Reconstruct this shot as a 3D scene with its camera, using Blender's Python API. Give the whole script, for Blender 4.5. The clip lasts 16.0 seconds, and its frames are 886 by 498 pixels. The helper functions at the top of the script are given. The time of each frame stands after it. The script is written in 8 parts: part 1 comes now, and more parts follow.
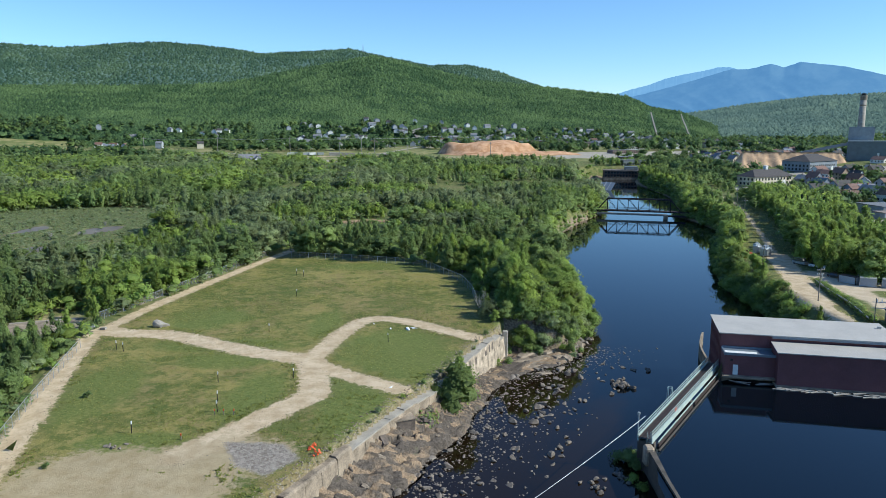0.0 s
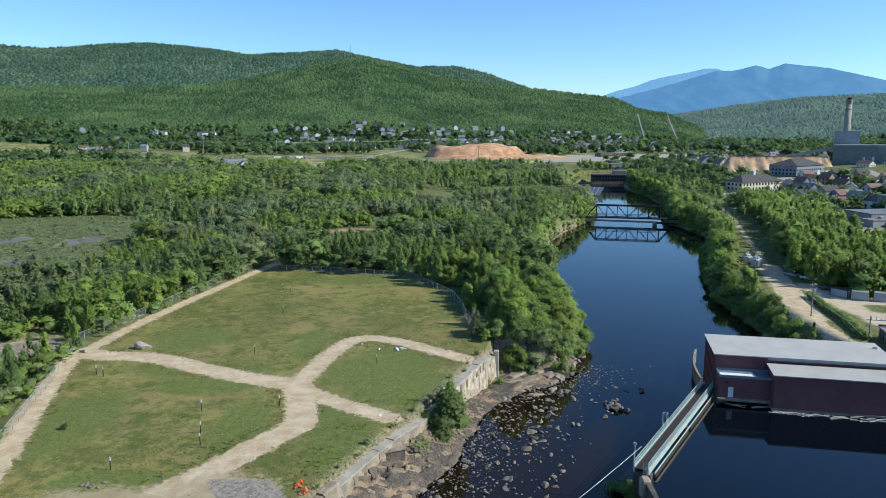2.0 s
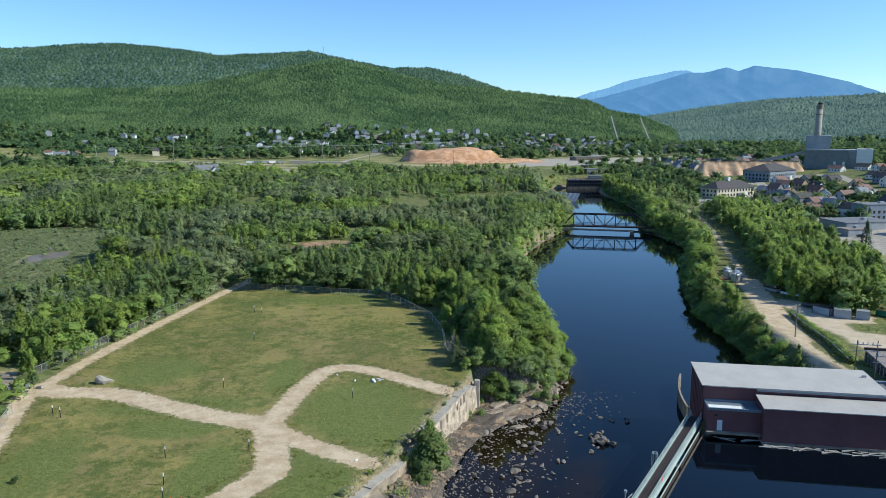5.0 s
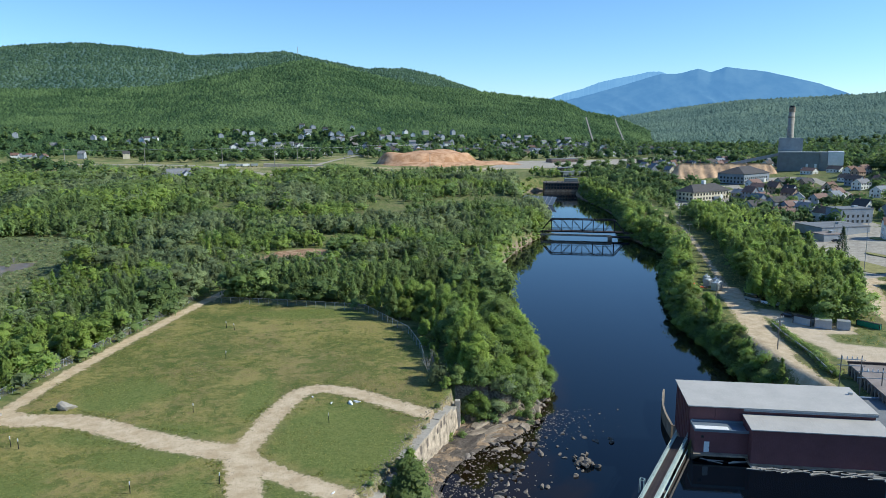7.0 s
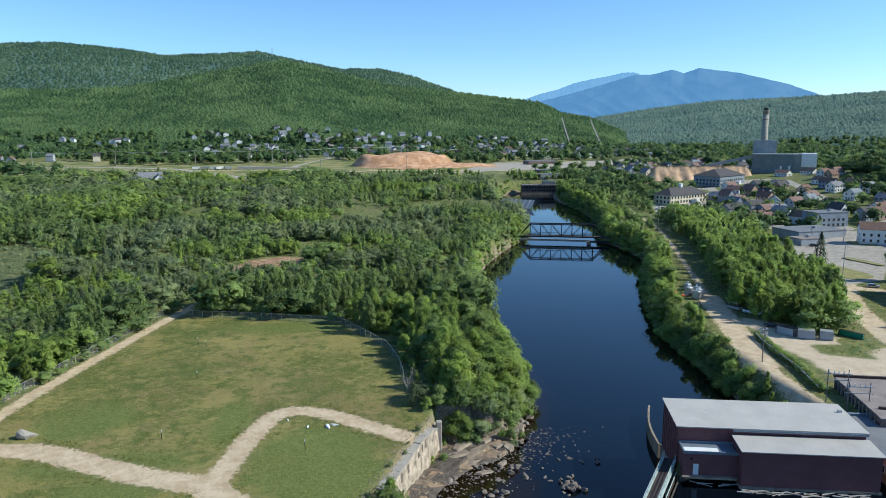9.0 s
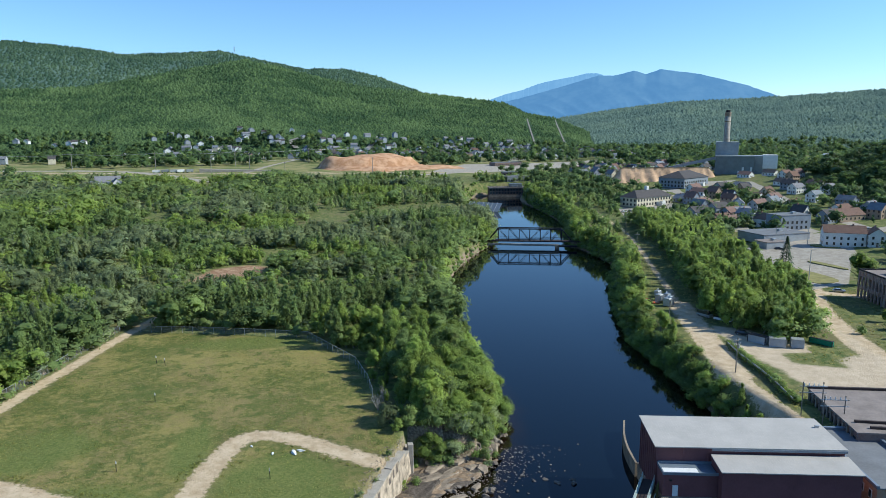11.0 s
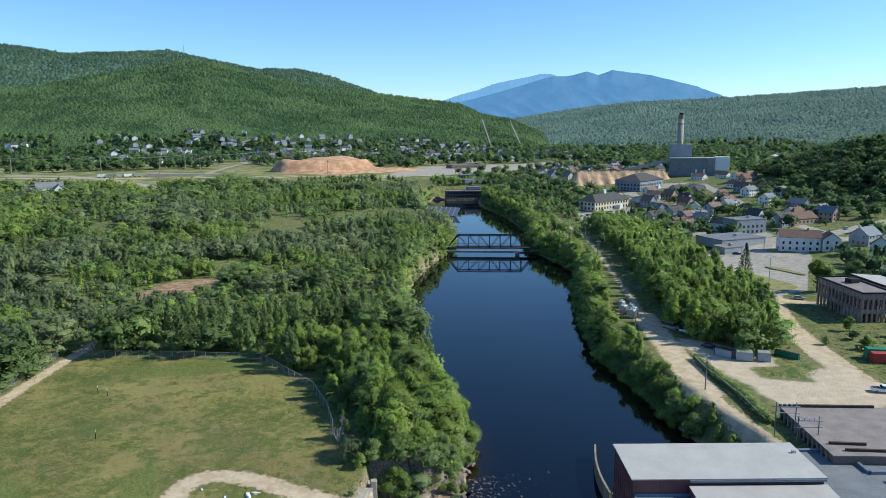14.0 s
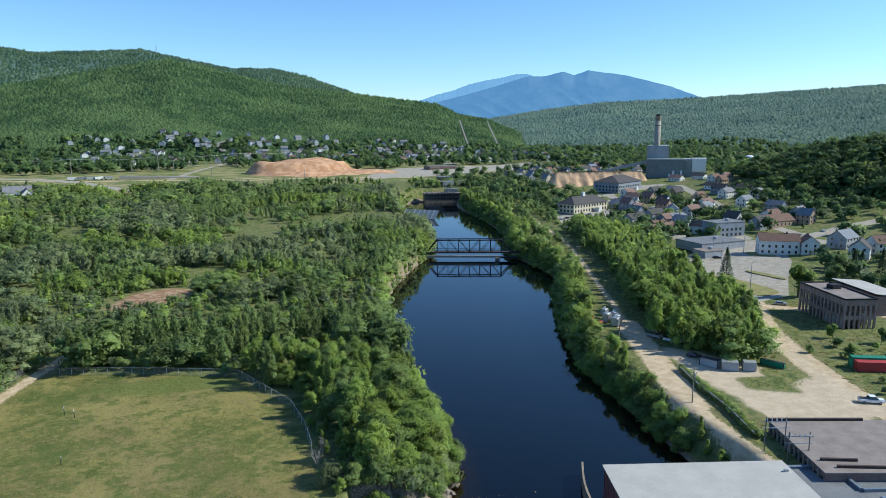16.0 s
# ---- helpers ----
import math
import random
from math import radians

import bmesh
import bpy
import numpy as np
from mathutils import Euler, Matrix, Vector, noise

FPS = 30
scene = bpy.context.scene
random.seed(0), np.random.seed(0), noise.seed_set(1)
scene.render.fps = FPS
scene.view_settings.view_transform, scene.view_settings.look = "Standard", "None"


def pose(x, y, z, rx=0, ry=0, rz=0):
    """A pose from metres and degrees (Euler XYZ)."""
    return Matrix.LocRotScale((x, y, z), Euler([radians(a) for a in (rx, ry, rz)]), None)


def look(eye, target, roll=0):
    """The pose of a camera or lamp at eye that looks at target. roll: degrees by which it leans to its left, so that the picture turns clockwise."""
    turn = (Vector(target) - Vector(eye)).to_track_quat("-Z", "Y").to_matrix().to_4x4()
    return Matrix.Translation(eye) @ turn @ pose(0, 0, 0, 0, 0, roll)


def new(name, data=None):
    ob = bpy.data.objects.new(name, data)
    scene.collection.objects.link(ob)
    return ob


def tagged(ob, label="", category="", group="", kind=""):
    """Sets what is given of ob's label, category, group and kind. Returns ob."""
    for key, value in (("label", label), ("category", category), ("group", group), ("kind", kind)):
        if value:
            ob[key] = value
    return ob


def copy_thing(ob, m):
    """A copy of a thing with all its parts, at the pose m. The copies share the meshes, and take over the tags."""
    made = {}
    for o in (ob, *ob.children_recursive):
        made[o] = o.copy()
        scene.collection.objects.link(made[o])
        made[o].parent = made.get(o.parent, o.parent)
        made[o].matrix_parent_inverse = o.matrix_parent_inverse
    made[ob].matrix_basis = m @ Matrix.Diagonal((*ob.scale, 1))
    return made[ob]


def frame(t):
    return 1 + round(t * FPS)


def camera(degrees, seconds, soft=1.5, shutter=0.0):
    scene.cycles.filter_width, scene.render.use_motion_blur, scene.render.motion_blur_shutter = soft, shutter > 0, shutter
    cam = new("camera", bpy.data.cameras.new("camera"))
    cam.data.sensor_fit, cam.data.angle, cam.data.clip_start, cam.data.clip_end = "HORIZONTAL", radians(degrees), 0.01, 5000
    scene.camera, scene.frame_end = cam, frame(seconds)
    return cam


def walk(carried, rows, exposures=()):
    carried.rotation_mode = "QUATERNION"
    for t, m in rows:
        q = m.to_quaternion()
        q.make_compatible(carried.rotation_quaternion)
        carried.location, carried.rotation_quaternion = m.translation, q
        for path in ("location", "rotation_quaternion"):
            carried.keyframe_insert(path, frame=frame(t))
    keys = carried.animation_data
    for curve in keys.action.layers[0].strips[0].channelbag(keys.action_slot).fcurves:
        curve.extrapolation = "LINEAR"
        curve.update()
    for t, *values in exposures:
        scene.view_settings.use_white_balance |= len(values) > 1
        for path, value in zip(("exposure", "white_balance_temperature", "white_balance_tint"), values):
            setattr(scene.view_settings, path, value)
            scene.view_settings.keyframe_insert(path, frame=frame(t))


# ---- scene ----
# ---- camera ----
cam = camera(63.8, 16.0, soft=0.6)
PATH = [  # seconds, x, y, z, yaw, pitch, roll
    (0, 0.00, 0.00, 55.00, -0.008, -9.906, 0.012),
    (0.5, -0.10, 0.93, 55.91, -0.256, -9.893, 0.009),
    (1, -0.19, 1.91, 56.80, -0.531, -9.881, 0.005),
    (1.5, -0.29, 2.93, 57.65, -0.766, -9.869, 0.000),
    (2, -0.38, 4.00, 58.48, -0.999, -9.858, -0.004),
    (2.5, -0.46, 5.12, 59.29, -1.274, -9.848, -0.009),
    (3, -0.54, 6.27, 60.07, -1.549, -9.838, -0.014),
    (3.5, -0.62, 7.46, 60.84, -1.809, -9.829, -0.020),
    (4, -0.70, 8.69, 61.57, -2.179, -9.821, -0.026),
    (6.5, -0.99, 15.27, 64.98, -4.467, -9.790, -0.058),
    (7, -1.03, 16.65, 65.61, -4.975, -9.786, -0.066),
    (7.5, -1.07, 18.06, 66.23, -5.468, -9.783, -0.073),
    (8, -1.10, 19.49, 66.83, -5.893, -9.780, -0.081),
    (8.5, -1.12, 20.93, 67.42, -6.358, -9.778, -0.090),
    (9, -1.14, 22.38, 68.00, -6.864, -9.777, -0.098),
    (11.5, -1.11, 29.72, 70.75, -10.372, -9.782, -0.145),
    (12, -1.08, 31.19, 71.28, -11.076, -9.785, -0.155),
    (12.5, -1.05, 32.66, 71.81, -11.627, -9.789, -0.166),
    (13, -1.00, 34.12, 72.33, -12.147, -9.793, -0.177),
    (13.5, -0.94, 35.57, 72.85, -12.636, -9.798, -0.188),
    (14, -0.88, 37.01, 73.36, -13.178, -9.804, -0.199),
    (14.5, -0.80, 38.44, 73.88, -13.648, -9.811, -0.211),
    (15, -0.72, 39.84, 74.40, -14.102, -9.818, -0.223),
    (15.5, -0.62, 41.24, 74.92, -14.553, -9.826, -0.235),
    (16, -0.51, 42.60, 75.44, -15.016, -9.835, -0.248),
]
walk(cam, [(t, pose(x, y, z, 90 + pitch, -roll, yaw)) for t, x, y, z, yaw, pitch, roll in PATH],
     [(0, 0.34, 5780, 3), (16, 0.34, 5780, 3)])

# ---- world and sun ----
SUN_AZ, SUN_EL = radians(100), radians(36)
world = bpy.data.worlds.new("sky")
scene.world = world
world.use_nodes = True
wn = world.node_tree
wn.nodes.clear()
sky = wn.nodes.new("ShaderNodeTexSky")
sky.sky_type, sky.sun_disc = "NISHITA", False
sky.sun_elevation, sky.sun_rotation = SUN_EL, SUN_AZ
sky.air_density, sky.dust_density, sky.ozone_density, sky.altitude = 1.0, 0.0, 6.4, 700
wbg, wout = wn.nodes.new("ShaderNodeBackground"), wn.nodes.new("ShaderNodeOutputWorld")
wbg.inputs["Strength"].default_value = 0.13
wn.links.new(sky.outputs[0], wbg.inputs["Color"])
wn.links.new(wbg.outputs[0], wout.inputs["Surface"])
sun = new("sun", bpy.data.lights.new("sun", "SUN"))
sun.data.energy, sun.data.angle, sun.data.color = 4.5, radians(0.5), (1.0, 0.92, 0.78)
sun_way = Vector((math.sin(SUN_AZ) * math.cos(SUN_EL), math.cos(SUN_AZ) * math.cos(SUN_EL), math.sin(SUN_EL)))
sun.matrix_world = look((0, 0, 400), Vector((0, 0, 400)) - sun_way)


# ---- materials ----
class Nodes:
    """Short hand for building one node material."""

    def __init__(self, name):
        self.mat = bpy.data.materials.new(name)
        self.mat.use_nodes = True
        self.t = self.mat.node_tree
        self.t.nodes.clear()
        self.out = self.t.nodes.new("ShaderNodeOutputMaterial")

    def n(self, kind):
        return self.t.nodes.new("ShaderNode" + kind)

    def put(self, socket, value):
        if isinstance(value, bpy.types.NodeSocket):
            self.t.links.new(value, socket)
        elif isinstance(value, (tuple, list)) and len(value) == 3 and socket.type == "RGBA":
            socket.default_value = (*value, 1)
        else:
            socket.default_value = value

    def coord(self, which="Object"):
        return self.n("TexCoord").outputs[which]

    def attr(self, name):
        a = self.n("Attribute")
        a.attribute_name = name
        return a.outputs["Fac"]

    def noise(self, scale, detail=4.0, rough=0.55, vector=None, stretch=None):
        v = vector or self.coord()
        if stretch:
            m = self.n("Mapping")
            self.put(m.inputs["Vector"], v)
            m.inputs["Scale"].default_value = stretch
            v = m.outputs[0]
        k = self.n("TexNoise")
        self.put(k.inputs["Vector"], v)
        k.inputs["Scale"].default_value, k.inputs["Detail"].default_value, k.inputs["Roughness"].default_value = scale, detail, rough
        return k.outputs["Fac"]

    def ramp(self, fac, *stops):
        r = self.n("ValToRGB")
        self.put(r.inputs["Fac"], fac)
        e = r.color_ramp.elements
        while len(e) < len(stops):
            e.new(0.5)
        for el, (at, c) in zip(e, stops):
            el.position, el.color = at, (*c, 1) if isinstance(c, tuple) else (c, c, c, 1)
        return r.outputs["Color"]

    def math(self, op, a, b=0.5, clamp=False):
        m = self.n("Math")
        m.operation, m.use_clamp = op, clamp
        self.put(m.inputs[0], a)
        self.put(m.inputs[1], b)
        return m.outputs[0]

    def step(self, value, lo, hi):
        """0 below lo, 1 above hi."""
        m = self.n("MapRange")
        m.interpolation_type = "SMOOTHSTEP"
        self.put(m.inputs["Value"], value)
        m.inputs["From Min"].default_value, m.inputs["From Max"].default_value = lo, hi
        return m.outputs["Result"]

    def mix(self, fac, a, b, kind="MIX"):
        m = self.n("Mix")
        m.data_type, m.blend_type = "RGBA", kind
        self.put(m.inputs["Factor"], fac)
        self.put(m.inputs[6], a)
        self.put(m.inputs[7], b)
        return m.outputs[2]

    def bump(self, height, strength=0.5, distance=0.1):
        b = self.n("Bump")
        b.inputs["Strength"].default_value, b.inputs["Distance"].default_value = strength, distance
        self.put(b.inputs["Height"], height)
        return b.outputs[0]

    def done(self, color, rough=0.8, metal=0.0, normal=None, spec=0.5, extra=None):
        p = self.n("BsdfPrincipled")
        self.put(p.inputs["Base Color"], color)
        self.put(p.inputs["Roughness"], rough)
        self.put(p.inputs["Metallic"], metal)
        self.put(p.inputs["Specular IOR Level"], spec)
        if normal is not None:
            self.put(p.inputs["Normal"], normal)
        surface = p.outputs[0]
        if extra is not None:
            surface = extra(self, p)
        self.t.links.new(surface, self.out.inputs["Surface"])
        self.p = p
        return self.mat


def plain(name, color, rough=0.7, metal=0.0, vary=0.25, scale=0.8, bump=0.0, per_object=0.0, spec=0.4):
    """A worn surface of one colour: blotches at two scales, a fine relief."""
    k = Nodes(name)
    big, fine = k.noise(scale, 5), k.noise(scale * 9, 3)
    both = k.math("ADD", k.math("MULTIPLY", big, 0.65), k.math("MULTIPLY", fine, 0.35))
    dark = tuple(c * (1 - vary) for c in color)
    light = tuple(min(1.0, c * (1 + vary)) for c in color)
    col = k.ramp(both, (0.3, dark), (0.7, light))
    if per_object:
        r = k.n("ObjectInfo").outputs["Random"]
        col = k.mix(k.math("MULTIPLY", r, per_object), col, tuple(c * 0.45 for c in color))
    return k.done(col, rough, metal, k.bump(both, 0.4, bump) if bump else None, spec)


def leaf_material(name, deep, light, translucent=0.22, tree_vary=True):
    k = Nodes(name)
    g = k.n("NewGeometry")
    col = k.mix(k.math("ADD", k.math("MULTIPLY", g.outputs["Random Per Island"], 0.7), 0.15), deep, light)
    if tree_vary:
        t = k.math("FRACT", k.math("ADD", k.attr("tint"), k.n("ObjectInfo").outputs["Random"]))
        col = k.mix(k.step(t, 0.0, 1.0), col, k.mix(0.4, col, (light[0] * 1.1, light[1], light[2] * 0.75)))
        hsv = k.n("HueSaturation")
        k.put(hsv.inputs["Value"], k.math("ADD", k.math("MULTIPLY", k.math("FRACT", k.math("MULTIPLY", t, 7.3)), 0.5), 0.76))
        k.put(hsv.inputs["Color"], col)
        col = hsv.outputs[0]

    fine = k.math("ADD", k.math("MULTIPLY", k.step(k.noise(2.6, 3, 0.7), 0.36, 0.64), 0.75), k.math("MULTIPLY", k.noise(0.5, 3, 0.6), 0.5))
    dapple = k.n("HueSaturation")
    k.put(dapple.inputs["Value"], k.math("ADD", k.math("MULTIPLY", fine, 0.5), 0.72))
    k.put(dapple.inputs["Color"], col)
    col = dapple.outputs[0]

    def add(k, p):
        tr, mx = k.n("BsdfTranslucent"), k.n("MixShader")
        k.put(tr.inputs["Color"], col)
        mx.inputs[0].default_value = translucent
        k.t.links.new(p.outputs[0], mx.inputs[1])
        k.t.links.new(tr.outputs[0], mx.inputs[2])
        return mx.outputs[0]

    out = k.n("Attribute")
    out.attribute_name = "puff"
    turn = k.n("VectorTransform")
    turn.vector_type, turn.convert_from, turn.convert_to = "VECTOR", "OBJECT", "WORLD"
    k.put(turn.inputs[0], out.outputs["Vector"])
    both = k.n("Mix")
    both.data_type = "VECTOR"
    both.inputs["Factor"].default_value = 0.72
    k.put(both.inputs[4], g.outputs["Normal"])
    k.put(both.inputs[5], turn.outputs[0])
    unit = k.n("VectorMath")
    unit.operation = "NORMALIZE"
    k.put(unit.inputs[0], both.outputs[1])
    return k.done(col, 0.6, 0.0, unit.outputs[0], 0.2, add)


M = {}
M["leaf"] = leaf_material("leaf_broad", (0.12, 0.182, 0.056), (0.24, 0.322, 0.116), 0.52)
M["leaf_bright"] = leaf_material("leaf_bright", (0.172, 0.252, 0.054), (0.312, 0.408, 0.108), 0.55)
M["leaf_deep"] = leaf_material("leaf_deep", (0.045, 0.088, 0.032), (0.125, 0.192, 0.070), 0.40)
M["leaf_knoll"] = leaf_material("leaf_maple", (0.085, 0.140, 0.042), (0.195, 0.275, 0.090), 0.45)
M["leaf_grey"] = leaf_material("leaf_grey", (0.148, 0.195, 0.09), (0.262, 0.318, 0.158), 0.52)
M["needle"] = leaf_material("needle", (0.020, 0.042, 0.020), (0.050, 0.088, 0.036), 0.1)
M["weed"] = leaf_material("weed_leaf", (0.165, 0.192, 0.048), (0.275, 0.295, 0.085), 0.45)
M["straw"] = leaf_material("straw_grass", (0.205, 0.225, 0.065), (0.330, 0.310, 0.110), 0.45)
M["bark"] = plain("bark", (0.16, 0.14, 0.115), 0.9, vary=0.4, scale=1.5)
M["bare_twig"] = plain("bare_twig", (0.30, 0.28, 0.25), 0.9, vary=0.3, scale=1.5)
M["rock"] = plain("river_rock", (0.205, 0.172, 0.140), 0.85, vary=0.5, scale=0.6, bump=0.08, per_object=0.5)
M["ledge"] = plain("ledge_rock", (0.265, 0.212, 0.155), 0.85, vary=0.7, scale=0.8, bump=0.25)
M["ledge_dark"] = plain("ledge_rock_dark", (0.125, 0.098, 0.078), 0.85, vary=0.65, scale=0.8, bump=0.25)
M["concrete"] = plain("concrete", (0.34, 0.305, 0.255), 0.9, vary=0.3, scale=0.5, bump=0.02)
M["concrete_white"] = plain("limewashed_concrete", (0.38, 0.31, 0.23), 0.9, vary=0.75, scale=0.7, bump=0.03)
M["concrete_old"] = plain("stained_concrete", (0.27, 0.215, 0.155), 0.9, vary=0.7, scale=0.45, bump=0.04)
M["concrete_dark"] = plain("wet_dark_concrete", (0.095, 0.080, 0.064), 0.8, vary=0.6, scale=0.6, bump=0.03)
M["steel_green"] = plain("pale_green_steel", (0.42, 0.49, 0.44), 0.55, 0.1, 0.2, 1.2)
M["steel_rust"] = plain("dark_rusted_steel", (0.060, 0.042, 0.036), 0.75, 0.2, 0.4, 0.8)
M["galv"] = plain("galvanised_steel", (0.42, 0.43, 0.43), 0.5, 0.5, 0.2, 2.0)
M["wood"] = plain("grey_wood", (0.22, 0.19, 0.155), 0.85, vary=0.35, scale=1.2)
M["white"] = plain("white_paint", (0.74, 0.74, 0.72), 0.6, vary=0.1, scale=0.5)
M["black"] = plain("black_rubber", (0.02, 0.02, 0.02), 0.7, vary=0.3)
M["glass"] = plain("dark_window_glass", (0.03, 0.035, 0.04), 0.08, vary=0.3, spec=0.8)
M["orange"] = plain("orange_plastic", (0.75, 0.11, 0.03), 0.6, vary=0.15)


# ---- shapes in plan ----
def spaced(points, step):
    """A polyline with points about step apart."""
    out = []
    for (x0, y0), (x1, y1) in zip(points, points[1:]):
        n = max(1, int(math.hypot(x1 - x0, y1 - y0) / step))
        out += [(x0 + (x1 - x0) * i / n, y0 + (y1 - y0) * i / n) for i in range(n)]
    return out + [points[-1]]


def rounded(points, times=2, closed=False):
    """Chaikin's corner cutting."""
    p = np.array(points, float)
    for _ in range(times):
        q = np.roll(p, -1, 0) if closed else p[1:]
        a = p if closed else p[:-1]
        cut = np.stack([0.75 * a + 0.25 * q, 0.25 * a + 0.75 * q], 1).reshape(-1, 2)
        p = cut if closed else np.vstack([p[:1], cut, p[-1:]])
    return p


def line_distance(x, y, points, closed=False):
    p = np.array(points, float)
    q = np.roll(p, -1, 0) if closed else p[1:]
    best = np.full(np.shape(x), 1e9)
    for (ax, ay), (bx, by) in zip(p if closed else p[:-1], q):
        dx, dy = bx - ax, by - ay
        u = np.clip(((x - ax) * dx + (y - ay) * dy) / (dx * dx + dy * dy + 1e-9), 0, 1)
        best = np.minimum(best, np.hypot(x - ax - u * dx, y - ay - u * dy))
    return best


def inside(x, y, points):
    p = np.array(points, float)
    odd = np.zeros(np.shape(x), bool)
    for (ax, ay), (bx, by) in zip(p, np.roll(p, -1, 0)):
        if ay != by:
            odd ^= ((ay > y) != (by > y)) & (x < (bx - ax) * (y - ay) / (by - ay) + ax)
    return odd


def area_distance(x, y, points):
    """Negative inside."""
    d = line_distance(x, y, points, True)
    return np.where(inside(x, y, points), -d, d)


def ease(v, lo, hi):
    u = np.clip((v - lo) / (hi - lo), 0, 1)
    return u * u * (3 - 2 * u)


def lumps(x, y, size, seed=0):
    """Soft value noise, about -1 to 1, on a wrapped random lattice."""
    table = np.random.RandomState(seed).uniform(-1, 1, (64, 64))
    u, v = np.asarray(x) / size, np.asarray(y) / size
    i, j = np.floor(u).astype(int), np.floor(v).astype(int)
    fu, fv = u - i, v - j
    fu, fv = fu * fu * (3 - 2 * fu), fv * fv * (3 - 2 * fv)
    a, b = table[i % 64, j % 64], table[(i + 1) % 64, j % 64]
    c, d = table[i % 64, (j + 1) % 64], table[(i + 1) % 64, (j + 1) % 64]
    return (a * (1 - fu) + b * fu) * (1 - fv) + (c * (1 - fu) + d * fu) * fv


LEFT_BANK = [(-30, 40), (-14, 85), (-8, 98), (-3.6, 107.7), (1.6, 117), (6.4, 132), (9.6, 142.7), (15.5, 150.8), (29.5, 160), (37, 175), (41, 190), (41, 205), (41, 225),
             (42, 255), (44, 285), (47, 305), (54, 344), (63, 371), (83, 416), (96, 435), (104, 460), (114, 500), (119, 545), (115, 590), (112, 625), (125, 670), (142, 715), (154, 738)]
RIGHT_BANK = [(206, 738), (200, 722), (188, 700), (183, 660), (181, 632), (176, 552), (163, 485), (150, 455), (143, 425), (146, 404), (144, 362), (131, 335), (116, 298), (106, 270), (99, 245),
              (96, 221), (94, 200), (92, 178), (93, 160), (88, 147), (60, 150), (57, 143), (50, 132), (34, 107.5), (30.5, 96), (27, 40)]
FOREBAY = [(34, 106.5), (55, 136), (66, 141), (88, 137), (96, 128), (112, 126), (140, 116), (150, 40), (28, 40), (31, 95)]
POND = 4.2
RIVER = [tuple(v) for v in rounded(LEFT_BANK + RIGHT_BANK, 1, True)]
WALL = [(-24, 78), (-18.7, 89.5), (-8.8, 111.7), (-0.4, 126.8), (8.1, 148.1), (13.4, 160.3), (15.5, 165)]
FIELD = [(-62, 80), (-66, 100), (-73, 128), (-79, 150), (-75, 183), (-69, 214), (-60, 252), (-32, 245), (-7, 236), (6, 210), (8.6, 188), (10, 170), (13, 160), (8, 148), (-1, 127), (-9, 112), (-19, 90), (-22, 80)]
WET = [(-130, 222), (-125, 262), (-126, 300), (-132, 345), (-150, 385), (-185, 405), (-230, 395), (-262, 330), (-258, 250), (-215, 212), (-160, 206)]
POOLS = [[(-160, 246), (-150, 262), (-152, 276), (-166, 270)], [(-158, 300), (-146, 318), (-150, 335), (-164, 322)], [(-190, 300), (-178, 322), (-190, 335)]]
LOT = [(109, 172), (112, 186), (114, 200), (113, 213), (118, 232), (128, 224), (137, 208), (131, 199), (124, 198), (123, 191), (131, 188), (141, 193), (143, 206), (150, 218), (158, 222), (156, 204), (148, 188), (149, 166), (120, 164)]
PARKING = [(174.8, 265), (173.5, 279), (179, 296), (187, 322), (202, 343), (215, 360), (240, 382), (266, 376), (305, 364), (300, 354), (266, 350), (252, 328), (226, 300), (204, 274)]
RED_SOIL = [(-60, 320), (-50, 350), (-36, 358), (-26, 352), (-29, 332), (-40, 320)]
BARE = [(-58, 76), (-61, 92), (-52, 99), (-41, 99), (-33, 106), (-20, 99), (-26, 88), (-30, 76)]
RUBBLE = [(-33, 100.5), (-24, 99.8), (-20.5, 95), (-24, 90), (-29, 92.5)]
SLAB = [(-104, 160), (-99, 172), (-90, 174), (-85, 158), (-90, 146)]
TRACKS = [  # dirt tracks: half width, line
    (2.1, [(-56, 70), (-60.5, 85), (-64, 98), (-67.5, 111), (-71.5, 124), (-76, 140), (-79.5, 155)]),
    (1.7, [(-79.5, 155), (-76, 183), (-69.5, 214), (-60, 256), (-50, 290)]),
    (2.8, [(-79, 160), (-74, 157), (-62, 156.5), (-50, 149), (-37, 142), (-27, 138.5)]),
    (2.2, [(-27, 138), (-24.5, 150), (-23, 158), (-18.5, 170.5), (-9, 168), (-0.5, 160), (7, 154)]),
    (2.2, [(-27, 138), (-21, 131.6), (-15, 127), (-8, 122)]),
    (2.8, [(-27, 139), (-23.5, 125.5), (-22.6, 119), (-27, 113.5), (-32, 104), (-38, 96)]),
    (4.0, [(100.8, 186), (104.5, 200), (109, 214), (116.5, 238), (122, 256)]),
    (1.1, [(122, 256), (134, 292), (146, 329), (163, 380), (177, 426), (186, 476), (200, 540)]),
    (4.0, [(141, 150), (142, 172), (146, 190), (155, 217), (166, 242), (184, 270)]),
    (3.0, [(184, 262), (205, 246), (228, 232), (250, 226)]),
    (4.0, [(-420, 905), (-240, 872), (-100, 868), (10, 900), (70, 908)]),
    (5.0, [(60, 905), (130, 890), (190, 880)]),
    (3.5, [(-330, 960), (-200, 935), (-60, 905), (20, 925)]),
    (2.0, [(97.2, 150), (98.4, 168), (100.8, 186)]),
]
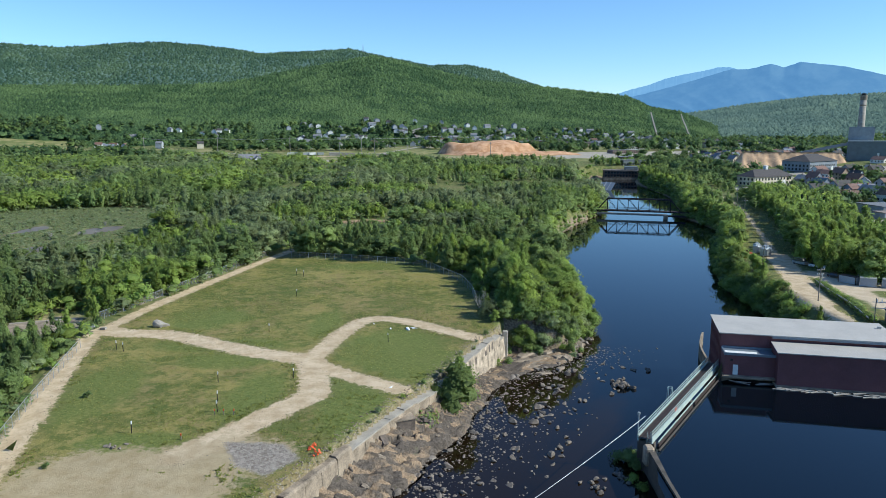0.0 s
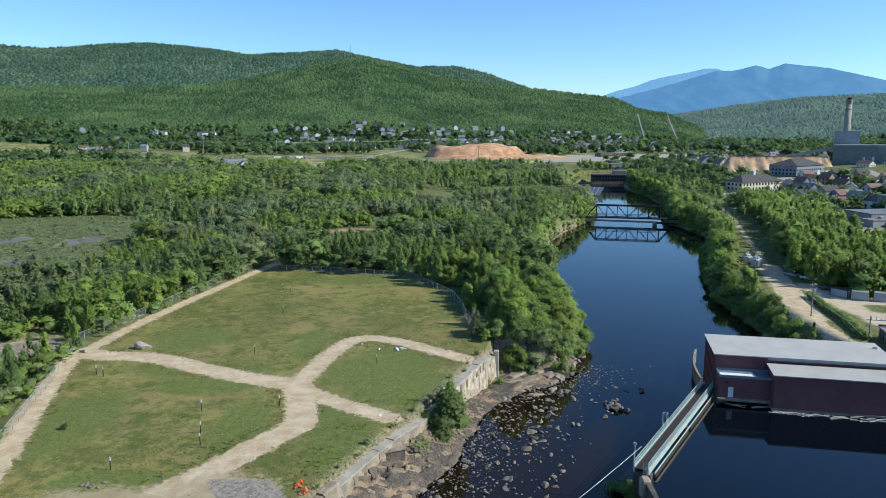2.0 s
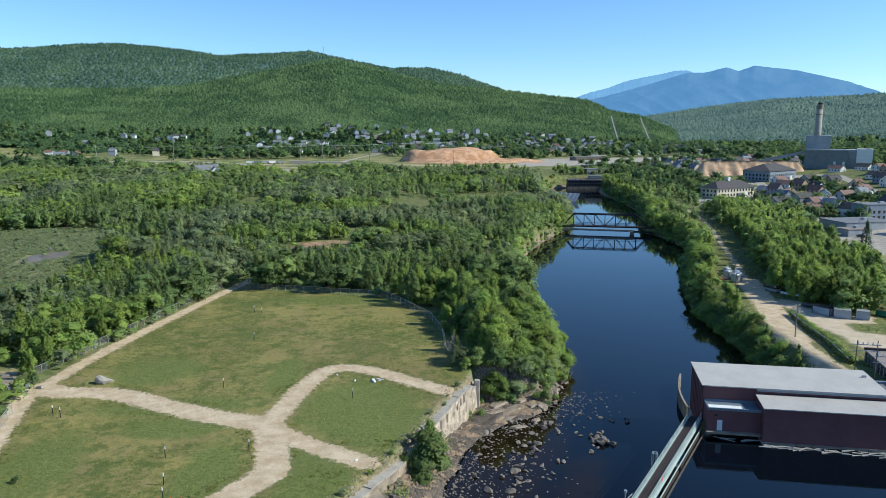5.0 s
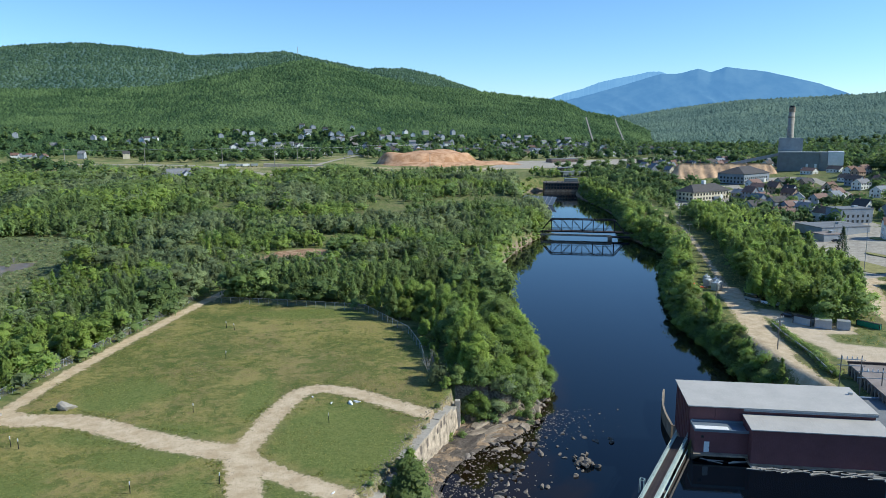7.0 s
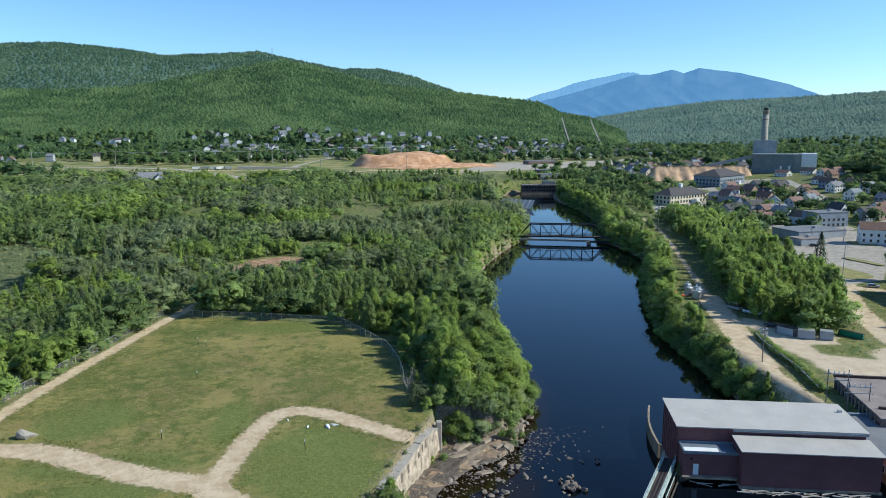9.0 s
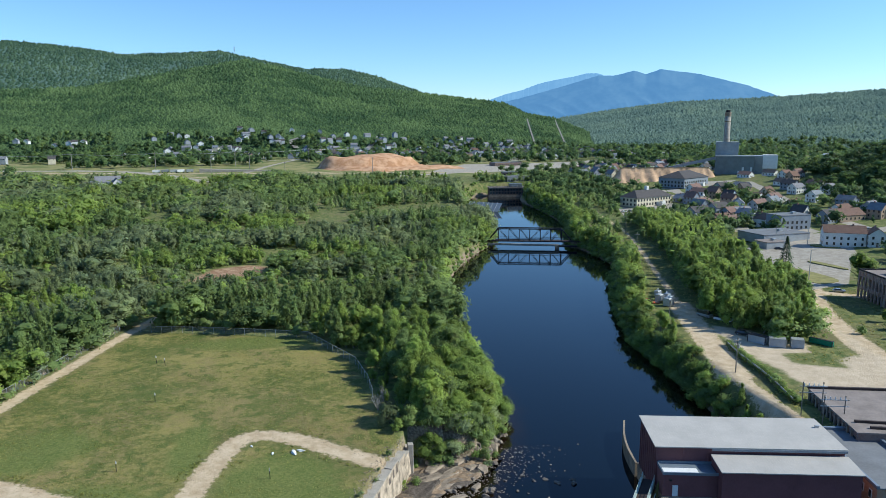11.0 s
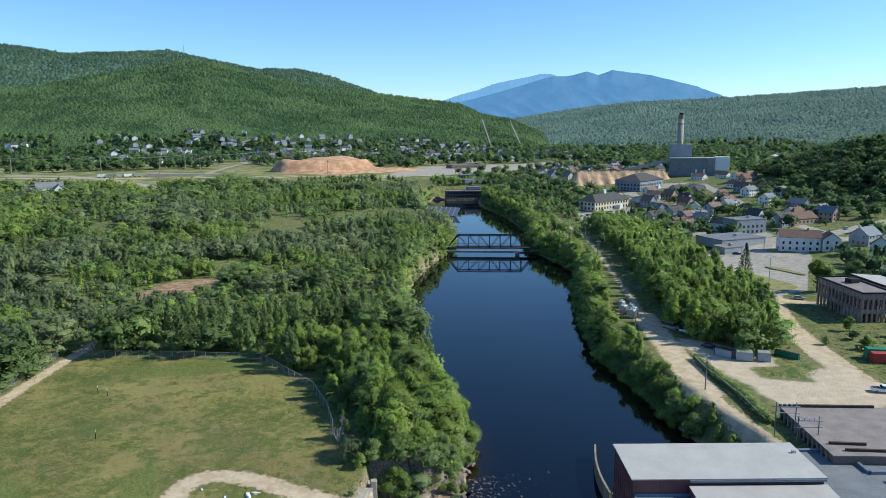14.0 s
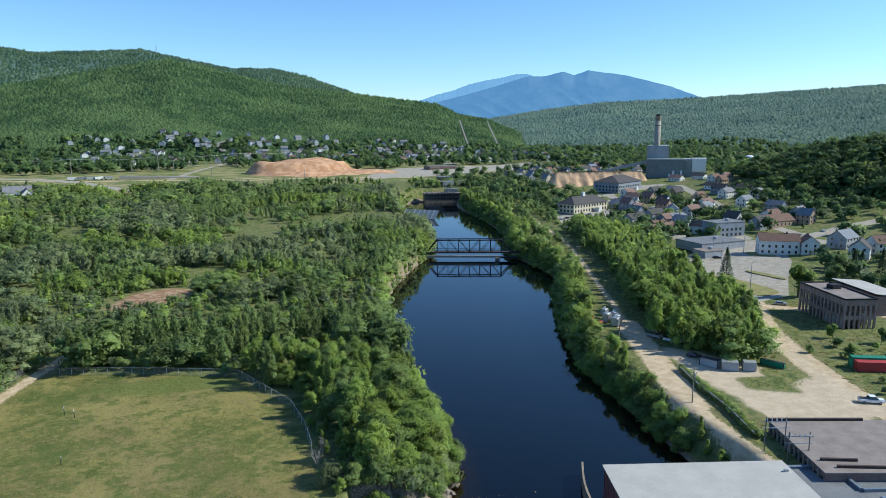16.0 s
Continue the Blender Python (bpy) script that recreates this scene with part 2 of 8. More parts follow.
STREETS = [  # asphalt: half width, line
    (5.0, [(236, 383), (270, 376), (300, 372), (340, 388), (400, 395)]),
    (4.0, [(262, 378), (276, 430), (286, 500), (292, 560), (315, 640), (345, 665)]),
    (4.0, [(300, 372), (318, 440), (345, 520), (392, 640)]),
    (7.5, [(-420, 1010), (-225, 985), (-120, 790), (-52, 800), (44, 835), (130, 868), (230, 930), (340, 1000)]),
    (4.0, [(-300, 1160), (-214, 1157), (-115, 1150), (-38, 1220), (30, 1260), (110, 1290)]),
    (4.0, [(-92, 930), (-70, 1080), (-38, 1220)]),
]
FAR_YARDS = [[(130, 905), (190, 880), (330, 960), (420, 980), (420, 1080), (200, 1040)], [(300, 640), (360, 640), (395, 660), (350, 690)], [(205, 490), (262, 500), (268, 545), (220, 540)]]
MOUND = [(-8, 990), (22, 935), (70, 915), (120, 935), (185, 950), (178, 985), (130, 1010), (110, 1050), (40, 1070)]
HEAP = [(-6, 1000), (10, 972), (50, 962), (90, 968), (124, 985), (118, 1025), (88, 1062), (36, 1068)]
MEADOW = [(-860, 1330), (-668, 1345), (-566, 1067), (-520, 960), (-700, 940), (-900, 1100)]
GREEN = [(-95, 925), (-62, 1190), (0, 1040), (-8, 905)]

RIDGES = [  # foot, crest, gain exponent, (bearing in degrees, height in degrees) along the crest
    (1230, 2450, 1.30, [(-70, 1.6), (-45, 1.9), (-31, 2.3), (-20, 2.55), (-16.2, 2.84), (-11, 3.92), (-7.7, 4.55), (-5.5, 4.95), (-2.8, 4.46), (0.7, 3.6), (3, 3.1), (6.7, 2.75), (10.4, 2.28), (14.2, 1.83), (16, 1.0), (18, 0.67), (20.4, -0.29), (23, -1.4), (26, -2.2)]),
    (2300, 3700, 0.9, [(-80, 4.2), (-45, 4.8), (-31, 5.14), (-27.4, 5.02), (-23.4, 5.5), (-20.7, 5.68), (-16.4, 5.42), (-14, 5.08), (-11, 5.26), (-7.2, 5.53), (-4.6, 5.01), (-1, 4.34), (2, 4.38), (4.5, 3.8), (6.5, 3.08), (10, 1.9), (16, 0)]),
    (1500, 3900, 1.15, [(8, -1.2), (15, -0.2), (18.9, 0.62), (22.9, 1.25), (26.7, 1.69), (34.4, 2.01), (40.6, 2.36), (46.3, 2.66), (60, 3.2), (80, 3.6)]),
]


def ridge_tops(x, y):
    """Height of each ridge at a place."""
    r, b = np.hypot(x, y), np.degrees(np.arctan2(x, y))
    tops = []
    for foot, crest, gain, line in RIDGES:
        at, el = np.array(line).T
        zc = np.maximum(62 + crest * np.tan(np.radians(np.interp(b, at, el))), 0)
        u = np.clip((r - foot) / (crest - foot), 0, 1)
        over = np.clip((r - crest) / 1500, 0, 1)
        shape = (u**gain) * (1 - 0.8 * over)
        fold = 1 + 0.10 * lumps(x, y, 420, 5) * u * (1 - u) * 4
        tops.append(zc * shape * fold)
    return np.array(tops)


def hills(x, y):
    return np.maximum(ridge_tops(x, y).max(0), 0)


def land(x, y):
    """The ground's height away from the river."""
    left = 5 + 0.014 * np.clip(y - 110, -20, 150)
    left = left - 2.3 * ease(-area_distance(x, y, WET), -14, 8)
    right = 4.6 + 0.03 * np.clip(x - 110, 0, 110) + 0.055 * np.clip(x - 220, 0, 200)
    near = left + (right - left) * ease(x - 0.12 * (y - 200), 40, 100)
    far = 9 + 0.011 * np.clip(y - 400, 0, 900)
    z = near + (np.maximum(far, near) - near) * ease(y, 380, 760)
    z = z + 36 * np.exp(-(((x - 490) / 66) ** 2 + ((y - 505) / 115) ** 2))
    z = z + 5.5 * ease(-area_distance(x, y, MOUND) + 5 * lumps(x, y, 18, 41), -4, 16) * (0.8 + 0.5 * lumps(x, y, 30, 42))
    z = z + 11 * ease(-area_distance(x, y, HEAP) + 2.5 * lumps(x, y, 14, 43), -3, 5) * (0.95 + 0.12 * lumps(x, y, 40, 44))
    z = z + 0.35 * lumps(x, y, 17, 1) + 0.12 * lumps(x, y, 5, 2)
    return np.maximum(z, hills(x, y) + 8)


def wall_side(x, y):
    """Above 0 on the river's side of the old quay wall, for y from 78 to 165."""
    line = np.array(WALL)
    return x - np.interp(y, line[:, 1], line[:, 0])


def ground_height(x, y):
    x, y = np.asarray(x, float), np.asarray(y, float)
    d = area_distance(x, y, RIVER)
    top = land(x, y)
    point = (x > 10) & (x < 50) & (y > 160) & (y < 235)
    bank = ease(d, -0.4, np.where(x > 60 + 0.1 * (y - 150), 6.5, np.where(point, 10.0, 2.6))) * top
    # between the quay wall and the water lies a low shelf of ledge
    quay = (y > 60) & (y < 168) & (x < 45)
    step = ease(wall_side(x, y), -1.5, -0.3)
    shelf = np.where(y < 166, -0.35, 0.15 + 0.3 * np.clip(d, 0, 6))
    bank = np.where(quay, top + (np.minimum(shelf, top) - top) * step, bank)
    bed = -0.25 - 0.22 * np.clip(-d, 0, 9)
    z = np.where(d > 0, bank, bed)
    return np.where(area_distance(x, y, FOREBAY) < 2.0, np.minimum(z, 2.6), z)


def gz(x, y):
    return float(ground_height(np.array([x]), np.array([y]))[0])


# ---- mesh helpers ----
def mesh_of(name, verts, faces, mat, smooth=False):
    me = bpy.data.meshes.new(name)
    verts, faces = np.asarray(verts, np.float32), np.asarray(faces, np.int32)
    n = faces.shape[1]
    me.vertices.add(len(verts))
    me.vertices.foreach_set("co", verts.ravel())
    me.loops.add(faces.size)
    me.loops.foreach_set("vertex_index", faces.ravel())
    me.polygons.add(len(faces))
    me.polygons.foreach_set("loop_start", np.arange(0, faces.size, n, dtype=np.int32))
    if smooth:
        me.polygons.foreach_set("use_smooth", np.ones(len(faces), bool))
    me.update(calc_edges=True)
    me.validate()
    me.materials.append(mat)
    return me


def put_attr(me, name, values):
    a = me.attributes.new(name, "FLOAT", "POINT")
    a.data.foreach_set("value", np.asarray(values, np.float32))


def grid_faces(n, m):
    """Quads of a grid with n rows and m columns of vertices."""
    i, j = np.meshgrid(np.arange(n - 1), np.arange(m - 1), indexing="ij")
    a = (i * m + j).ravel()
    return np.stack([a, a + 1, a + m + 1, a + m], 1)


# ---- ground ----
def ground_material():
    k = Nodes("ground")
    pos = k.coord()
    n1, n2, n3 = k.noise(0.045, 5, 0.6), k.noise(0.35, 5, 0.65), k.noise(2.2, 3, 0.6)
    fuzz = k.math("MULTIPLY", k.math("SUBTRACT", n2, 0.5), 3.2)
    fuzz2 = k.math("MULTIPLY", k.math("SUBTRACT", n3, 0.5), 1.2)
    fuzz = k.math("ADD", fuzz, fuzz2)
    tuft = k.noise(5.0, 3, 0.7)
    # rough growth under and between the trees
    scrub = k.mix(k.step(n2, 0.35, 0.68), (0.085, 0.120, 0.034), (0.220, 0.210, 0.080))
    scrub = k.mix(k.math("MULTIPLY", k.step(n1, 0.52, 0.66), 0.55), scrub, (0.20, 0.16, 0.085))
    # field: green with straw and bare brown patches
    streak = k.noise(0.8, 6, 0.72)
    blend = k.math("ADD", k.math("MULTIPLY", n1, 0.5), k.math("ADD", k.math("MULTIPLY", streak, 0.32), k.math("MULTIPLY", n2, 0.18)))
    grass = k.mix(k.step(blend, 0.44, 0.56), (0.138, 0.150, 0.040), (0.330, 0.275, 0.092))
    grass = k.mix(k.math("MULTIPLY", k.step(k.math("ADD", k.math("MULTIPLY", k.noise(0.07, 6, 0.7), 0.6), k.math("MULTIPLY", streak, 0.4)), 0.47, 0.60), 0.7), grass, (0.285, 0.215, 0.095))
    grass = k.mix(k.math("MULTIPLY", k.step(k.noise(0.22, 6, 0.72), 0.52, 0.60), 0.75), grass, (0.098, 0.128, 0.030))
    grass = k.mix(k.math("MULTIPLY", k.step(tuft, 0.42, 0.62), 0.8), grass, k.mix(0.55, grass, (0.035, 0.055, 0.014)))
    lush = k.mix(k.step(n3, 0.3, 0.7), (0.092, 0.124, 0.028), (0.178, 0.198, 0.056))
    grass = k.mix(k.math("MULTIPLY", k.step(k.math("ADD", k.attr("lush"), k.math("MULTIPLY", fuzz, 2.5)), 3.0, -3.0), 0.9), grass, lush)
    col = k.mix(k.step(k.math("ADD", k.attr("field"), k.math("MULTIPLY", fuzz, 0.4)), 1.0, -1.0), scrub, grass)
    lawn = k.mix(k.step(n1, 0.4, 0.6), (0.140, 0.165, 0.052), (0.285, 0.255, 0.110))
    col = k.mix(k.step(k.attr("lawn"), 2.0, -2.0), col, lawn)
    # wet flats, with reeds and mud
    mud = k.mix(k.step(n2, 0.4, 0.6), (0.165, 0.150, 0.082), (0.265, 0.270, 0.115))
    col = k.mix(k.step(k.math("ADD", k.attr("wet"), k.math("MULTIPLY", fuzz, 3.0)), 5.0, -5.0), col, mud)
    # bare earth
    earth = k.mix(k.step(n2, 0.3, 0.7), (0.455, 0.338, 0.205), (0.630, 0.498, 0.335))
    earth = k.mix(k.math("MULTIPLY", k.step(n3, 0.55, 0.72), 0.35), earth, (0.20, 0.17, 0.10))
    edge = k.math("MULTIPLY", k.math("SUBTRACT", k.noise(0.9, 6, 0.75), 0.5), 4.5)
    track = k.step(k.math("ADD", k.attr("track"), k.math("ADD", k.math("MULTIPLY", fuzz, 0.8), edge)), 0.5, -0.3)
    worn = k.step(k.math("ADD", k.attr("track"), k.math("MULTIPLY", fuzz, 2.0)), 3.2, -1.2)
    col = k.mix(k.math("MULTIPLY", worn, 0.35), col, (0.185, 0.155, 0.080))
    col = k.mix(track, col, earth)
    bare = k.step(k.math("ADD", k.attr("bare"), k.math("MULTIPLY", k.math("ADD", fuzz, edge), 2.6)), 0.5, -3.0)
    col = k.mix(k.math("MULTIPLY", bare, 0.85), col, k.mix(0.4, earth, (0.24, 0.19, 0.10)))
    lot = k.step(k.math("ADD", k.attr("lot"), k.math("MULTIPLY", k.math("ADD", fuzz, k.math("MULTIPLY", k.math("SUBTRACT", n1, 0.42), 14.0)), 1.6)), 1.5, -1.5)
    col = k.mix(lot, col, k.mix(0.35, earth, (0.52, 0.44, 0.34)))
    # rubble, asphalt, red soil
    stones = k.n("TexVoronoi")
    k.put(stones.inputs["Vector"], pos)
    stones.inputs["Scale"].default_value = 2.4
    gravel = k.mix(stones.outputs["Color"], (0.16, 0.130, 0.105), (0.38, 0.330, 0.275))
    col = k.mix(k.step(k.math("ADD", k.attr("rubble"), k.math("MULTIPLY", fuzz, 0.5)), 0.5, -0.5), col, gravel)
    tar = k.mix(k.step(n2, 0.35, 0.65), (0.315, 0.278, 0.224), (0.42, 0.375, 0.308))
    col = k.mix(k.step(k.math("ADD", k.attr("tar"), k.math("MULTIPLY", fuzz, 0.25)), 0.3, -0.3), col, tar)
    red = k.mix(k.step(n2, 0.4, 0.6), (0.26, 0.150, 0.085), (0.42, 0.285, 0.18))
    col = k.mix(k.step(k.math("ADD", k.attr("red"), k.math("MULTIPLY", fuzz, 2.2)), 1.5, -2.5), col, red)
    sand = k.mix(k.step(k.noise(0.12, 5, 0.6), 0.35, 0.65), (0.42, 0.225, 0.115), (0.60, 0.37, 0.22))
    col = k.mix(k.step(k.math("ADD", k.attr("sand"), k.math("MULTIPLY", fuzz, 2.0)), 2.0, -2.0), col, sand)
    # river bed and bank ledge
    stone = k.mix(k.step(n3, 0.3, 0.7), (0.135, 0.102, 0.070), (0.360, 0.285, 0.195))
    col = k.mix(k.step(k.math("ADD", k.attr("river"), k.math("MULTIPLY", fuzz, 0.6)), 1.5, 0.4), col, stone)
    col = k.mix(k.step(k.attr("ledge"), 1.0, -1.0), col, stone)
    relief = k.math("ADD", k.math("MULTIPLY", tuft, 0.4), k.math("MULTIPLY", n2, 0.6))
    return k.done(col, 0.95, 0, k.bump(relief, 0.7, 0.35), 0.15)


def ground():
    rs = [0.05, 18.0]
    while rs[-1] < 4900:
        r = rs[-1]
        rs.append(r + (6 if r < 70 else 1.5 if r < 300 else 1.5 + (r - 300) * 0.0075 if r < 1250 else 110))
    fine = np.linspace(-42, 58, 290)
    rest = np.linspace(58, 318, 40)[1:-1]
    th = np.radians(np.concatenate([fine, rest, [318.0]]))
    R, T = np.meshgrid(rs, th, indexing="ij")
    x, y = (R * np.sin(T)).ravel(), (R * np.cos(T)).ravel()
    z = ground_height(x, y)
    z -= np.where(np.hypot(x, y) > 1300, 10, 0)
    verts = np.vstack([np.stack([x, y, z], 1), [[0, 0, gz(0, 0)]]])
    n, m = len(rs), len(th)
    faces = grid_faces(n, m)[:, ::-1]
    me = mesh_of("ground", verts, faces, ground_material(), True)
    X, Y = verts[:, 0], verts[:, 1]

    def union(parts):
        return np.min([line_distance(X, Y, rounded(p, 2)) - w for w, p in parts], 0)

    put_attr(me, "track", union(TRACKS))
    yards = np.min([area_distance(X, Y, p) for p in [PARKING, *FAR_YARDS]], 0)
    paved = np.where((X > 232) & (X < 296 + 0.2 * (Y - 400)) & (Y > 385) & (Y < 640), 3 - 14 * lumps(X, Y, 16, 71), 50)
    put_attr(me, "tar", np.min([union(STREETS), yards, paved], 0))
    put_attr(me, "field", area_distance(X, Y, FIELD))
    put_attr(me, "lush", np.min([np.hypot((X - a) / sx, (Y - b) / sy) * 10 - 10 for a, b, sx, sy in ((-11, 145, 12, 15), (-15, 113, 6, 14), (-62, 122, 7, 16), (-48, 148, 16, 5), (-33, 118, 5, 14), (-58, 170, 10, 10), (-20, 235, 22, 6), (-70, 108, 5, 22), (-44, 138, 10, 5), (-28, 165, 4, 12), (-4, 136, 9, 12), (-20, 122, 4, 10), (-46, 100, 10, 4))], 0))
    put_attr(me, "wet", area_distance(X, Y, WET))
    put_attr(me, "lot", area_distance(X, Y, LOT))
    put_attr(me, "bare", np.minimum(area_distance(X, Y, BARE), area_distance(X, Y, SLAB)))
    put_attr(me, "rubble", area_distance(X, Y, RUBBLE))
    put_attr(me, "red", area_distance(X, Y, RED_SOIL))
    put_attr(me, "sand", area_distance(X, Y, MOUND))
    open_land = np.maximum(np.maximum(770 - Y + 0.25 * (X + 100), Y - 1190), np.where(X < 330, -99, 99))
    put_attr(me, "lawn", np.min([area_distance(X, Y, GREEN), area_distance(X, Y, MEADOW), open_land], 0))
    put_attr(me, "river", area_distance(X, Y, RIVER))
    put_attr(me, "ledge", np.where((Y > 60) & (Y < 166) & (X < 45), -1.9 - wall_side(X, Y), np.where((Y > 160) & (Y < 175) & (X > 14) & (X < 45), (Y - 171) * 0.4, 50)))
    tagged(new("ground", me), "grassy valley floor with dirt tracks, wet flats and scrub", "ground", kind="structure")


ground()


# ---- water ----
def water_material():
    k = Nodes("river_water")
    d = k.attr("depth")
    n = k.noise(0.18, 4, 0.6)
    shallow = k.step(k.math("ADD", d, k.math("MULTIPLY", k.math("SUBTRACT", n, 0.5), 8.0)), 8.0, 0.5)
    col = k.mix(shallow, (0.002, 0.004, 0.007), (0.012, 0.007, 0.003))
    chop = k.noise(1.6, 3, 0.6)
    calm = k.noise(0.03, 2, 0.5)
    swell = k.math("MULTIPLY", chop, k.step(calm, 0.25, 0.8))
    mat = k.done(col, 0.03, 0, k.bump(swell, 0.05, 0.12), 0.5)
    k.p.inputs["IOR"].default_value = 1.33
    return mat


def water():
    xs, ys = np.arange(-40, 216, 4.0), np.arange(36, 752, 4.0)
    Y, X = np.meshgrid(ys, xs, indexing="ij")
    x, y = X.ravel(), Y.ravel()
    d = area_distance(x, y, RIVER)
    faces = grid_faces(len(ys), len(xs))
    keep = (d[faces] < 7).any(1)
    me = mesh_of("river", np.stack([x, y, 0 * x], 1), faces[keep], water_material(), True)
    # the rapids beside the quay are shallow, the pool is deep
    shoal = 14 * ease(y + 0.5 * x, 176, 150) * ease(-x + 0.36 * y, 8, 16)
    put_attr(me, "depth", -d - shoal)
    tagged(new("river", me), "dark blue still river with brown shallows", "river", kind="structure")


water()


def forebay():
    bm = bmesh.new()
    bm.faces.new([bm.verts.new((x, y, POND)) for x, y in FOREBAY])
    bmesh.ops.triangulate(bm, faces=bm.faces)
    me = bpy.data.meshes.new("forebay")
    bm.to_mesh(me)
    me.materials.append(bpy.data.materials["river_water"])
    put_attr(me, "depth", [30.0] * len(me.vertices))
    tagged(new("forebay", me), "still dark blue forebay above the dam", "pond", kind="structure")


forebay()


M["mud_water"] = plain("muddy_water", (0.17, 0.135, 0.095), 0.4, vary=0.3, scale=0.2, spec=0.12)


def pools():
    for p in POOLS:
        q = rounded(p, 2, True)
        bm = bmesh.new()
        z = 2.6 + max(gz(*v) for v in p) - 2.6 + 0.05
        bm.faces.new([bm.verts.new((a, b, z)) for a, b in q])
        me = bpy.data.meshes.new("marsh_pool")
        bm.to_mesh(me)
        me.materials.append(M["mud_water"])
        tagged(new("marsh_pool", me), "shallow open pool in the marsh", "pool", kind="structure")


pools()


# ---- wooded hills ----
def hill_material(name, dark, light, pale):
    """Forest canopy: each crown has its own tone, with stands of other trees and leafy relief."""
    k = Nodes(name)
    col = k.mix(k.attr("tint"), dark, light)
    col = k.mix(k.math("MULTIPLY", k.step(k.noise(0.004, 5, 0.65), 0.46, 0.62), 0.65), col, pale)
    col = k.mix(k.math("MULTIPLY", k.step(k.noise(0.009, 5, 0.65), 0.50, 0.64), 0.75), col, dark)
    leafy = k.noise(0.35, 3, 0.7)
    col = k.mix(k.math("MULTIPLY", k.step(leafy, 0.40, 0.62), 0.5), col, k.mix(0.5, col, dark))
    return k.done(col, 0.95, 0, k.bump(leafy, 0.9, 2.5), 0.1)


M["hill"] = hill_material("hill_forest", (0.030, 0.062, 0.026), (0.105, 0.160, 0.058), (0.125, 0.185, 0.068))
M["hill_dark"] = hill_material("hill_forest_ridge", (0.032, 0.066, 0.042), (0.078, 0.122, 0.066), (0.096, 0.146, 0.074))
# far forest: blue distance haze is mixed into its colours
M["hill_hazed"] = hill_material("hill_forest_hazed", (0.082, 0.132, 0.112), (0.150, 0.215, 0.168), (0.172, 0.238, 0.168))
HILL_STREETS = [[(76, 1374), (101, 1500), (132, 1642)], [(368, 1222), (456, 1525), (540, 1850), (628, 2189)], [(416, 1198), (562, 1644), (650, 1940), (747, 2272)], [(-48, 1424), (-62, 1500), (-24, 1579)]]


def hill_mesh(name, r0, r1, dr, bearings, mat, label):
    rs, th = np.arange(r0, r1, dr), np.radians(bearings)
    R, T = np.meshgrid(rs, th, indexing="ij")
    x, y = (R * np.sin(T)).ravel(), (R * np.cos(T)).ravel()
    h = hills(x, y)
    z = np.where((h < 14) | (area_distance(x, y, MEADOW) < 0), -30, h + ease(h, 14, 26) * 10 - 4)
    me = mesh_of(name, np.stack([x, y, z], 1), grid_faces(len(rs), len(th))[:, ::-1], mat, True)
    put_attr(me, "tint", np.full(len(x), 0.1))
    tagged(new(name, me), label, "hill", kind="structure")


hill_mesh("hill_near", 1290, 2750, 22.0, np.linspace(-42, 60, 260), M["hill"], "long hill covered in green broadleaf forest")
hill_mesh("hill_far", 2700, 4150, 40.0, np.linspace(-44, 62, 200), M["hill_hazed"], "far hill covered in broadleaf forest, its green hazed to blue")


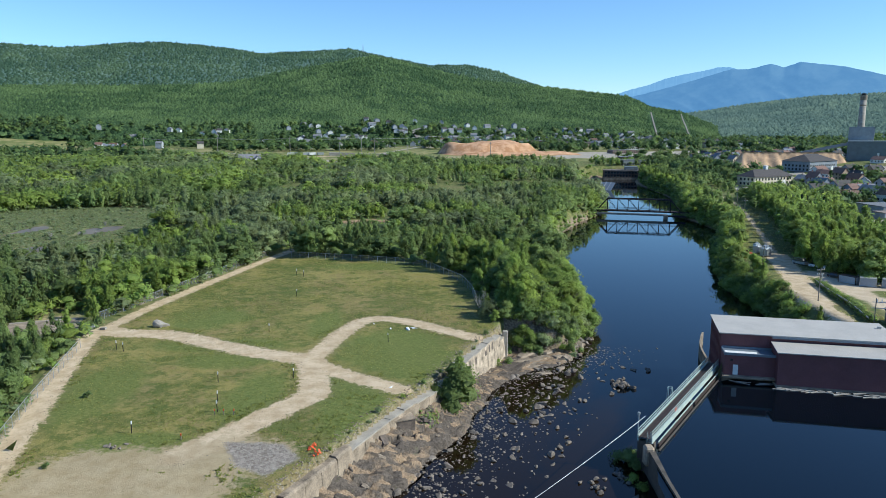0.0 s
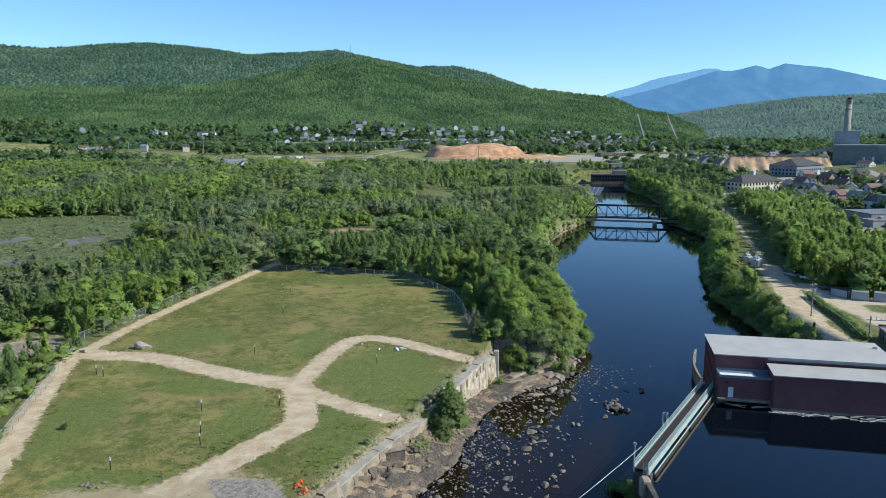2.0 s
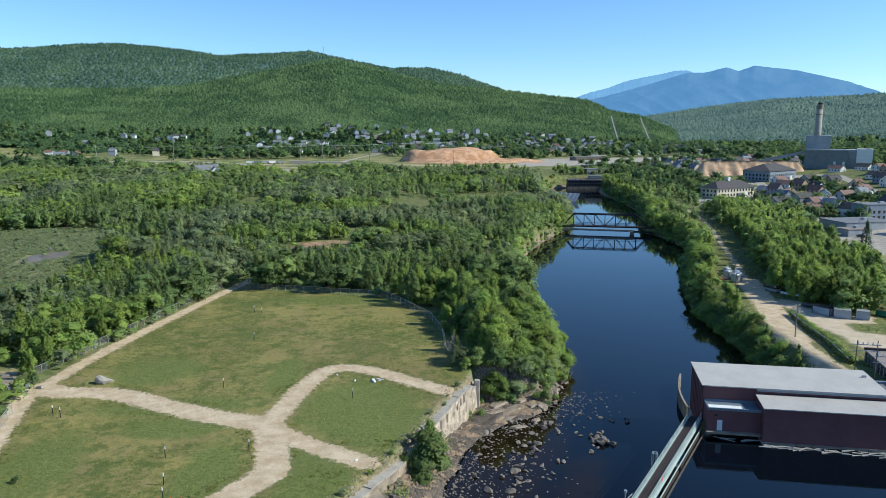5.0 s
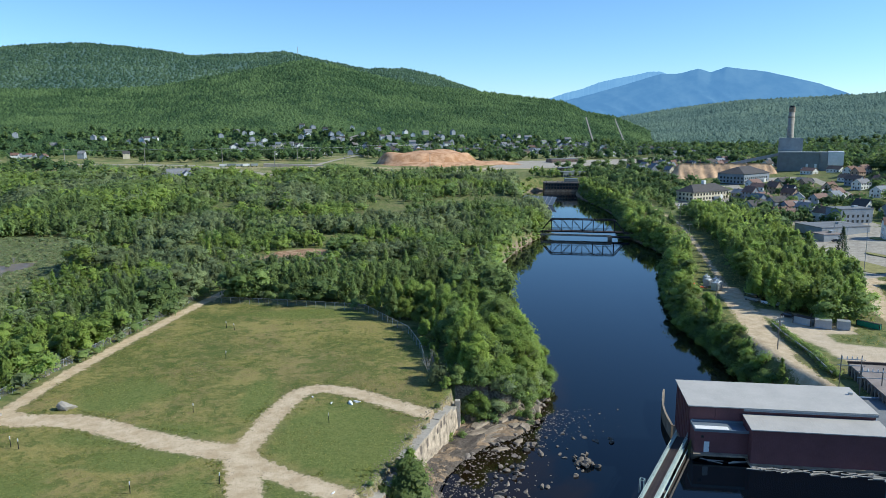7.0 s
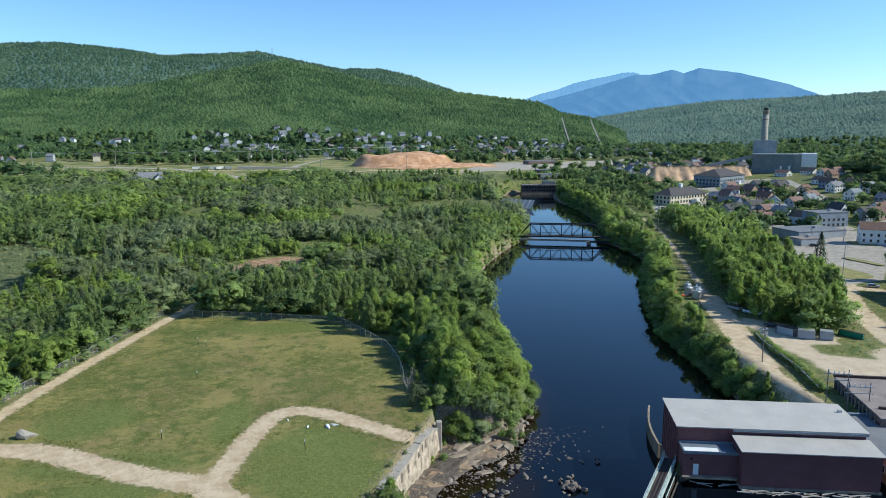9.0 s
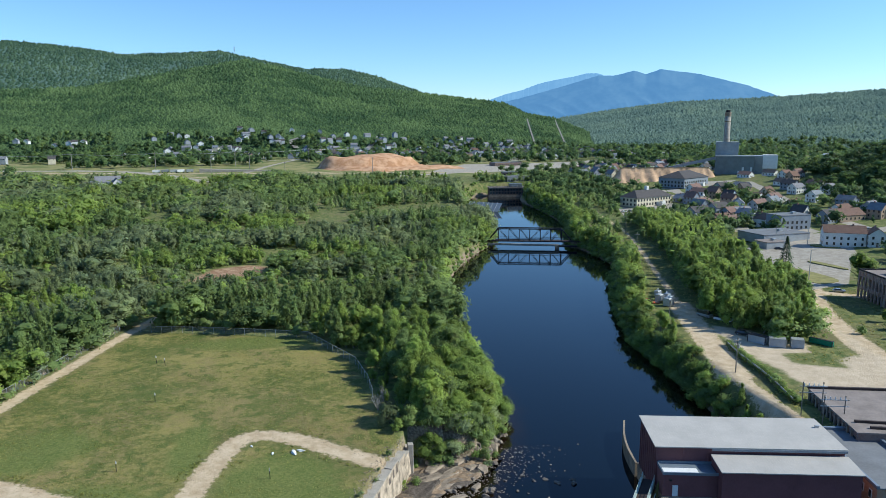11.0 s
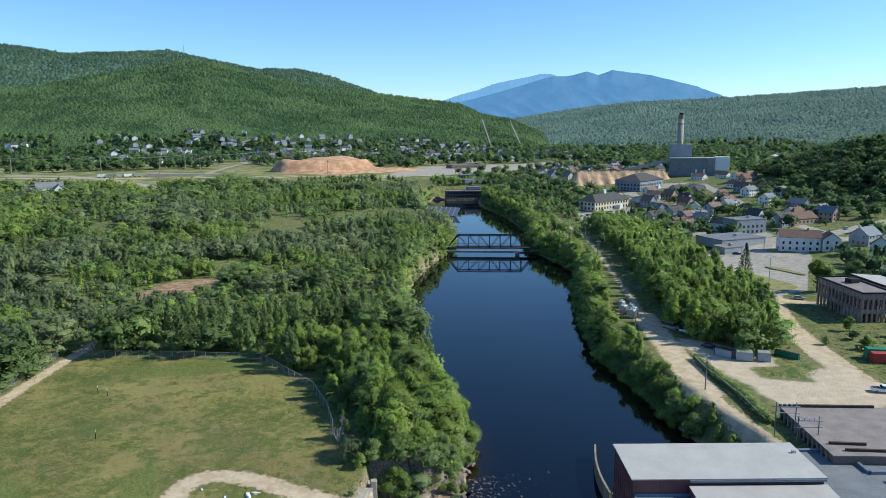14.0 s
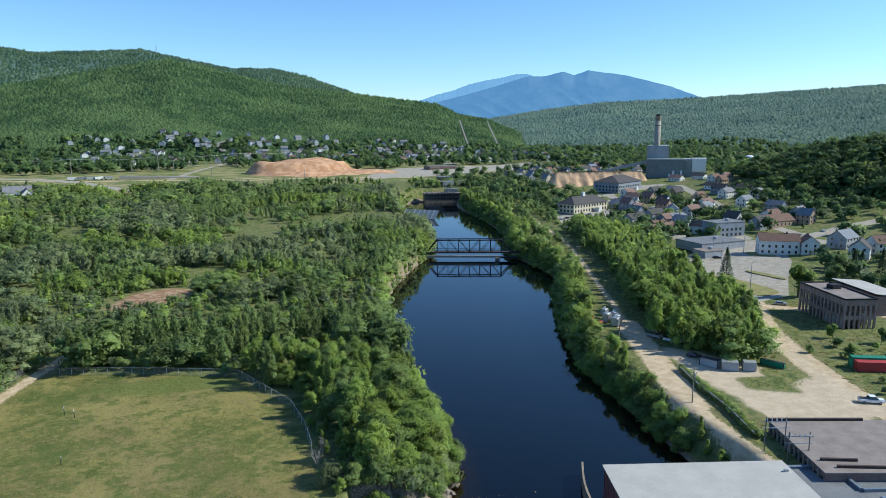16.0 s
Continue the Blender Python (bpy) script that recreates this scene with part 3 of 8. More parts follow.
def canopy(name, b0, b1, r0, r1, first, last, mat, label, seed, ridges, foot=20.0):
    """Domed tree crowns, each a few triangles, standing on the hills between two bearings."""
    rng = np.random.RandomState(seed)
    xs, ys, ss = [], [], []
    r = r0
    while r < r1:
        gap = first + (last - first) * (r - r0) / (r1 - r0)
        n = int(radians(b1 - b0) * r / gap)
        th = np.radians(np.linspace(b0, b1, n) + rng.uniform(-0.5, 0.5, n) * (b1 - b0) / n)
        rr = r + rng.uniform(-0.55, 0.55, n) * gap
        xs.append(rr * np.sin(th)), ys.append(rr * np.cos(th)), ss.append(np.full(n, gap) * rng.uniform(0.5, 0.85, n))
        r += gap * 1.05
    x, y, s = np.concatenate(xs), np.concatenate(ys), np.concatenate(ss)
    h = hills(x, y)
    free = np.min([line_distance(x, y, p) for p in HILL_STREETS], 0)
    keep = np.isin(ridge_tops(x, y).argmax(0), ridges) & (h > foot + 10 * lumps(x, y, 60, 91)) & (free > np.where(x > 300, 2.5, 5) + s * rng.uniform(0.5, 1.2, len(s))) & (area_distance(x, y, MEADOW) > 3) & (lumps(x, y, 34, 92) + 0.5 * lumps(x, y, 90, 93) > -1.15)
    for a, b, c in CLEARINGS:
        keep &= np.hypot(x - a, (y - b) * 0.5) > c
    x, y, s, h = x[keep], y[keep], s[keep], h[keep]
    n, m = len(x), 6
    tall = s * rng.uniform(0.55, 1.15, n)
    base = h + ease(h, 14, 26) * 10 - 5
    turn = rng.uniform(0, 6.28, n)
    cols = []
    for i in range(m):
        a = turn + 6.2832 * i / m
        o = s * rng.uniform(0.8, 1.15, n)
        cols.append(np.stack([x + np.cos(a) * o, y + np.sin(a) * o, base + s * rng.uniform(-0.5, 0.0, n)], 1))
    cols.append(np.stack([x + s * rng.uniform(-0.25, 0.25, n), y + s * rng.uniform(-0.25, 0.25, n), base + tall], 1))
    v = np.stack(cols, 1)
    per = m + 1
    tri = [(i, (i + 1) % m, m) for i in range(m)]
    faces = (np.array(tri)[None] + (np.arange(n) * per)[:, None, None]).reshape(-1, 3)
    me = mesh_of(name, v.reshape(-1, 3), faces, mat, True)
    put_attr(me, "tint", np.repeat(np.clip(rng.normal(0.5, 0.3, n) + 0.25 * lumps(x, y, 50, 94), 0, 1), per))
    tagged(new(name, me), label, "forest", kind="stuff")


CLEARINGS = [(-52, 1600, 26), (120, 1560, 14), (40, 1500, 12)]
canopy("hill_forest", -37, 27, 1280, 2480, 7.4, 11.0, M["hill"], "green broadleaf forest crowns on the long hill", 3, (0,))
canopy("hill_forest", -37, 16, 2300, 3740, 13.0, 15.0, M["hill_dark"], "dark green forest crowns on the far ridge", 5, (1,))
canopy("hill_forest", 12, 50, 1500, 3950, 9.5, 17.0, M["hill_hazed"], "forest crowns on the far valley side, haze blue in their colour", 6, (2,))


def mountain(name, line, far, seed, tone, label):
    """A range on the horizon; emission in tone gives it the blue of haze."""
    line = np.array(line)
    b0, b1 = line[0, 0], line[-1, 0]
    b = np.linspace(b0, b1, 400)
    rng = np.random.RandomState(seed)
    rs = np.linspace(far - 420, far, 30)
    el = np.interp(b, line[:, 0], line[:, 1]) + 0.02 * np.interp(b, np.linspace(b0, b1, 130), rng.uniform(-1, 1, 130))
    B, R = np.meshgrid(b, rs)
    u = (R - rs[0]) / (rs[-1] - rs[0])
    x, y = R * np.sin(np.radians(B)), R * np.cos(np.radians(B))
    crest = 62 + rs[-1] * np.tan(np.radians(el))
    soft = np.convolve(np.pad(crest, 60, "edge"), np.hanning(121) / np.hanning(121).sum(), "valid")
    z = soft[None, :] * (0.25 + 0.75 * u**0.9) + (crest - soft)[None, :] * ease(u, 0.5, 1.0)
    # spurs and ravines run down the face
    z = z - 12 * np.abs(lumps(x + 0.4 * R, R * 0.35, 95, seed)) * (1 - u) ** 0.5 * ease(u, 0.0, 0.2) - 4 * np.abs(lumps(x, y, 38, seed + 1)) * (1 - u)
    k = Nodes(name)
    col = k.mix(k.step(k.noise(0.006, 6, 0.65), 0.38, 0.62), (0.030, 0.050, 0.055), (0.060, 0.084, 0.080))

    def haze_glow(k, p):
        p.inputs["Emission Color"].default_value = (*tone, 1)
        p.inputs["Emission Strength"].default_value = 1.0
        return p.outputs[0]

    me = mesh_of(name, np.stack([x.ravel(), y.ravel(), z.ravel()], 1), grid_faces(len(rs), len(b))[:, ::-1], k.done(col, 1.0, 0, None, 0.0, haze_glow), True)
    tagged(new(name, me), label, "mountain", kind="structure")


mountain("backdrop_mountain", [(9, 0.8), (10.9, 1.3), (13.1, 1.72), (15.5, 2.22), (18.4, 3.0), (20.2, 3.52), (21.5, 3.89), (22.6, 3.86), (24.1, 4.19), (25, 3.93), (26, 4.25), (27.4, 4.06), (28.8, 3.86), (32.1, 2.96), (34.4, 2.09), (38, 1.2), (42, 0.4)], 4600, 7, (0.082, 0.190, 0.360), "high mountain range in the far distance, glowing blue for haze")
mountain("backdrop_ridge", [(11.59, 1.58), (14.42, 2.54), (15.79, 2.88), (16.89, 3.31), (18.2, 3.6), (19.51, 3.81), (20.59, 4.06), (21.46, 4.05), (22.55, 3.62), (23.87, 2.42)], 4800, 9, (0.150, 0.300, 0.500), "pale ridge behind the mountain range, glowing blue for haze")


# ---- trees ----
PHI = (1 + 5**0.5) / 2
ICO = np.array([(-1, PHI, 0), (1, PHI, 0), (-1, -PHI, 0), (1, -PHI, 0), (0, -1, PHI), (0, 1, PHI), (0, -1, -PHI), (0, 1, -PHI), (PHI, 0, -1), (PHI, 0, 1), (-PHI, 0, -1), (-PHI, 0, 1)]) / math.hypot(1, PHI)
ICO_SIDES = np.array([f for f in ((a, b, c) for a in range(12) for b in range(a + 1, 12) for c in range(b + 1, 12)) if all(np.linalg.norm(ICO[f[i]] - ICO[f[i - 1]]) < 1.1 for i in range(3))])


def leaf_cloud(seed, kind, n, size):
    """n leafy sprays and inner boughs in a crown of height 1 over the ground. kind: upright, round, shrub, spruce."""
    rng = np.random.RandomState(seed)
    if kind == "spruce":
        u = rng.uniform(0, 1, n) ** 0.75
        tier = np.clip(np.round(u * 15 + rng.uniform(-0.3, 0.3, n)) / 15 + rng.uniform(-0.03, 0.03, n), 0.01, 1)
        z = 0.10 + 0.90 * (1 - tier) * 0.98
        reach = 0.25 * tier * rng.uniform(0.25, 1.0, n) ** 0.6 + 0.01
        a = rng.uniform(0, 2 * np.pi, n)
        reach *= 1 + 0.18 * np.sin(a * 5 + tier * 40)
        c = np.stack([reach * np.cos(a), reach * np.sin(a), z - 0.18 * reach], 1)
        nrm = np.stack([np.cos(a) * 0.5, np.sin(a) * 0.5, np.full(n, 0.9)], 1) + rng.normal(0, 0.35, (n, 3))
    else:
        blobs = {"upright": 11, "round": 15, "shrub": 7}[kind]
        bu = rng.uniform(0, 1, blobs)
        if kind == "upright":
            bz = 0.16 + 0.70 * np.sort(bu)
            wide = 0.17 * (1.05 - bz) ** 0.55 * 1.25
            br = np.stack([0.135 * (1.15 - bz * 0.75)] * 2 + [0.15 * np.ones(blobs)], 1)
        elif kind == "round":
            bz = 0.22 + 0.58 * bu
            wide = 0.30 * np.sqrt(np.clip(1 - ((bz - 0.5) / 0.52) ** 2, 0.05, 1))
            br = np.stack([rng.uniform(0.12, 0.2, blobs)] * 2 + [rng.uniform(0.11, 0.17, blobs)], 1)
        else:
            bz = 0.25 + 0.4 * bu
            wide = 0.42 * np.ones(blobs)
            br = np.stack([rng.uniform(0.22, 0.36, blobs)] * 2 + [rng.uniform(0.2, 0.34, blobs)], 1)
        ba = rng.uniform(0, 2 * np.pi, blobs)
        bc = np.stack([wide * np.cos(ba) * rng.uniform(0.3, 1, blobs), wide * np.sin(ba) * rng.uniform(0.3, 1, blobs), bz], 1)
        if kind != "shrub":
            bc[np.argmax(bz)] = (rng.uniform(-0.03, 0.03), rng.uniform(-0.03, 0.03), 0.86)
        which = rng.randint(0, blobs, n)
        d = rng.normal(0, 1, (n, 3))
        d /= np.linalg.norm(d, axis=1, keepdims=True)
        d[:, 2] = np.abs(d[:, 2]) * np.where(rng.uniform(0, 1, n) < 0.28, -1, 1)
        c = bc[which] + d * br[which] * (0.84 + 0.5 * rng.uniform(0, 1, (n, 1)) ** 1.6)
        c[:, 2] = np.maximum(c[:, 2], 0.03)
        nrm = d + rng.normal(0, 0.38, (n, 3)) + (0, 0, 0.25)
    nrm /= np.linalg.norm(nrm, axis=1, keepdims=True)
    side = np.cross(nrm, rng.normal(0, 1, (n, 3)))
    side /= np.linalg.norm(side, axis=1, keepdims=True)
    up = np.cross(nrm, side)
    # sprays point up and outward
    rise = nrm * 0.5 + np.array([0, 0, 1.0 if kind == "upright" else 0.55]) + rng.normal(0, 0.45, (n, 3))
    rise -= nrm * np.sum(rise * nrm, 1, keepdims=True)
    rise /= np.maximum(np.linalg.norm(rise, axis=1, keepdims=True), 1e-6)
    if kind != "spruce":
        up = rise
        side = np.cross(nrm, up)
    s = size * rng.uniform(0.6, 1.35, (n, 1))
    long = rng.uniform(0.8, 1.3, (n, 1))
    core = []
    if kind != "spruce":
        # inner boughs close the crown: one lump a bough, or a single one in small far trees
        if n >= 250:
            lump_c, lump_r = (bc, br * 0.88) if n > 1000 else (bc[::2], br[::2] * 0.8)
        elif n >= 90:
            picks = np.argsort(-br[:, 0])[:4]
            lump_c, lump_r = bc[picks], br[picks] * 0.78
        else:
            lump_c, lump_r = bc.mean(0)[None], (bc.std(0) * 1.2 + br.mean(0) * 0.45)[None]
        core = [(lump_c[i] + ICO * lump_r[i] * rng.uniform(0.85, 1.1, (12, 1)))[ICO_SIDES] for i in range(len(lump_c))]
    leaf = np.stack([c - side * s * 0.62 - up * s * long, c + side * s * 0.62 - up * s * long * 0.8 - nrm * s * 0.2, c + up * s * long * 1.35], 1)
    return np.concatenate([leaf, *core]).reshape(-1, 3)


def put_puff(me, verts, centre):
    """The way out of the crown at each leaf, which rounds its shading."""
    way = verts - centre
    way /= np.maximum(np.linalg.norm(way, axis=1, keepdims=True), 1e-6)
    way[:, 2] += 0.85
    a = me.attributes.new("puff", "FLOAT_VECTOR", "POINT")
    a.data.foreach_set("vector", way.astype(np.float32).ravel())


def stick(bm, a, b, ra, rb, sides=6):
    """A tapered round bar from a to b."""
    a, b = Vector(a), Vector(b)
    q = (b - a).to_track_quat("Z", "Y")
    low, top = [], []
    for i in range(sides):
        w = 2 * math.pi * i / sides
        o = q @ Vector((math.cos(w), math.sin(w), 0))
        low.append(bm.verts.new(a + o * ra))
        top.append(bm.verts.new(b + o * rb))
    for i in range(sides):
        j = (i + 1) % sides
        bm.faces.new((low[i], low[j], top[j], top[i]))
    bm.faces.new(low[::-1])
    bm.faces.new(top)


def finish(bm, name, mat):
    me = bpy.data.meshes.new(name)
    bmesh.ops.recalc_face_normals(bm, faces=bm.faces)
    bm.to_mesh(me)
    bm.free()
    me.materials.append(mat)
    return me


def part(name, bm, mat, parent, label="", smooth=False):
    me = finish(bm, name, mat)
    if smooth:
        me.polygons.foreach_set("use_smooth", np.ones(len(me.polygons), bool))
    ob = new(name, me)
    ob.parent = parent
    return tagged(ob, label) if label else ob


def child(name, me, parent, label=""):
    ob = new(name, me)
    ob.parent = parent
    return tagged(ob, label) if label else ob


def thing(name, m, label, category, group="", kind=""):
    ob = new(name)
    ob.matrix_basis = m
    ob.empty_display_size = 0.5
    return tagged(ob, label, category, group, kind)


def trunk_mesh(seed, kind, h):
    rng = random.Random(seed)
    bm = bmesh.new()
    top = {"upright": 0.86, "round": 0.6, "shrub": 0.4, "spruce": 0.95}[kind] * h
    base = {"upright": 0.014, "round": 0.02, "shrub": 0.012, "spruce": 0.016}[kind] * h
    stems = {"upright": 1, "round": 2, "shrub": 4, "spruce": 1}[kind]
    for s in range(stems):
        lean = 0.0 if stems == 1 else 0.18
        foot = Vector((rng.uniform(-0.02, 0.02) * h, rng.uniform(-0.02, 0.02) * h, -0.3))
        head = Vector((rng.uniform(-lean, lean) * h, rng.uniform(-lean, lean) * h, top))
        mid = foot.lerp(head, 0.5) + Vector((rng.uniform(-0.02, 0.02) * h, rng.uniform(-0.02, 0.02) * h, 0))
        stick(bm, foot, mid, base, base * 0.65)
        stick(bm, mid, head, base * 0.65, base * 0.2)
        for i in range(0 if kind == "spruce" else 5):
            u = rng.uniform(0.35, 0.95)
            at = foot.lerp(mid, u * 2) if u < 0.5 else mid.lerp(head, u * 2 - 1)
            w = rng.uniform(0, 6.28)
            reach = {"upright": 0.13, "round": 0.26, "shrub": 0.25, "spruce": 0}[kind] * h
            stick(bm, at, at + Vector((math.cos(w) * reach, math.sin(w) * reach, reach * 0.8)), base * 0.35, base * 0.1, 4)
    return finish(bm, "trunk", M["bark"])


def leaves(n):
    return np.arange(3 * n, dtype=np.int32).reshape(-1, 3)


# zones where trees stand
BAND = [(120.5, 226), (126, 209), (138, 207), (147, 217), (158, 236), (172, 262), (182, 297), (187, 328), (200, 356), (222, 400), (214, 450), (200, 470), (185, 420), (168, 365), (153, 318), (141, 285), (130, 258), (122.5, 240)]
CLUMP = [(9, 168), (15, 165), (27, 166), (36, 174), (42.5, 188), (43, 206), (40, 222), (24, 240), (8, 243), (-4, 246), (-3, 240), (8, 214), (10, 190)]
GLADES = [(-45, 338, 16), (-30, 385, 18), (-8, 470, 12), (20, 440, 9), (-75, 430, 12), (55, 560, 16), (-110, 520, 14), (30, 640, 15), (60, 700, 18), (14, 250, 8), (-20, 350, 6), (8, 320, 6), (-5, 410, 8), (25, 500, 8), (-50, 480, 8), (-90, 370, 7), (-130, 440, 8), (0, 560, 9), (-30, 660, 9), (60, 470, 6), (40, 380, 5), (-160, 470, 16), (-60, 600, 12), (85, 620, 10)]


def spots(rng, box, step):
    x0, x1, y0, y1 = box
    X, Y = np.meshgrid(np.arange(x0, x1, step), np.arange(y0, y1, step))
    x, y = X.ravel(), Y.ravel()
    return x + rng.uniform(-0.5, 0.5, x.shape) * step, y + rng.uniform(-0.5, 0.5, x.shape) * step


def seen_wedge(x, y):
    b = np.degrees(np.arctan2(x, y))
    return (b > -36 - 900 / np.maximum(y, 60)) & (b < 54)


def plant_plan():
    """All broadleaf trees: x, y, height, kind (0 upright, 1 round, 2 shrub), bright or not."""
    rng = np.random.RandomState(11)
    out, out_under = [], []

    def add(x, y, keep, h, kind, tone):
        n = int(keep.sum())
        out.append(np.stack([x[keep], y[keep], np.broadcast_to(h, x.shape)[keep], np.broadcast_to(kind, x.shape)[keep], np.broadcast_to(tone, x.shape)[keep]], 1))
        return n

    # woods on the near side of the river, thinning to open land past 780 m
    x, y = spots(rng, (-620, 130, 70, 830), 4.8)
    f, r, w = area_distance(x, y, FIELD), area_distance(x, y, RIVER), area_distance(x, y, WET)
    west = x < np.interp(y, [p[1] for p in LEFT_BANK], [p[0] for p in LEFT_BANK])
    tr = np.min([line_distance(x, y, p) - hw for hw, p in TRACKS[:2]], 0)
    open_at = np.min([np.hypot(x - a, y - b) - c - 3 * lumps(x, y, 9, 12) for a, b, c in GLADES], 0)
    soil = area_distance(x, y, RED_SOIL)
    slab = area_distance(x, y, SLAB)
    patch = lumps(x, y, 70, 13) + 0.6 * lumps(x, y, 26, 14)
    low = ease(patch, 0.15, 0.9) * ease(y, 255, 330)
    ok = west & seen_wedge(x, y) & (f > 2.6) & (r > 0.4) & ~((y < 168) & (x > -60)) & (w > 2) & (tr > 2.2) & (open_at > 0) & (np.hypot((x + 199) / 1.1, (y - 703) / 1.4) > 30) & (soil > 1) & (slab > 2) & (y < 790 + 0.2 * x + 25 * lumps(x, y, 60, 15))
    inner = ease(y, 262, 300) * ease(x + 0.22 * (y - 300), -95, -60) * ease(r, 6, 16)
    ok &= rng.uniform(0, 1, x.shape) < 1 - 0.5 * low - 0.72 * inner * ease(lumps(x, y, 33, 21), -0.3, 0.4)
    ok &= ~inside(x, y, CLUMP) & ~((x > 0) & (y < 245) & (r > 4) & (x < 45) & (y > 240))
    h = rng.uniform(8.0, 11.8, x.shape) * (1 - 0.55 * low) * (1 + 0.2 * lumps(x, y, 24, 25))
    h = np.where((x < -78) & (y < 165), h * 0.62, h)
    h = np.where((x < -96) & (y > 222) & (y < 300), h * 0.5, h)
    h = np.where((x > -75) & (x < -12) & (y > 284) & (y < 330), h * 0.55, h)
    h = h * (1 - 0.36 * inner * (0.65 + 0.5 * lumps(x, y, 21, 22)))
    old = ease(y, 430, 520) * ease(-x, -20, 60)
    h = h * (1 + 0.4 * old)
    shrubby = rng.uniform(0, 1, x.shape) < (0.12 + 0.5 * low) * (1 - 0.7 * old)
    kind = np.where(shrubby, 2, np.where(rng.uniform(0, 1, x.shape) < np.where(y > 300, 0.5, 0.68) - 0.3 * old + 0.3 * lumps(x, y, 45, 24), 0, 1))
    h = np.where(kind == 2, h * 0.5, h)
    mood = rng.uniform(-0.25, 0.25, x.shape)
    tone = np.where(lumps(x, y, 40, 16) + mood > 0.35, 1, np.where(lumps(x, y, 34, 17) + mood > 0.15, 2, 0))
    add(x, y, ok, h, kind, tone)
    under = ok & (y < 520) & (rng.uniform(0, 1, x.shape) < 0.75)
    out_under.append(np.stack([x[under] + 2.4, y[under] + 2.0, rng.uniform(2.6, 5.2, int(under.sum())), np.full(int(under.sum()), 2.0), rng.randint(0, 3, int(under.sum()))], 1))
    bushy = west & seen_wedge(x, y) & (open_at <= 2) & (soil > 0) & (f > 2) & (y > 300) & (rng.uniform(0, 1, x.shape) < 0.3)
    out_under.append(np.stack([x[bushy], y[bushy], rng.uniform(1.2, 3.0, int(bushy.sum())), np.full(int(bushy.sum()), 2.0), rng.randint(0, 3, int(bushy.sum()))], 1))
    # marsh shrubs and low growth
    keep = west & seen_wedge(x, y) & (w < 2) & (rng.uniform(0, 1, x.shape) < 0.2 + 0.45 * ease(lumps(x, y, 22, 98), 0.0, 0.6))
    add(x, y, keep, rng.uniform(1.0, 2.6, x.shape), 2, 2)
    # thicket outside the track's fence
    x, y = spots(rng, (-125, -62, 84, 162), 2.5)
    out_of = x < np.interp(y, [84, 99, 115, 146, 162], [-62.5, -67.8, -72, -79.5, -88])
    keep = out_of & seen_wedge(x, y) & (area_distance(x, y, SLAB) > 1.5) & (rng.uniform(0, 1, x.shape) < 0.72)
    add(x, y, keep, rng.uniform(1.6, 3.8, x.shape), 2, rng.randint(0, 3, x.shape))
    # the bright clump between field and river
    x, y = spots(rng, (-6, 45, 163, 248), 4.6)
    keep = inside(x, y, CLUMP) & (area_distance(x, y, RIVER) > -1.0)
    e = area_distance(x, y, CLUMP)
    add(x, y, keep, rng.uniform(8.0, 11.5, x.shape) * np.where(e > -4, 0.75, 1.0) * np.where(area_distance(x, y, FIELD) < 7, np.where(y > 202, 0.85, 0.45), 1.0), np.where(rng.uniform(0, 1, x.shape) < 0.6, 1, 0), np.where(rng.uniform(0, 1, x.shape) < 0.85, 1, 0))
    # growth on the far bank, between water and track
    x, y = spots(rng, (80, 215, 152, 690), 3.6)
    rd = area_distance(x, y, RIVER)
    lane = np.minimum(line_distance(x, y, TRACKS[6][1] + TRACKS[7][1][1:]), line_distance(x, y, TRACKS[-1][1]) + 3.1)
    east = x > np.interp(y, [p[1] for p in RIGHT_BANK[::-1]], [p[0] for p in RIGHT_BANK[::-1]])
    reach = np.interp(y, [150, 205, 225, 260, 300, 420], [6.4, 6.0, 6.4, 8.0, 10.0, 12.0])
    edge = east & (rd > -0.8) & (rd < reach + 1.5 * lumps(x, y, 15, 51)) & (lane > np.where(y < 222, 4.8, 7.5 + 1.5 * lumps(x, y, 11, 52))) & (rng.uniform(0, 1, x.shape) < 0.92)
    tall = np.where(y < 205, 0.5, np.where(y < 222, 0.72, 1.0)) * np.where((y > 330) & (rd > 7), 0.55, 1)
    add(x, y, edge, rng.uniform(5.4, 9.0, x.shape) * tall * (1 - 0.25 * ease(rd, 5, 1)), np.where(rng.uniform(0, 1, x.shape) < 0.25, 2, np.where(rng.uniform(0, 1, x.shape) < 0.35, 0, 1)), np.where(rng.uniform(0, 1, x.shape) < 0.85, 1, 0))
    # bushes hanging over the water on both banks
    for line, way in ((RIGHT_BANK[4:18], 1), (LEFT_BANK[10:], -1)):
        b = np.array(spaced(line, 1.5))
        for lo, hi, chance in ((-0.8, 1.2, 0.9), (1.2, 4.2, 0.8)):
            x, y = b[:, 0] + way * rng.uniform(lo, hi, len(b)), b[:, 1] + rng.uniform(-0.8, 0.8, len(b))
            keep = (rng.uniform(0, 1, len(b)) < chance * (1.0 if way > 0 else 0.6))
            add(x, y, keep, rng.uniform(2.4, 4.6, len(b)) * (1.0 if lo < 0 else 1.25), 2, np.where(rng.uniform(0, 1, len(b)) < 0.45, 1, 0))
    # the band of young trees behind the track
    x, y = spots(rng, (125, 230, 205, 475), 4.0)
    keep = inside(x, y, BAND) & (rng.uniform(0, 1, x.shape) < 0.92)
    add(x, y, keep, rng.uniform(8.5, 13.0, x.shape), np.where(rng.uniform(0, 1, x.shape) < 0.8, 0, 1), np.where(rng.uniform(0, 1, x.shape) < 0.85, 1, 0))
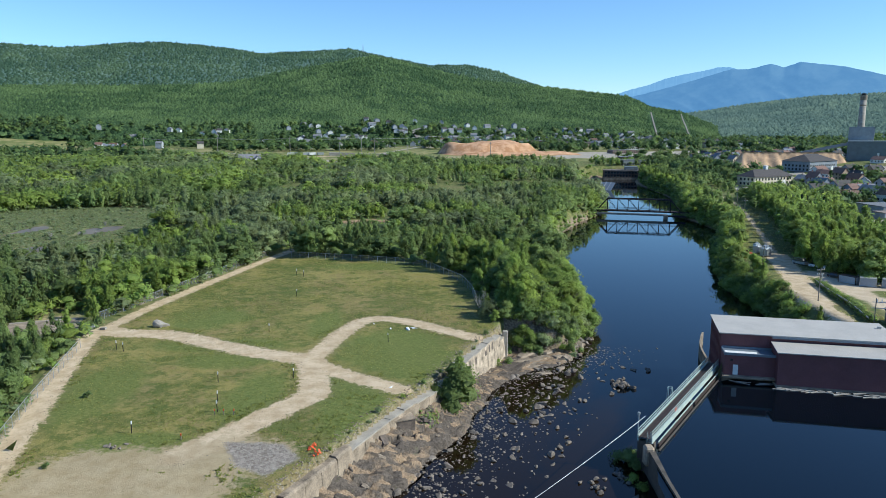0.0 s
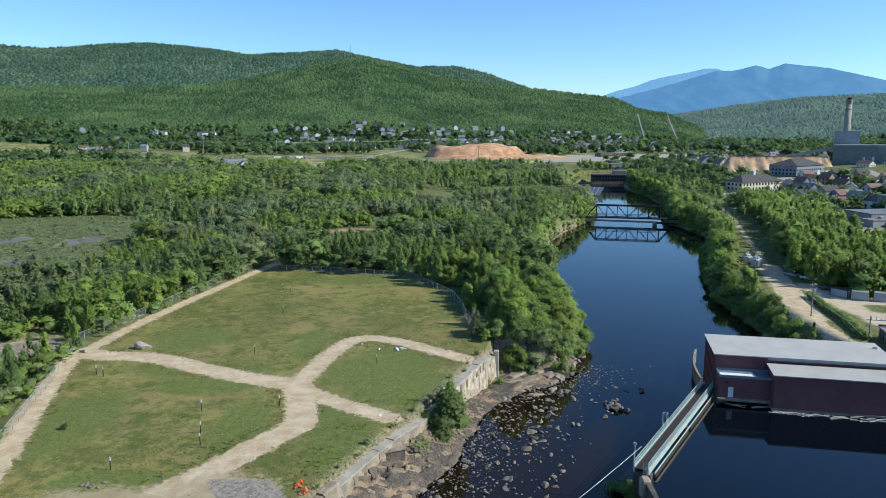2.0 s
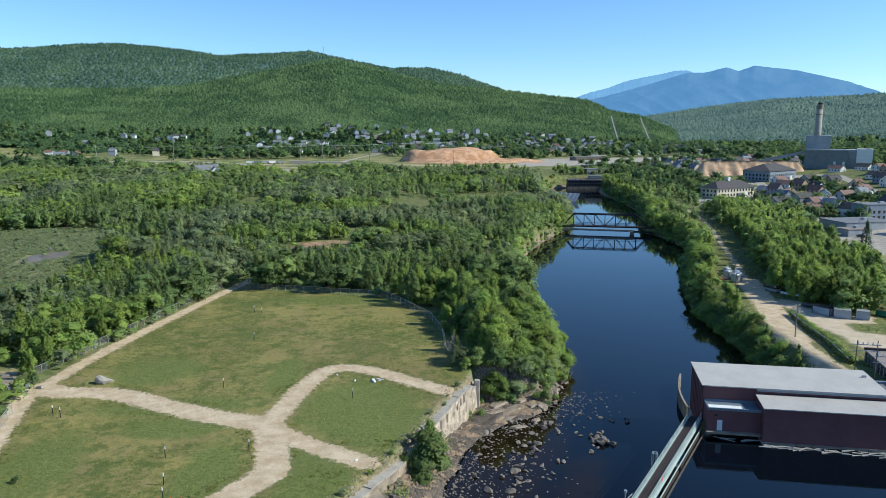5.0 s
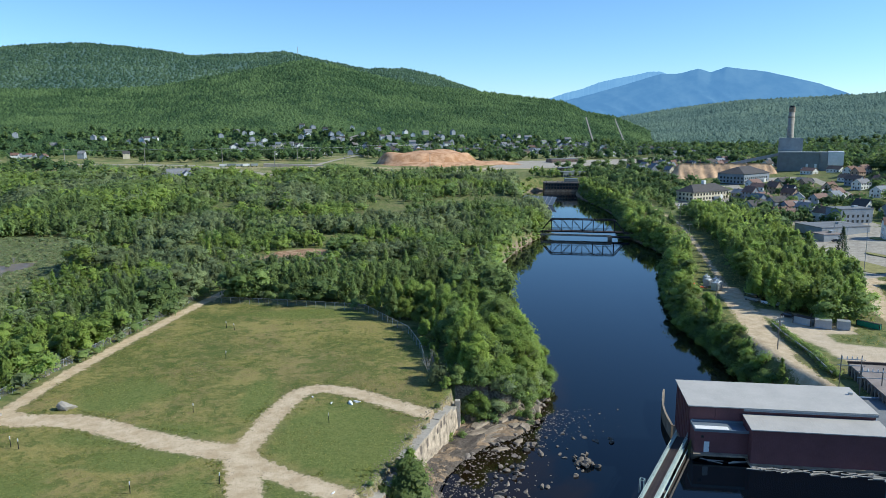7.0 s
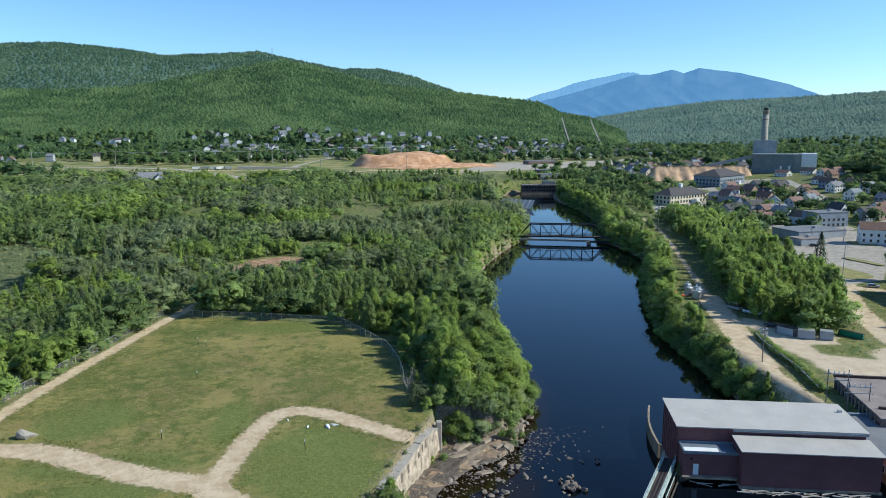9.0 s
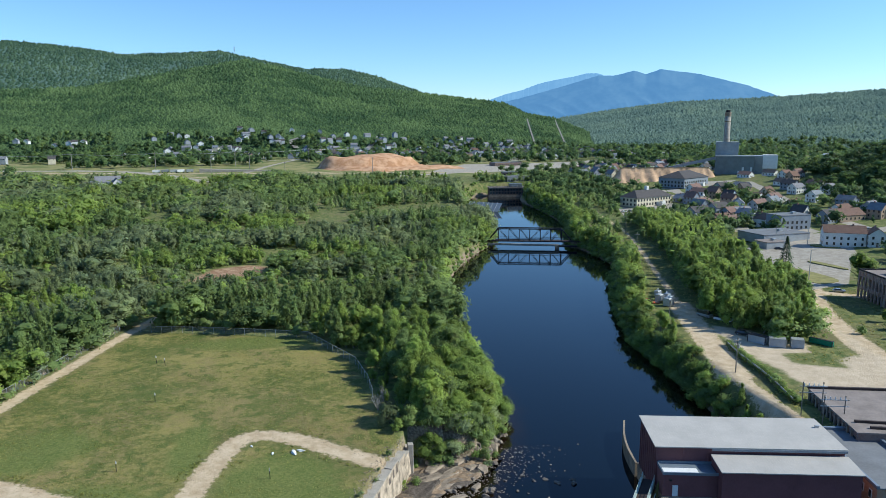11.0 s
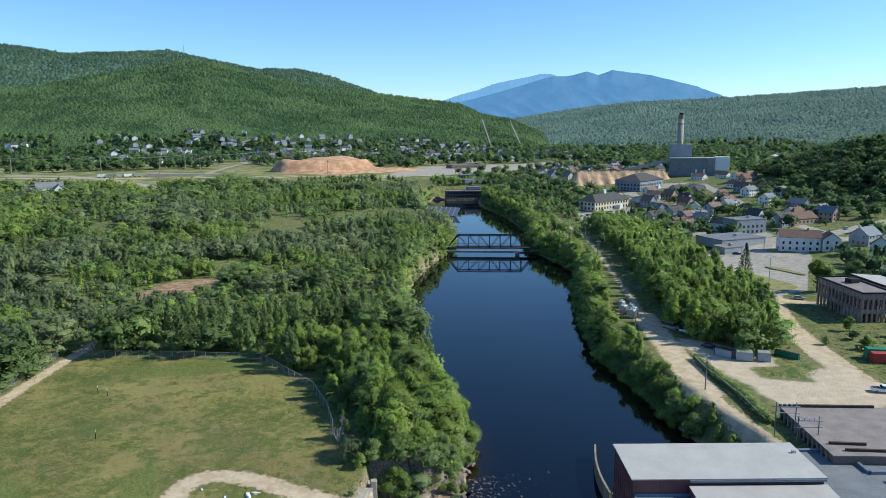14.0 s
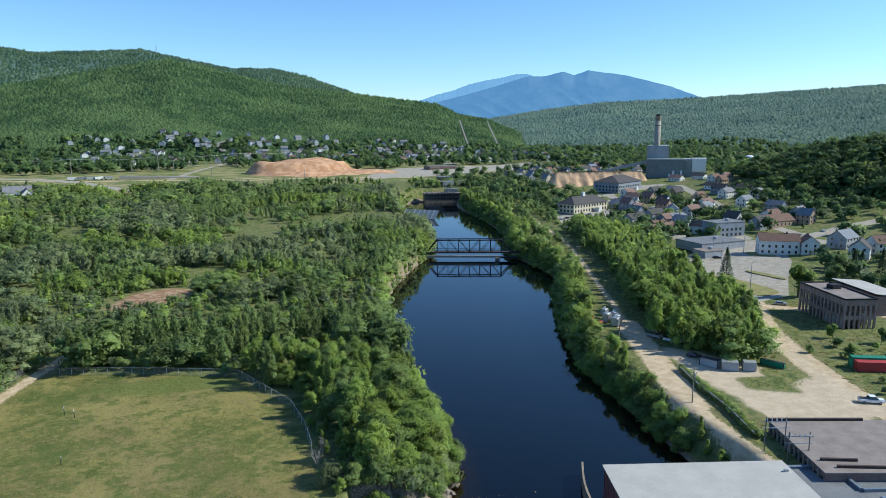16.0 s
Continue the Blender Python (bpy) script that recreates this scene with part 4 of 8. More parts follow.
    # scrub up to the upper dam
    x, y = spots(rng, (165, 330, 400, 800), 6.0)
    free = np.min([line_distance(x, y, p) - hw for hw, p in STREETS + TRACKS], 0)
    keep = (area_distance(x, y, RIVER) > 10) & (free > 4) & (np.min([area_distance(x, y, q) for q in FAR_YARDS + [PARKING]], 0) > 3) & (rng.uniform(0, 1, x.shape) < np.where(x < 225 + 0.1 * (y - 400), 0.75, np.where((x > 285) & (y > 560), 0.0, 0.16)))
    add(x, y, keep, rng.uniform(4, 9.5, x.shape), np.where(rng.uniform(0, 1, x.shape) < 0.6, 1, 0), np.where(rng.uniform(0, 1, x.shape) < 0.3, 1, 0))
    # town trees
    x, y = spots(rng, (215, 620, 240, 1000), 10.0)
    free = np.min([line_distance(x, y, p) - hw for hw, p in STREETS + TRACKS], 0)
    pit = (x > 285) & (x < 470) & (y > 585) & (y < 770)
    keep = (free > 5) & ~pit & (np.min([area_distance(x, y, q) for q in FAR_YARDS + [PARKING]], 0) > 4) & (land(x, y) < 24) & (rng.uniform(0, 1, x.shape) < np.where((y < 600) & (x > 350 + 0.3 * (y - 415)), 0.85, np.where(y > 600, np.where(x > 480, 0.5, 0.32), 0.36)))
    keep &= ~((x > 330) & (x < 500) & (y > 560) & (y < 760))
    add(x, y, keep, rng.uniform(6, 12.5, x.shape), 1, np.where(rng.uniform(0, 1, x.shape) < 0.2, 1, 0))
    # the wooded knoll
    x, y = spots(rng, (300, 640, 330, 720), 8.4)
    keep = np.exp(-(((x - 490) / 66) ** 2 + ((y - 505) / 115) ** 2)) > 0.16 + 0.06 * lumps(x, y, 30, 18)
    add(x, y, keep, rng.uniform(10, 17, x.shape), 1, np.where(rng.uniform(0, 1, x.shape) < 0.22, 1, 0))
    # valley floor beyond the open land, and the foot of the hill
    x, y = spots(rng, (-1000, 1150, 800, 1560), 12.5)
    r = np.hypot(x, y)
    free = np.min([line_distance(x, y, p) - hw for hw, p in STREETS], 0)
    bank = np.where(x < 130, (y > 1080 + 0.15 * x) | (x < -330 + 0.0 * y), (y > 1010) | (x > 420))
    keep = bank & seen_wedge(x, y) & (free > 8) & (np.min([area_distance(x, y, q) for q in FAR_YARDS + [MOUND, GREEN]], 0) > 6) & (rng.uniform(0, 1, x.shape) < np.where(np.hypot(x, y) > 1190, 0.24, 0.40) + 0.25 * lumps(x, y, 70, 19))
    keep &= ~((x < -330) & (y > 950) & (y < 1140)) & (area_distance(x, y, MEADOW) > 4)
    add(x, y, keep, rng.uniform(9.5, 17.0, x.shape), 1, np.where(rng.uniform(0, 1, x.shape) < 0.2, 1, 0))
    return np.vstack(out), np.vstack(out_under)


KINDS = ["upright", "round", "shrub"]
TONES = ["leaf", "leaf_bright", "leaf_grey"]
CLOUDS = {}


def cloud(kind, n, size, i):
    key = (kind, n, i)
    if key not in CLOUDS:
        CLOUDS[key] = leaf_cloud(100 + i * 7 + n, kind, n, size)
    return CLOUDS[key]


def woods(name, rows, label, n, size, tones=TONES):
    """Trees past counting, in one mesh for each tone of leaf."""
    rng = np.random.RandomState(len(rows))
    for tone, leaf in enumerate(tones):
        verts, tint, mid = [], [], []
        for kind in range(3):
            for i in range(6):
                mine = rows[(rows[:, 4] == tone) & (rows[:, 3] == kind)][i::6]
                if not len(mine):
                    continue
                base = cloud(KINDS[kind], n if kind < 2 else max(12, n // 2), size, i)
                a, h = rng.uniform(0, 6.28, len(mine)), mine[:, 2]
                w = h * (rng.uniform(0.85, 1.15, len(mine)) if kind == 0 else rng.uniform(1.0, 1.45, len(mine)) * (1.15 if kind == 1 else 1.0))
                ca, sa = np.cos(a) * w, np.sin(a) * w
                bx, by, bz = base.T
                v = np.stack([mine[:, :1] + ca[:, None] * bx - sa[:, None] * by, mine[:, 1:2] + sa[:, None] * bx + ca[:, None] * by, ground_height(mine[:, 0], mine[:, 1])[:, None] + h[:, None] * bz], 2)
                verts.append(v.reshape(-1, 3))
                c = np.stack([mine[:, 0], mine[:, 1], v[:, 0, 2] * 0 + ground_height(mine[:, 0], mine[:, 1]) + 0.42 * h], 1)
                mid.append(np.repeat(c, len(base), 0))
                tint.append(np.repeat(rng.uniform(0, 1, len(mine)), len(base)))
        if verts:
            v = np.vstack(verts)
            me = mesh_of(name, v, leaves(len(v) // 3), M[leaf])
            put_attr(me, "tint", np.concatenate(tint))
            put_puff(me, v, np.vstack(mid))
            tagged(new(name, me), label, "trees", kind="stuff")


def near_trees(rows):
    """Each near tree a thing of its own: trunk and crown."""
    rng = random.Random(5)
    words = {
        (0, 0): "slender young aspen with a dense green crown", (0, 1): "slender young birch with fresh yellow-green leaves", (0, 2): "slender grey-green young poplar",
        (1, 0): "rounded green broadleaf tree on the bank", (1, 1): "bushy bright green willow above the river", (1, 2): "grey-green bushy willow in rough ground",
        (2, 0): "low green shrub in rough grass", (2, 1): "low bright green shrub on the bank", (2, 2): "low grey-green willow shrub",
    }
    made = {}
    for x, y, h, kind, tone in rows:
        kind, tone = int(kind), int(tone)
        i = rng.randrange(4)
        key = (kind, tone, i)
        m = pose(x, y, gz(x, y), 0, 0, rng.uniform(0, 360)) @ Matrix.Diagonal((1, 1, 1, 1))
        s = h / 10
        if key not in made:
            name = "shrub" if kind == 2 else "tree"
            ob = thing(name, m, words[(kind, tone)], name, {0: "young trees", 1: "broad trees", 2: "shrubs"}[kind])
            q = leaf_cloud(500 + 31 * kind + 7 * i, KINDS[kind], 1500 if kind < 2 else 520, 0.0245 if kind < 2 else 0.045) * 10
            child("trunk", trunk_mesh(i + 10 * kind, KINDS[kind], 10), ob)
            crown = mesh_of("crown", q, leaves(len(q) // 3), M[TONES[tone]])
            put_puff(crown, q, np.array((0, 0, 4.2)))
            child("crown", crown, ob)
            made[key] = ob
        else:
            ob = copy_thing(made[key], m)
        ob.scale = (s * rng.uniform(0.85, 1.15), s * rng.uniform(0.85, 1.15), s)


PLANTS, UNDER = plant_plan()
near = np.hypot(PLANTS[:, 0], PLANTS[:, 1] - 20)
first = inside(PLANTS[:, 0], PLANTS[:, 1], CLUMP) | ((PLANTS[:, 0] > 85) & (PLANTS[:, 0] < 112) & (PLANTS[:, 1] < 240))
order = np.argsort(near + np.where(first, -300, 0) + np.where(PLANTS[:, 3] == 2, 60, 0) + np.where(np.abs(PLANTS[:, 0]) > 170, 500, 0))
NEAR_COUNT = 300
near_trees(PLANTS[order[:NEAR_COUNT]])
rest = PLANTS[order[NEAR_COUNT:]]
away = np.hypot(rest[:, 0], rest[:, 1] - 20)
band = inside(rest[:, 0], rest[:, 1], BAND) & (rest[:, 1] < 320)
knoll = (land(rest[:, 0], rest[:, 1]) > 20) & (rest[:, 0] > 280) & (away < 850)
woods("woods", rest[band], "young aspens and birches in a band beside the track", 420, 0.037)
# dark green crowns; their colour also carries the shade on the knoll's slope
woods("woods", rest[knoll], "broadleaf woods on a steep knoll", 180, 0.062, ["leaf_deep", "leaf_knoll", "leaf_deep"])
rest, away = rest[~band & ~knoll], away[~band & ~knoll]
town = (rest[:, 0] > 212) & (rest[:, 1] > 230) & (away < 1000)
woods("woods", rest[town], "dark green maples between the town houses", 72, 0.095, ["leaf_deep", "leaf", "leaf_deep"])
rest, away = rest[~town], away[~town]
woods("woods", rest[away < 330], "mixed young woodland of aspen, birch and willow", 330, 0.035)
woods("undergrowth", UNDER, "dense green undergrowth between the young trees", 64, 0.11)
woods("woods", rest[(away >= 330) & (away < 560)], "mixed young woodland of aspen, birch and willow", 89, 0.072)
woods("woods", rest[(away >= 560) & (away < 850)], "broadleaf woods on the valley floor", 50, 0.100)
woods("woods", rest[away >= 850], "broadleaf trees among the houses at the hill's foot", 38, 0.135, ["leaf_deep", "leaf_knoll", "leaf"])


# ---- building helpers ----
def box(bm, x0, x1, y0, y1, z0, z1):
    v = [bm.verts.new((x, y, z)) for z in (z0, z1) for x, y in ((x0, y0), (x1, y0), (x1, y1), (x0, y1))]
    for f in ((3, 2, 1, 0), (4, 5, 6, 7), (0, 1, 5, 4), (1, 2, 6, 5), (2, 3, 7, 6), (3, 0, 4, 7)):
        bm.faces.new([v[i] for i in f])


def boxes(*rows):
    bm = bmesh.new()
    for r in rows:
        box(bm, *r)
    return bm


def bar(bm, a, b, w, h=None):
    """A square bar from a to b."""
    a, b, h = Vector(a), Vector(b), h or w
    q = (b - a).to_track_quat("Z", "Y")
    ends = [[bm.verts.new(p + q @ Vector((sx * w / 2, sy * h / 2, 0))) for sx, sy in ((-1, -1), (1, -1), (1, 1), (-1, 1))] for p in (a, b)]
    lo, hi = ends
    bm.faces.new(lo[::-1])
    bm.faces.new(hi)
    for i in range(4):
        bm.faces.new((lo[i], lo[(i + 1) % 4], hi[(i + 1) % 4], hi[i]))


def bars(rows, w, h=None):
    bm = bmesh.new()
    for a, b in rows:
        bar(bm, a, b, w, h)
    return bm


def sheet(bm, corners, thick):
    """A slab on four corners, thick metres down along its normal."""
    c = [Vector(p) for p in corners]
    n = (c[1] - c[0]).cross(c[3] - c[0]).normalized() * -thick
    if n.z > 0:
        n = -n
    top, low = [bm.verts.new(p) for p in c], [bm.verts.new(p + n) for p in c]
    bm.faces.new(top)
    bm.faces.new(low[::-1])
    for i in range(4):
        j = (i + 1) % 4
        bm.faces.new((top[i], low[i], low[j], top[j]))


def gable_walls(bm, w, d, h, rise):
    """Walls of a house centred on the origin with its ridge along x."""
    a = [bm.verts.new((x, y, z)) for x, y, z in ((-w / 2, -d / 2, 0), (w / 2, -d / 2, 0), (w / 2, d / 2, 0), (-w / 2, d / 2, 0), (-w / 2, -d / 2, h), (w / 2, -d / 2, h), (w / 2, d / 2, h), (-w / 2, d / 2, h), (-w / 2, 0, h + rise), (w / 2, 0, h + rise))]
    for f in ((0, 1, 5, 4), (2, 3, 7, 6), (1, 2, 6, 9, 5), (3, 0, 4, 8, 7), (3, 2, 1, 0)):
        bm.faces.new([a[i] for i in f])


def siding(name, color, step=0.35, rough=0.6, vertical=True, depth=0.03, vary=0.12):
    """Ribbed metal or lapped board cladding."""
    k = Nodes(name)
    w = k.n("TexWave")
    w.wave_type, w.bands_direction, w.wave_profile = "BANDS", "X" if vertical else "Z", "SAW"
    k.put(w.inputs["Vector"], k.coord())
    w.inputs["Scale"].default_value = 1 / step / 3.14
    big, fine = k.noise(0.25, 5, 0.6), k.noise(2.5, 3)
    tone = k.math("ADD", k.math("MULTIPLY", big, 0.7), k.math("MULTIPLY", fine, 0.3))
    col = k.ramp(tone, (0.3, tuple(c * (1 - vary * 2) for c in color)), (0.7, tuple(min(1, c * (1 + vary)) for c in color)))
    return k.done(col, rough, 0, k.bump(w.outputs["Fac"], 0.5, depth), 0.3)


def brick_material(name, a, b, mortar, scale=1.0):
    k = Nodes(name)
    t = k.n("TexBrick")
    m = k.n("Mapping")
    m.inputs["Rotation"].default_value = (radians(90), 0, 0)
    k.put(m.inputs["Vector"], k.coord())
    k.put(t.inputs["Vector"], m.outputs[0])
    t.inputs["Scale"].default_value = scale
    t.inputs["Brick Width"].default_value, t.inputs["Row Height"].default_value, t.inputs["Mortar Size"].default_value = 0.25, 0.08, 0.008
    t.inputs["Color1"].default_value, t.inputs["Color2"].default_value, t.inputs["Mortar"].default_value = (*a, 1), (*b, 1), (*mortar, 1)
    col = k.mix(k.math("MULTIPLY", k.step(k.noise(0.4, 5, 0.65), 0.42, 0.66), 0.55), t.outputs["Color"], mortar)
    return k.done(col, 0.9, 0, None, 0.2)


M["maroon"] = siding("maroon_metal_siding", (0.170, 0.072, 0.074), 0.3, 0.6)
M["metal_roof"] = siding("pale_metal_roofing", (0.47, 0.435, 0.385), 0.5, 0.6, True, 0.02, 0.08)
M["flashing"] = plain("blue_grey_flashing", (0.20, 0.24, 0.28), 0.5, 0.3, 0.2)
M["tar_roof"] = plain("gravelled_tar_roof", (0.24, 0.20, 0.175), 0.95, vary=0.28, scale=0.3, bump=0.01)
M["grey_roof"] = plain("grey_membrane_roof", (0.17, 0.175, 0.18), 0.8, vary=0.25, scale=0.25)
M["brick"] = brick_material("old_brick", (0.24, 0.125, 0.095), (0.30, 0.17, 0.13), (0.36, 0.31, 0.27))
M["brick_tan"] = brick_material("orange_tan_brick", (0.36, 0.19, 0.10), (0.42, 0.24, 0.14), (0.40, 0.34, 0.27))
M["brick_brown"] = brick_material("weathered_brown_brick", (0.135, 0.088, 0.076), (0.185, 0.125, 0.108), (0.25, 0.20, 0.175))
M["brick_dark"] = brick_material("sooty_brick", (0.085, 0.050, 0.042), (0.13, 0.078, 0.062), (0.14, 0.12, 0.105))
M["mill_grey"] = siding("grey_mill_cladding", (0.34, 0.36, 0.36), 1.2, 0.6)
M["mill_dark"] = siding("dark_grey_mill_cladding", (0.20, 0.225, 0.225), 1.2, 0.6)
M["black_steel"] = plain("black_bridge_steel", (0.030, 0.026, 0.028), 0.7, 0.3, 0.4, 0.6)
M["sandstone"] = plain("eroded_sand_face", (0.52, 0.345, 0.21), 0.95, vary=0.4, scale=0.08, bump=0.5)
M["driftwood"] = plain("bleached_driftwood", (0.34, 0.31, 0.27), 0.9, vary=0.4, scale=0.8)


# ---- powerhouse and dam ----
def powerhouse():
    """Maroon metal-clad hall with a lower front block and a small annex; x runs along the front."""
    t = thing("powerhouse", pose(57.3, 141.5, 0, 0, 0, -12.6), "maroon metal-clad powerhouse with pale metal roofs beside the dam", "building")
    part("hall", boxes((0, 33.4, 0, 12.6, -2, 12.75)), M["maroon"], t)
    part("front_block", boxes((9.9, 33.5, -6.2, -0.01, 4.6, 11.2)), M["maroon"], t)
    part("annex", boxes((0.3, 9.88, -4.3, -0.01, 5.4, 9.7)), M["maroon"], t)
    part("foundation", boxes((9.7, 33.7, -6.5, -0.02, 0, 4.6), (0.1, 9.6, -3.2, -0.02, 0, 5.3)), M["concrete_old"], t)
    part("hall_base", boxes((-0.25, 33.6, -0.015, 12.9, -2, 3.2)), M["concrete_old"], t)
    bm = bmesh.new()
    sheet(bm, [(-0.35, -0.4, 12.95), (33.75, -0.4, 12.95), (33.75, 13.0, 13.25), (-0.35, 13.0, 13.25)], 0.2)
    roof = part("hall_roof", bm, M["metal_roof"], t)
    part("eave_flashing", boxes((9.8, 33.6, -0.55, -0.41, 12.35, 12.74)), M["flashing"], roof)
    bm = bmesh.new()
    sheet(bm, [(9.6, -6.6, 11.3), (33.8, -6.6, 11.3), (33.8, -0.42, 11.75), (9.6, -0.42, 11.75)], 0.18)
    part("block_roof", bm, M["metal_roof"], t)
    part("annex_roof", boxes((0.45, 9.7, -4.15, -0.05, 9.6, 9.75)), M["flashing"], t)
    part("annex_parapet", boxes((0.2, 9.9, -4.42, -4.2, 9.5, 10.0), (0.2, 0.42, -4.2, -0.05, 9.5, 10.0), (0.42, 9.9, -0.35, -0.06, 9.76, 10.15)), M["flashing"], t)
    part("roof_patch", boxes((0.5, 6.6, -4.1, -2.2, 9.75, 9.79)), M["white"], t, "bright white roofing sheet")
    door = part("door", boxes((2.0, 2.95, -4.40, -4.28, 5.5, 7.55)), M["white"], t, "pale grey steel door")
    part("door_handle", boxes((2.78, 2.86, -4.48, -4.40, 6.4, 6.5)), M["galv"], door)
    part("door_lamp", boxes((1.4, 1.85, -4.6, -4.28, 8.4, 8.75)), M["black"], t)
    part("ledge", boxes((0.0, 9.8, -5.2, -4.3, 5.05, 5.4)), M["concrete_old"], t)
    part("roof_vent", boxes((32.0, 32.7, 8.6, 9.1, 13.1, 13.6)), M["galv"], t)
    for i in range(9):
        part("rib", boxes((-0.10, 0.0, 0.35 + i * 1.48, 0.55 + i * 1.48, 3.2, 12.7)), M["maroon"], t)
    for a in (2.4, 4.6):
        part("pilaster", boxes((a * 2, a * 2 + 0.3, -0.12, -0.02, 9.8, 12.7)), M["maroon"], t)


powerhouse()


def walkway():
    """Steel footbridge over the dam gates, from the pier to the powerhouse."""
    a, b = Vector((32.2, 106.6, 0)), Vector((56.6, 142.6, 0))
    length = (b - a).length
    yaw = math.degrees(math.atan2(b.y - a.y, b.x - a.x))
    t = thing("dam_walkway", pose(a.x, a.y, 0, 0, 0, yaw), "pale green steel walkway with pipe railings over the dam gates", "walkway")
    part("deck", boxes((0, length, -0.95, 0.95, 5.75, 5.85)), M["steel_rust"], t, "dark grating deck")
    for y in (-1.1, 1.1):
        part("girder", boxes((0, length, y - 0.12, y + 0.12, 5.1, 6.05)), M["steel_green"], t)
        for z in (6.55, 7.05):
            part("handrail", bars([((0, y, z), (length, y, z))], 0.09), M["steel_green"], t)
        for i in range(15):
            x = length * i / 14
            part("railing_post", bars([((x, y, 6.0), (x, y, 7.1))], 0.09), M["steel_green"], t)
    for x in (0.6, length * 0.5, length - 1.6):
        part("pier", boxes((x - 0.45, x + 0.6, -1.5, 1.2, -1.5, 5.1)), M["concrete_dark"], t)
    part("gate_leaf", boxes((1.5, length * 0.5 - 0.6, -1.9, -1.6, 0.2, 4.7), (length * 0.5 + 0.9, length - 2.2, -1.9, -1.6, 0.2, 4.7)), M["steel_rust"], t)
    part("lower_pipe", bars([((1.5, -1.75, 5.0), (length - 3, -1.75, 5.0))], 0.14), M["steel_green"], t)
    part("sill", boxes((0, length - 1, -2.5, -2.25, 0.5, 4.35)), M["concrete_dark"], t)
    cage = part("gauge_cage", bars([((18, 1.3, 5.8), (18, 1.3, 8.1)), ((18.9, 1.3, 5.8), (18.9, 1.3, 8.1)), ((18, 2.0, 5.8), (18, 2.0, 8.1)), ((18.9, 2.0, 5.8), (18.9, 2.0, 8.1)), ((18, 1.3, 8.1), (18.9, 1.3, 8.1)), ((18, 2.0, 8.1), (18.9, 2.0, 8.1)), ((18, 1.3, 8.1), (18, 2.0, 8.1)), ((18.9, 1.3, 8.1), (18.9, 2.0, 8.1))], 0.06), M["steel_green"], t)
    part("ladder", bars([((-0.1, -0.9, 3.0), (-0.1, -0.9, 7)), ((-0.1, -0.4, 3.0), (-0.1, -0.4, 7))] + [((-0.1, -0.9, 3.2 + 0.35 * i), (-0.1, -0.4, 3.2 + 0.35 * i)) for i in range(10)], 0.06), M["steel_green"], t)
    part("mast", bars([((0.3, 1.25, 5.5), (0.3, 1.25, 9.4))], 0.16), M["galv"], t)
    part("warning_light", boxes((0.1, 0.5, 1.05, 1.45, 9.4, 9.75)), M["galv"], t)
    part("life_ring", boxes((12.4, 12.9, -1.2, -1.1, 6.3, 6.8)), M["orange"], t, "orange life ring")


walkway()


def dam_abutment():
    t = thing("dam_abutment", pose(31.0, 95, 0), "stained concrete dam abutment with a sloping block", "abutment")
    bm = bmesh.new()
    pts = [(0.9, -40), (1.3, -40), (1.7, 0), (2.3, 9.5), (1.4, 11.4), (1.2, 2)]
    lo, hi = [bm.verts.new((x, y, -1.5)) for x, y in pts], [bm.verts.new((x, y, 4.6)) for x, y in pts]
    bm.faces.new(lo[::-1]), bm.faces.new(hi)
    for i in range(len(pts)):
        j = (i + 1) % len(pts)
        bm.faces.new((lo[i], lo[j], hi[j], hi[i]))
    part("wall", bm, M["concrete_dark"], t)
    bm = boxes((0.7, 2.2, 9.2, 11.0, 2.0, 5.2))
    bmesh.ops.bevel(bm, geom=bm.edges[:], offset=0.3, segments=1, affect="EDGES")
    part("block", bm, M["concrete_old"], t)


dam_abutment()


def guide_wall():
    t = thing("guide_wall", pose(59.8, 154.5, 0), "curved weathered concrete guide wall in the tailrace", "wall")
    bm = bmesh.new()
    rows = []
    for i in range(13):
        u = i / 12
        x, y, w = 6.4 * u - 1.0 * math.sin(math.pi * u), 20.5 * u, 0.32
        rows.append([bm.verts.new(p) for p in ((x - w, y, -1), (x + w, y, -1), (x + w * 0.7, y, 3.0), (x - w * 0.7, y, 3.0))])
    for p, q in zip(rows, rows[1:]):
        for i in range(4):
            bm.faces.new((p[i], p[(i + 1) % 4], q[(i + 1) % 4], q[i]))
    bm.faces.new(rows[0])
    bm.faces.new(rows[-1][::-1])
    part("wall", bm, M["concrete_old"], t)


guide_wall()


def driftwood():
    rng = random.Random(3)
    for i in range(46):
        u = rng.random()
        a = 3.0 + 31 * u
        d = -6.9 - rng.random() * (0.6 + 1.7 * u) - (0 if a > 10 else -2.0)
        bm = bmesh.new()
        n = rng.uniform(1.2, 4.5)
        stick(bm, (-n / 2, 0, 0), (n / 2, rng.uniform(-0.2, 0.2), rng.uniform(-0.05, 0.15)), rng.uniform(0.08, 0.2), 0.06, 5)
        me = finish(bm, "driftwood_log", M["driftwood"])
        m = pose(57.3, 141.5, POND + rng.uniform(0.0, 0.12), 0, 0, -12.6) @ pose(a, d, 0, 0, 0, rng.gauss(0, 14))
        ob = new("driftwood_log", me)
        ob.matrix_basis = m
        tagged(ob, "bleached driftwood log floating against the powerhouse wall", "log", "driftwood raft")


driftwood()


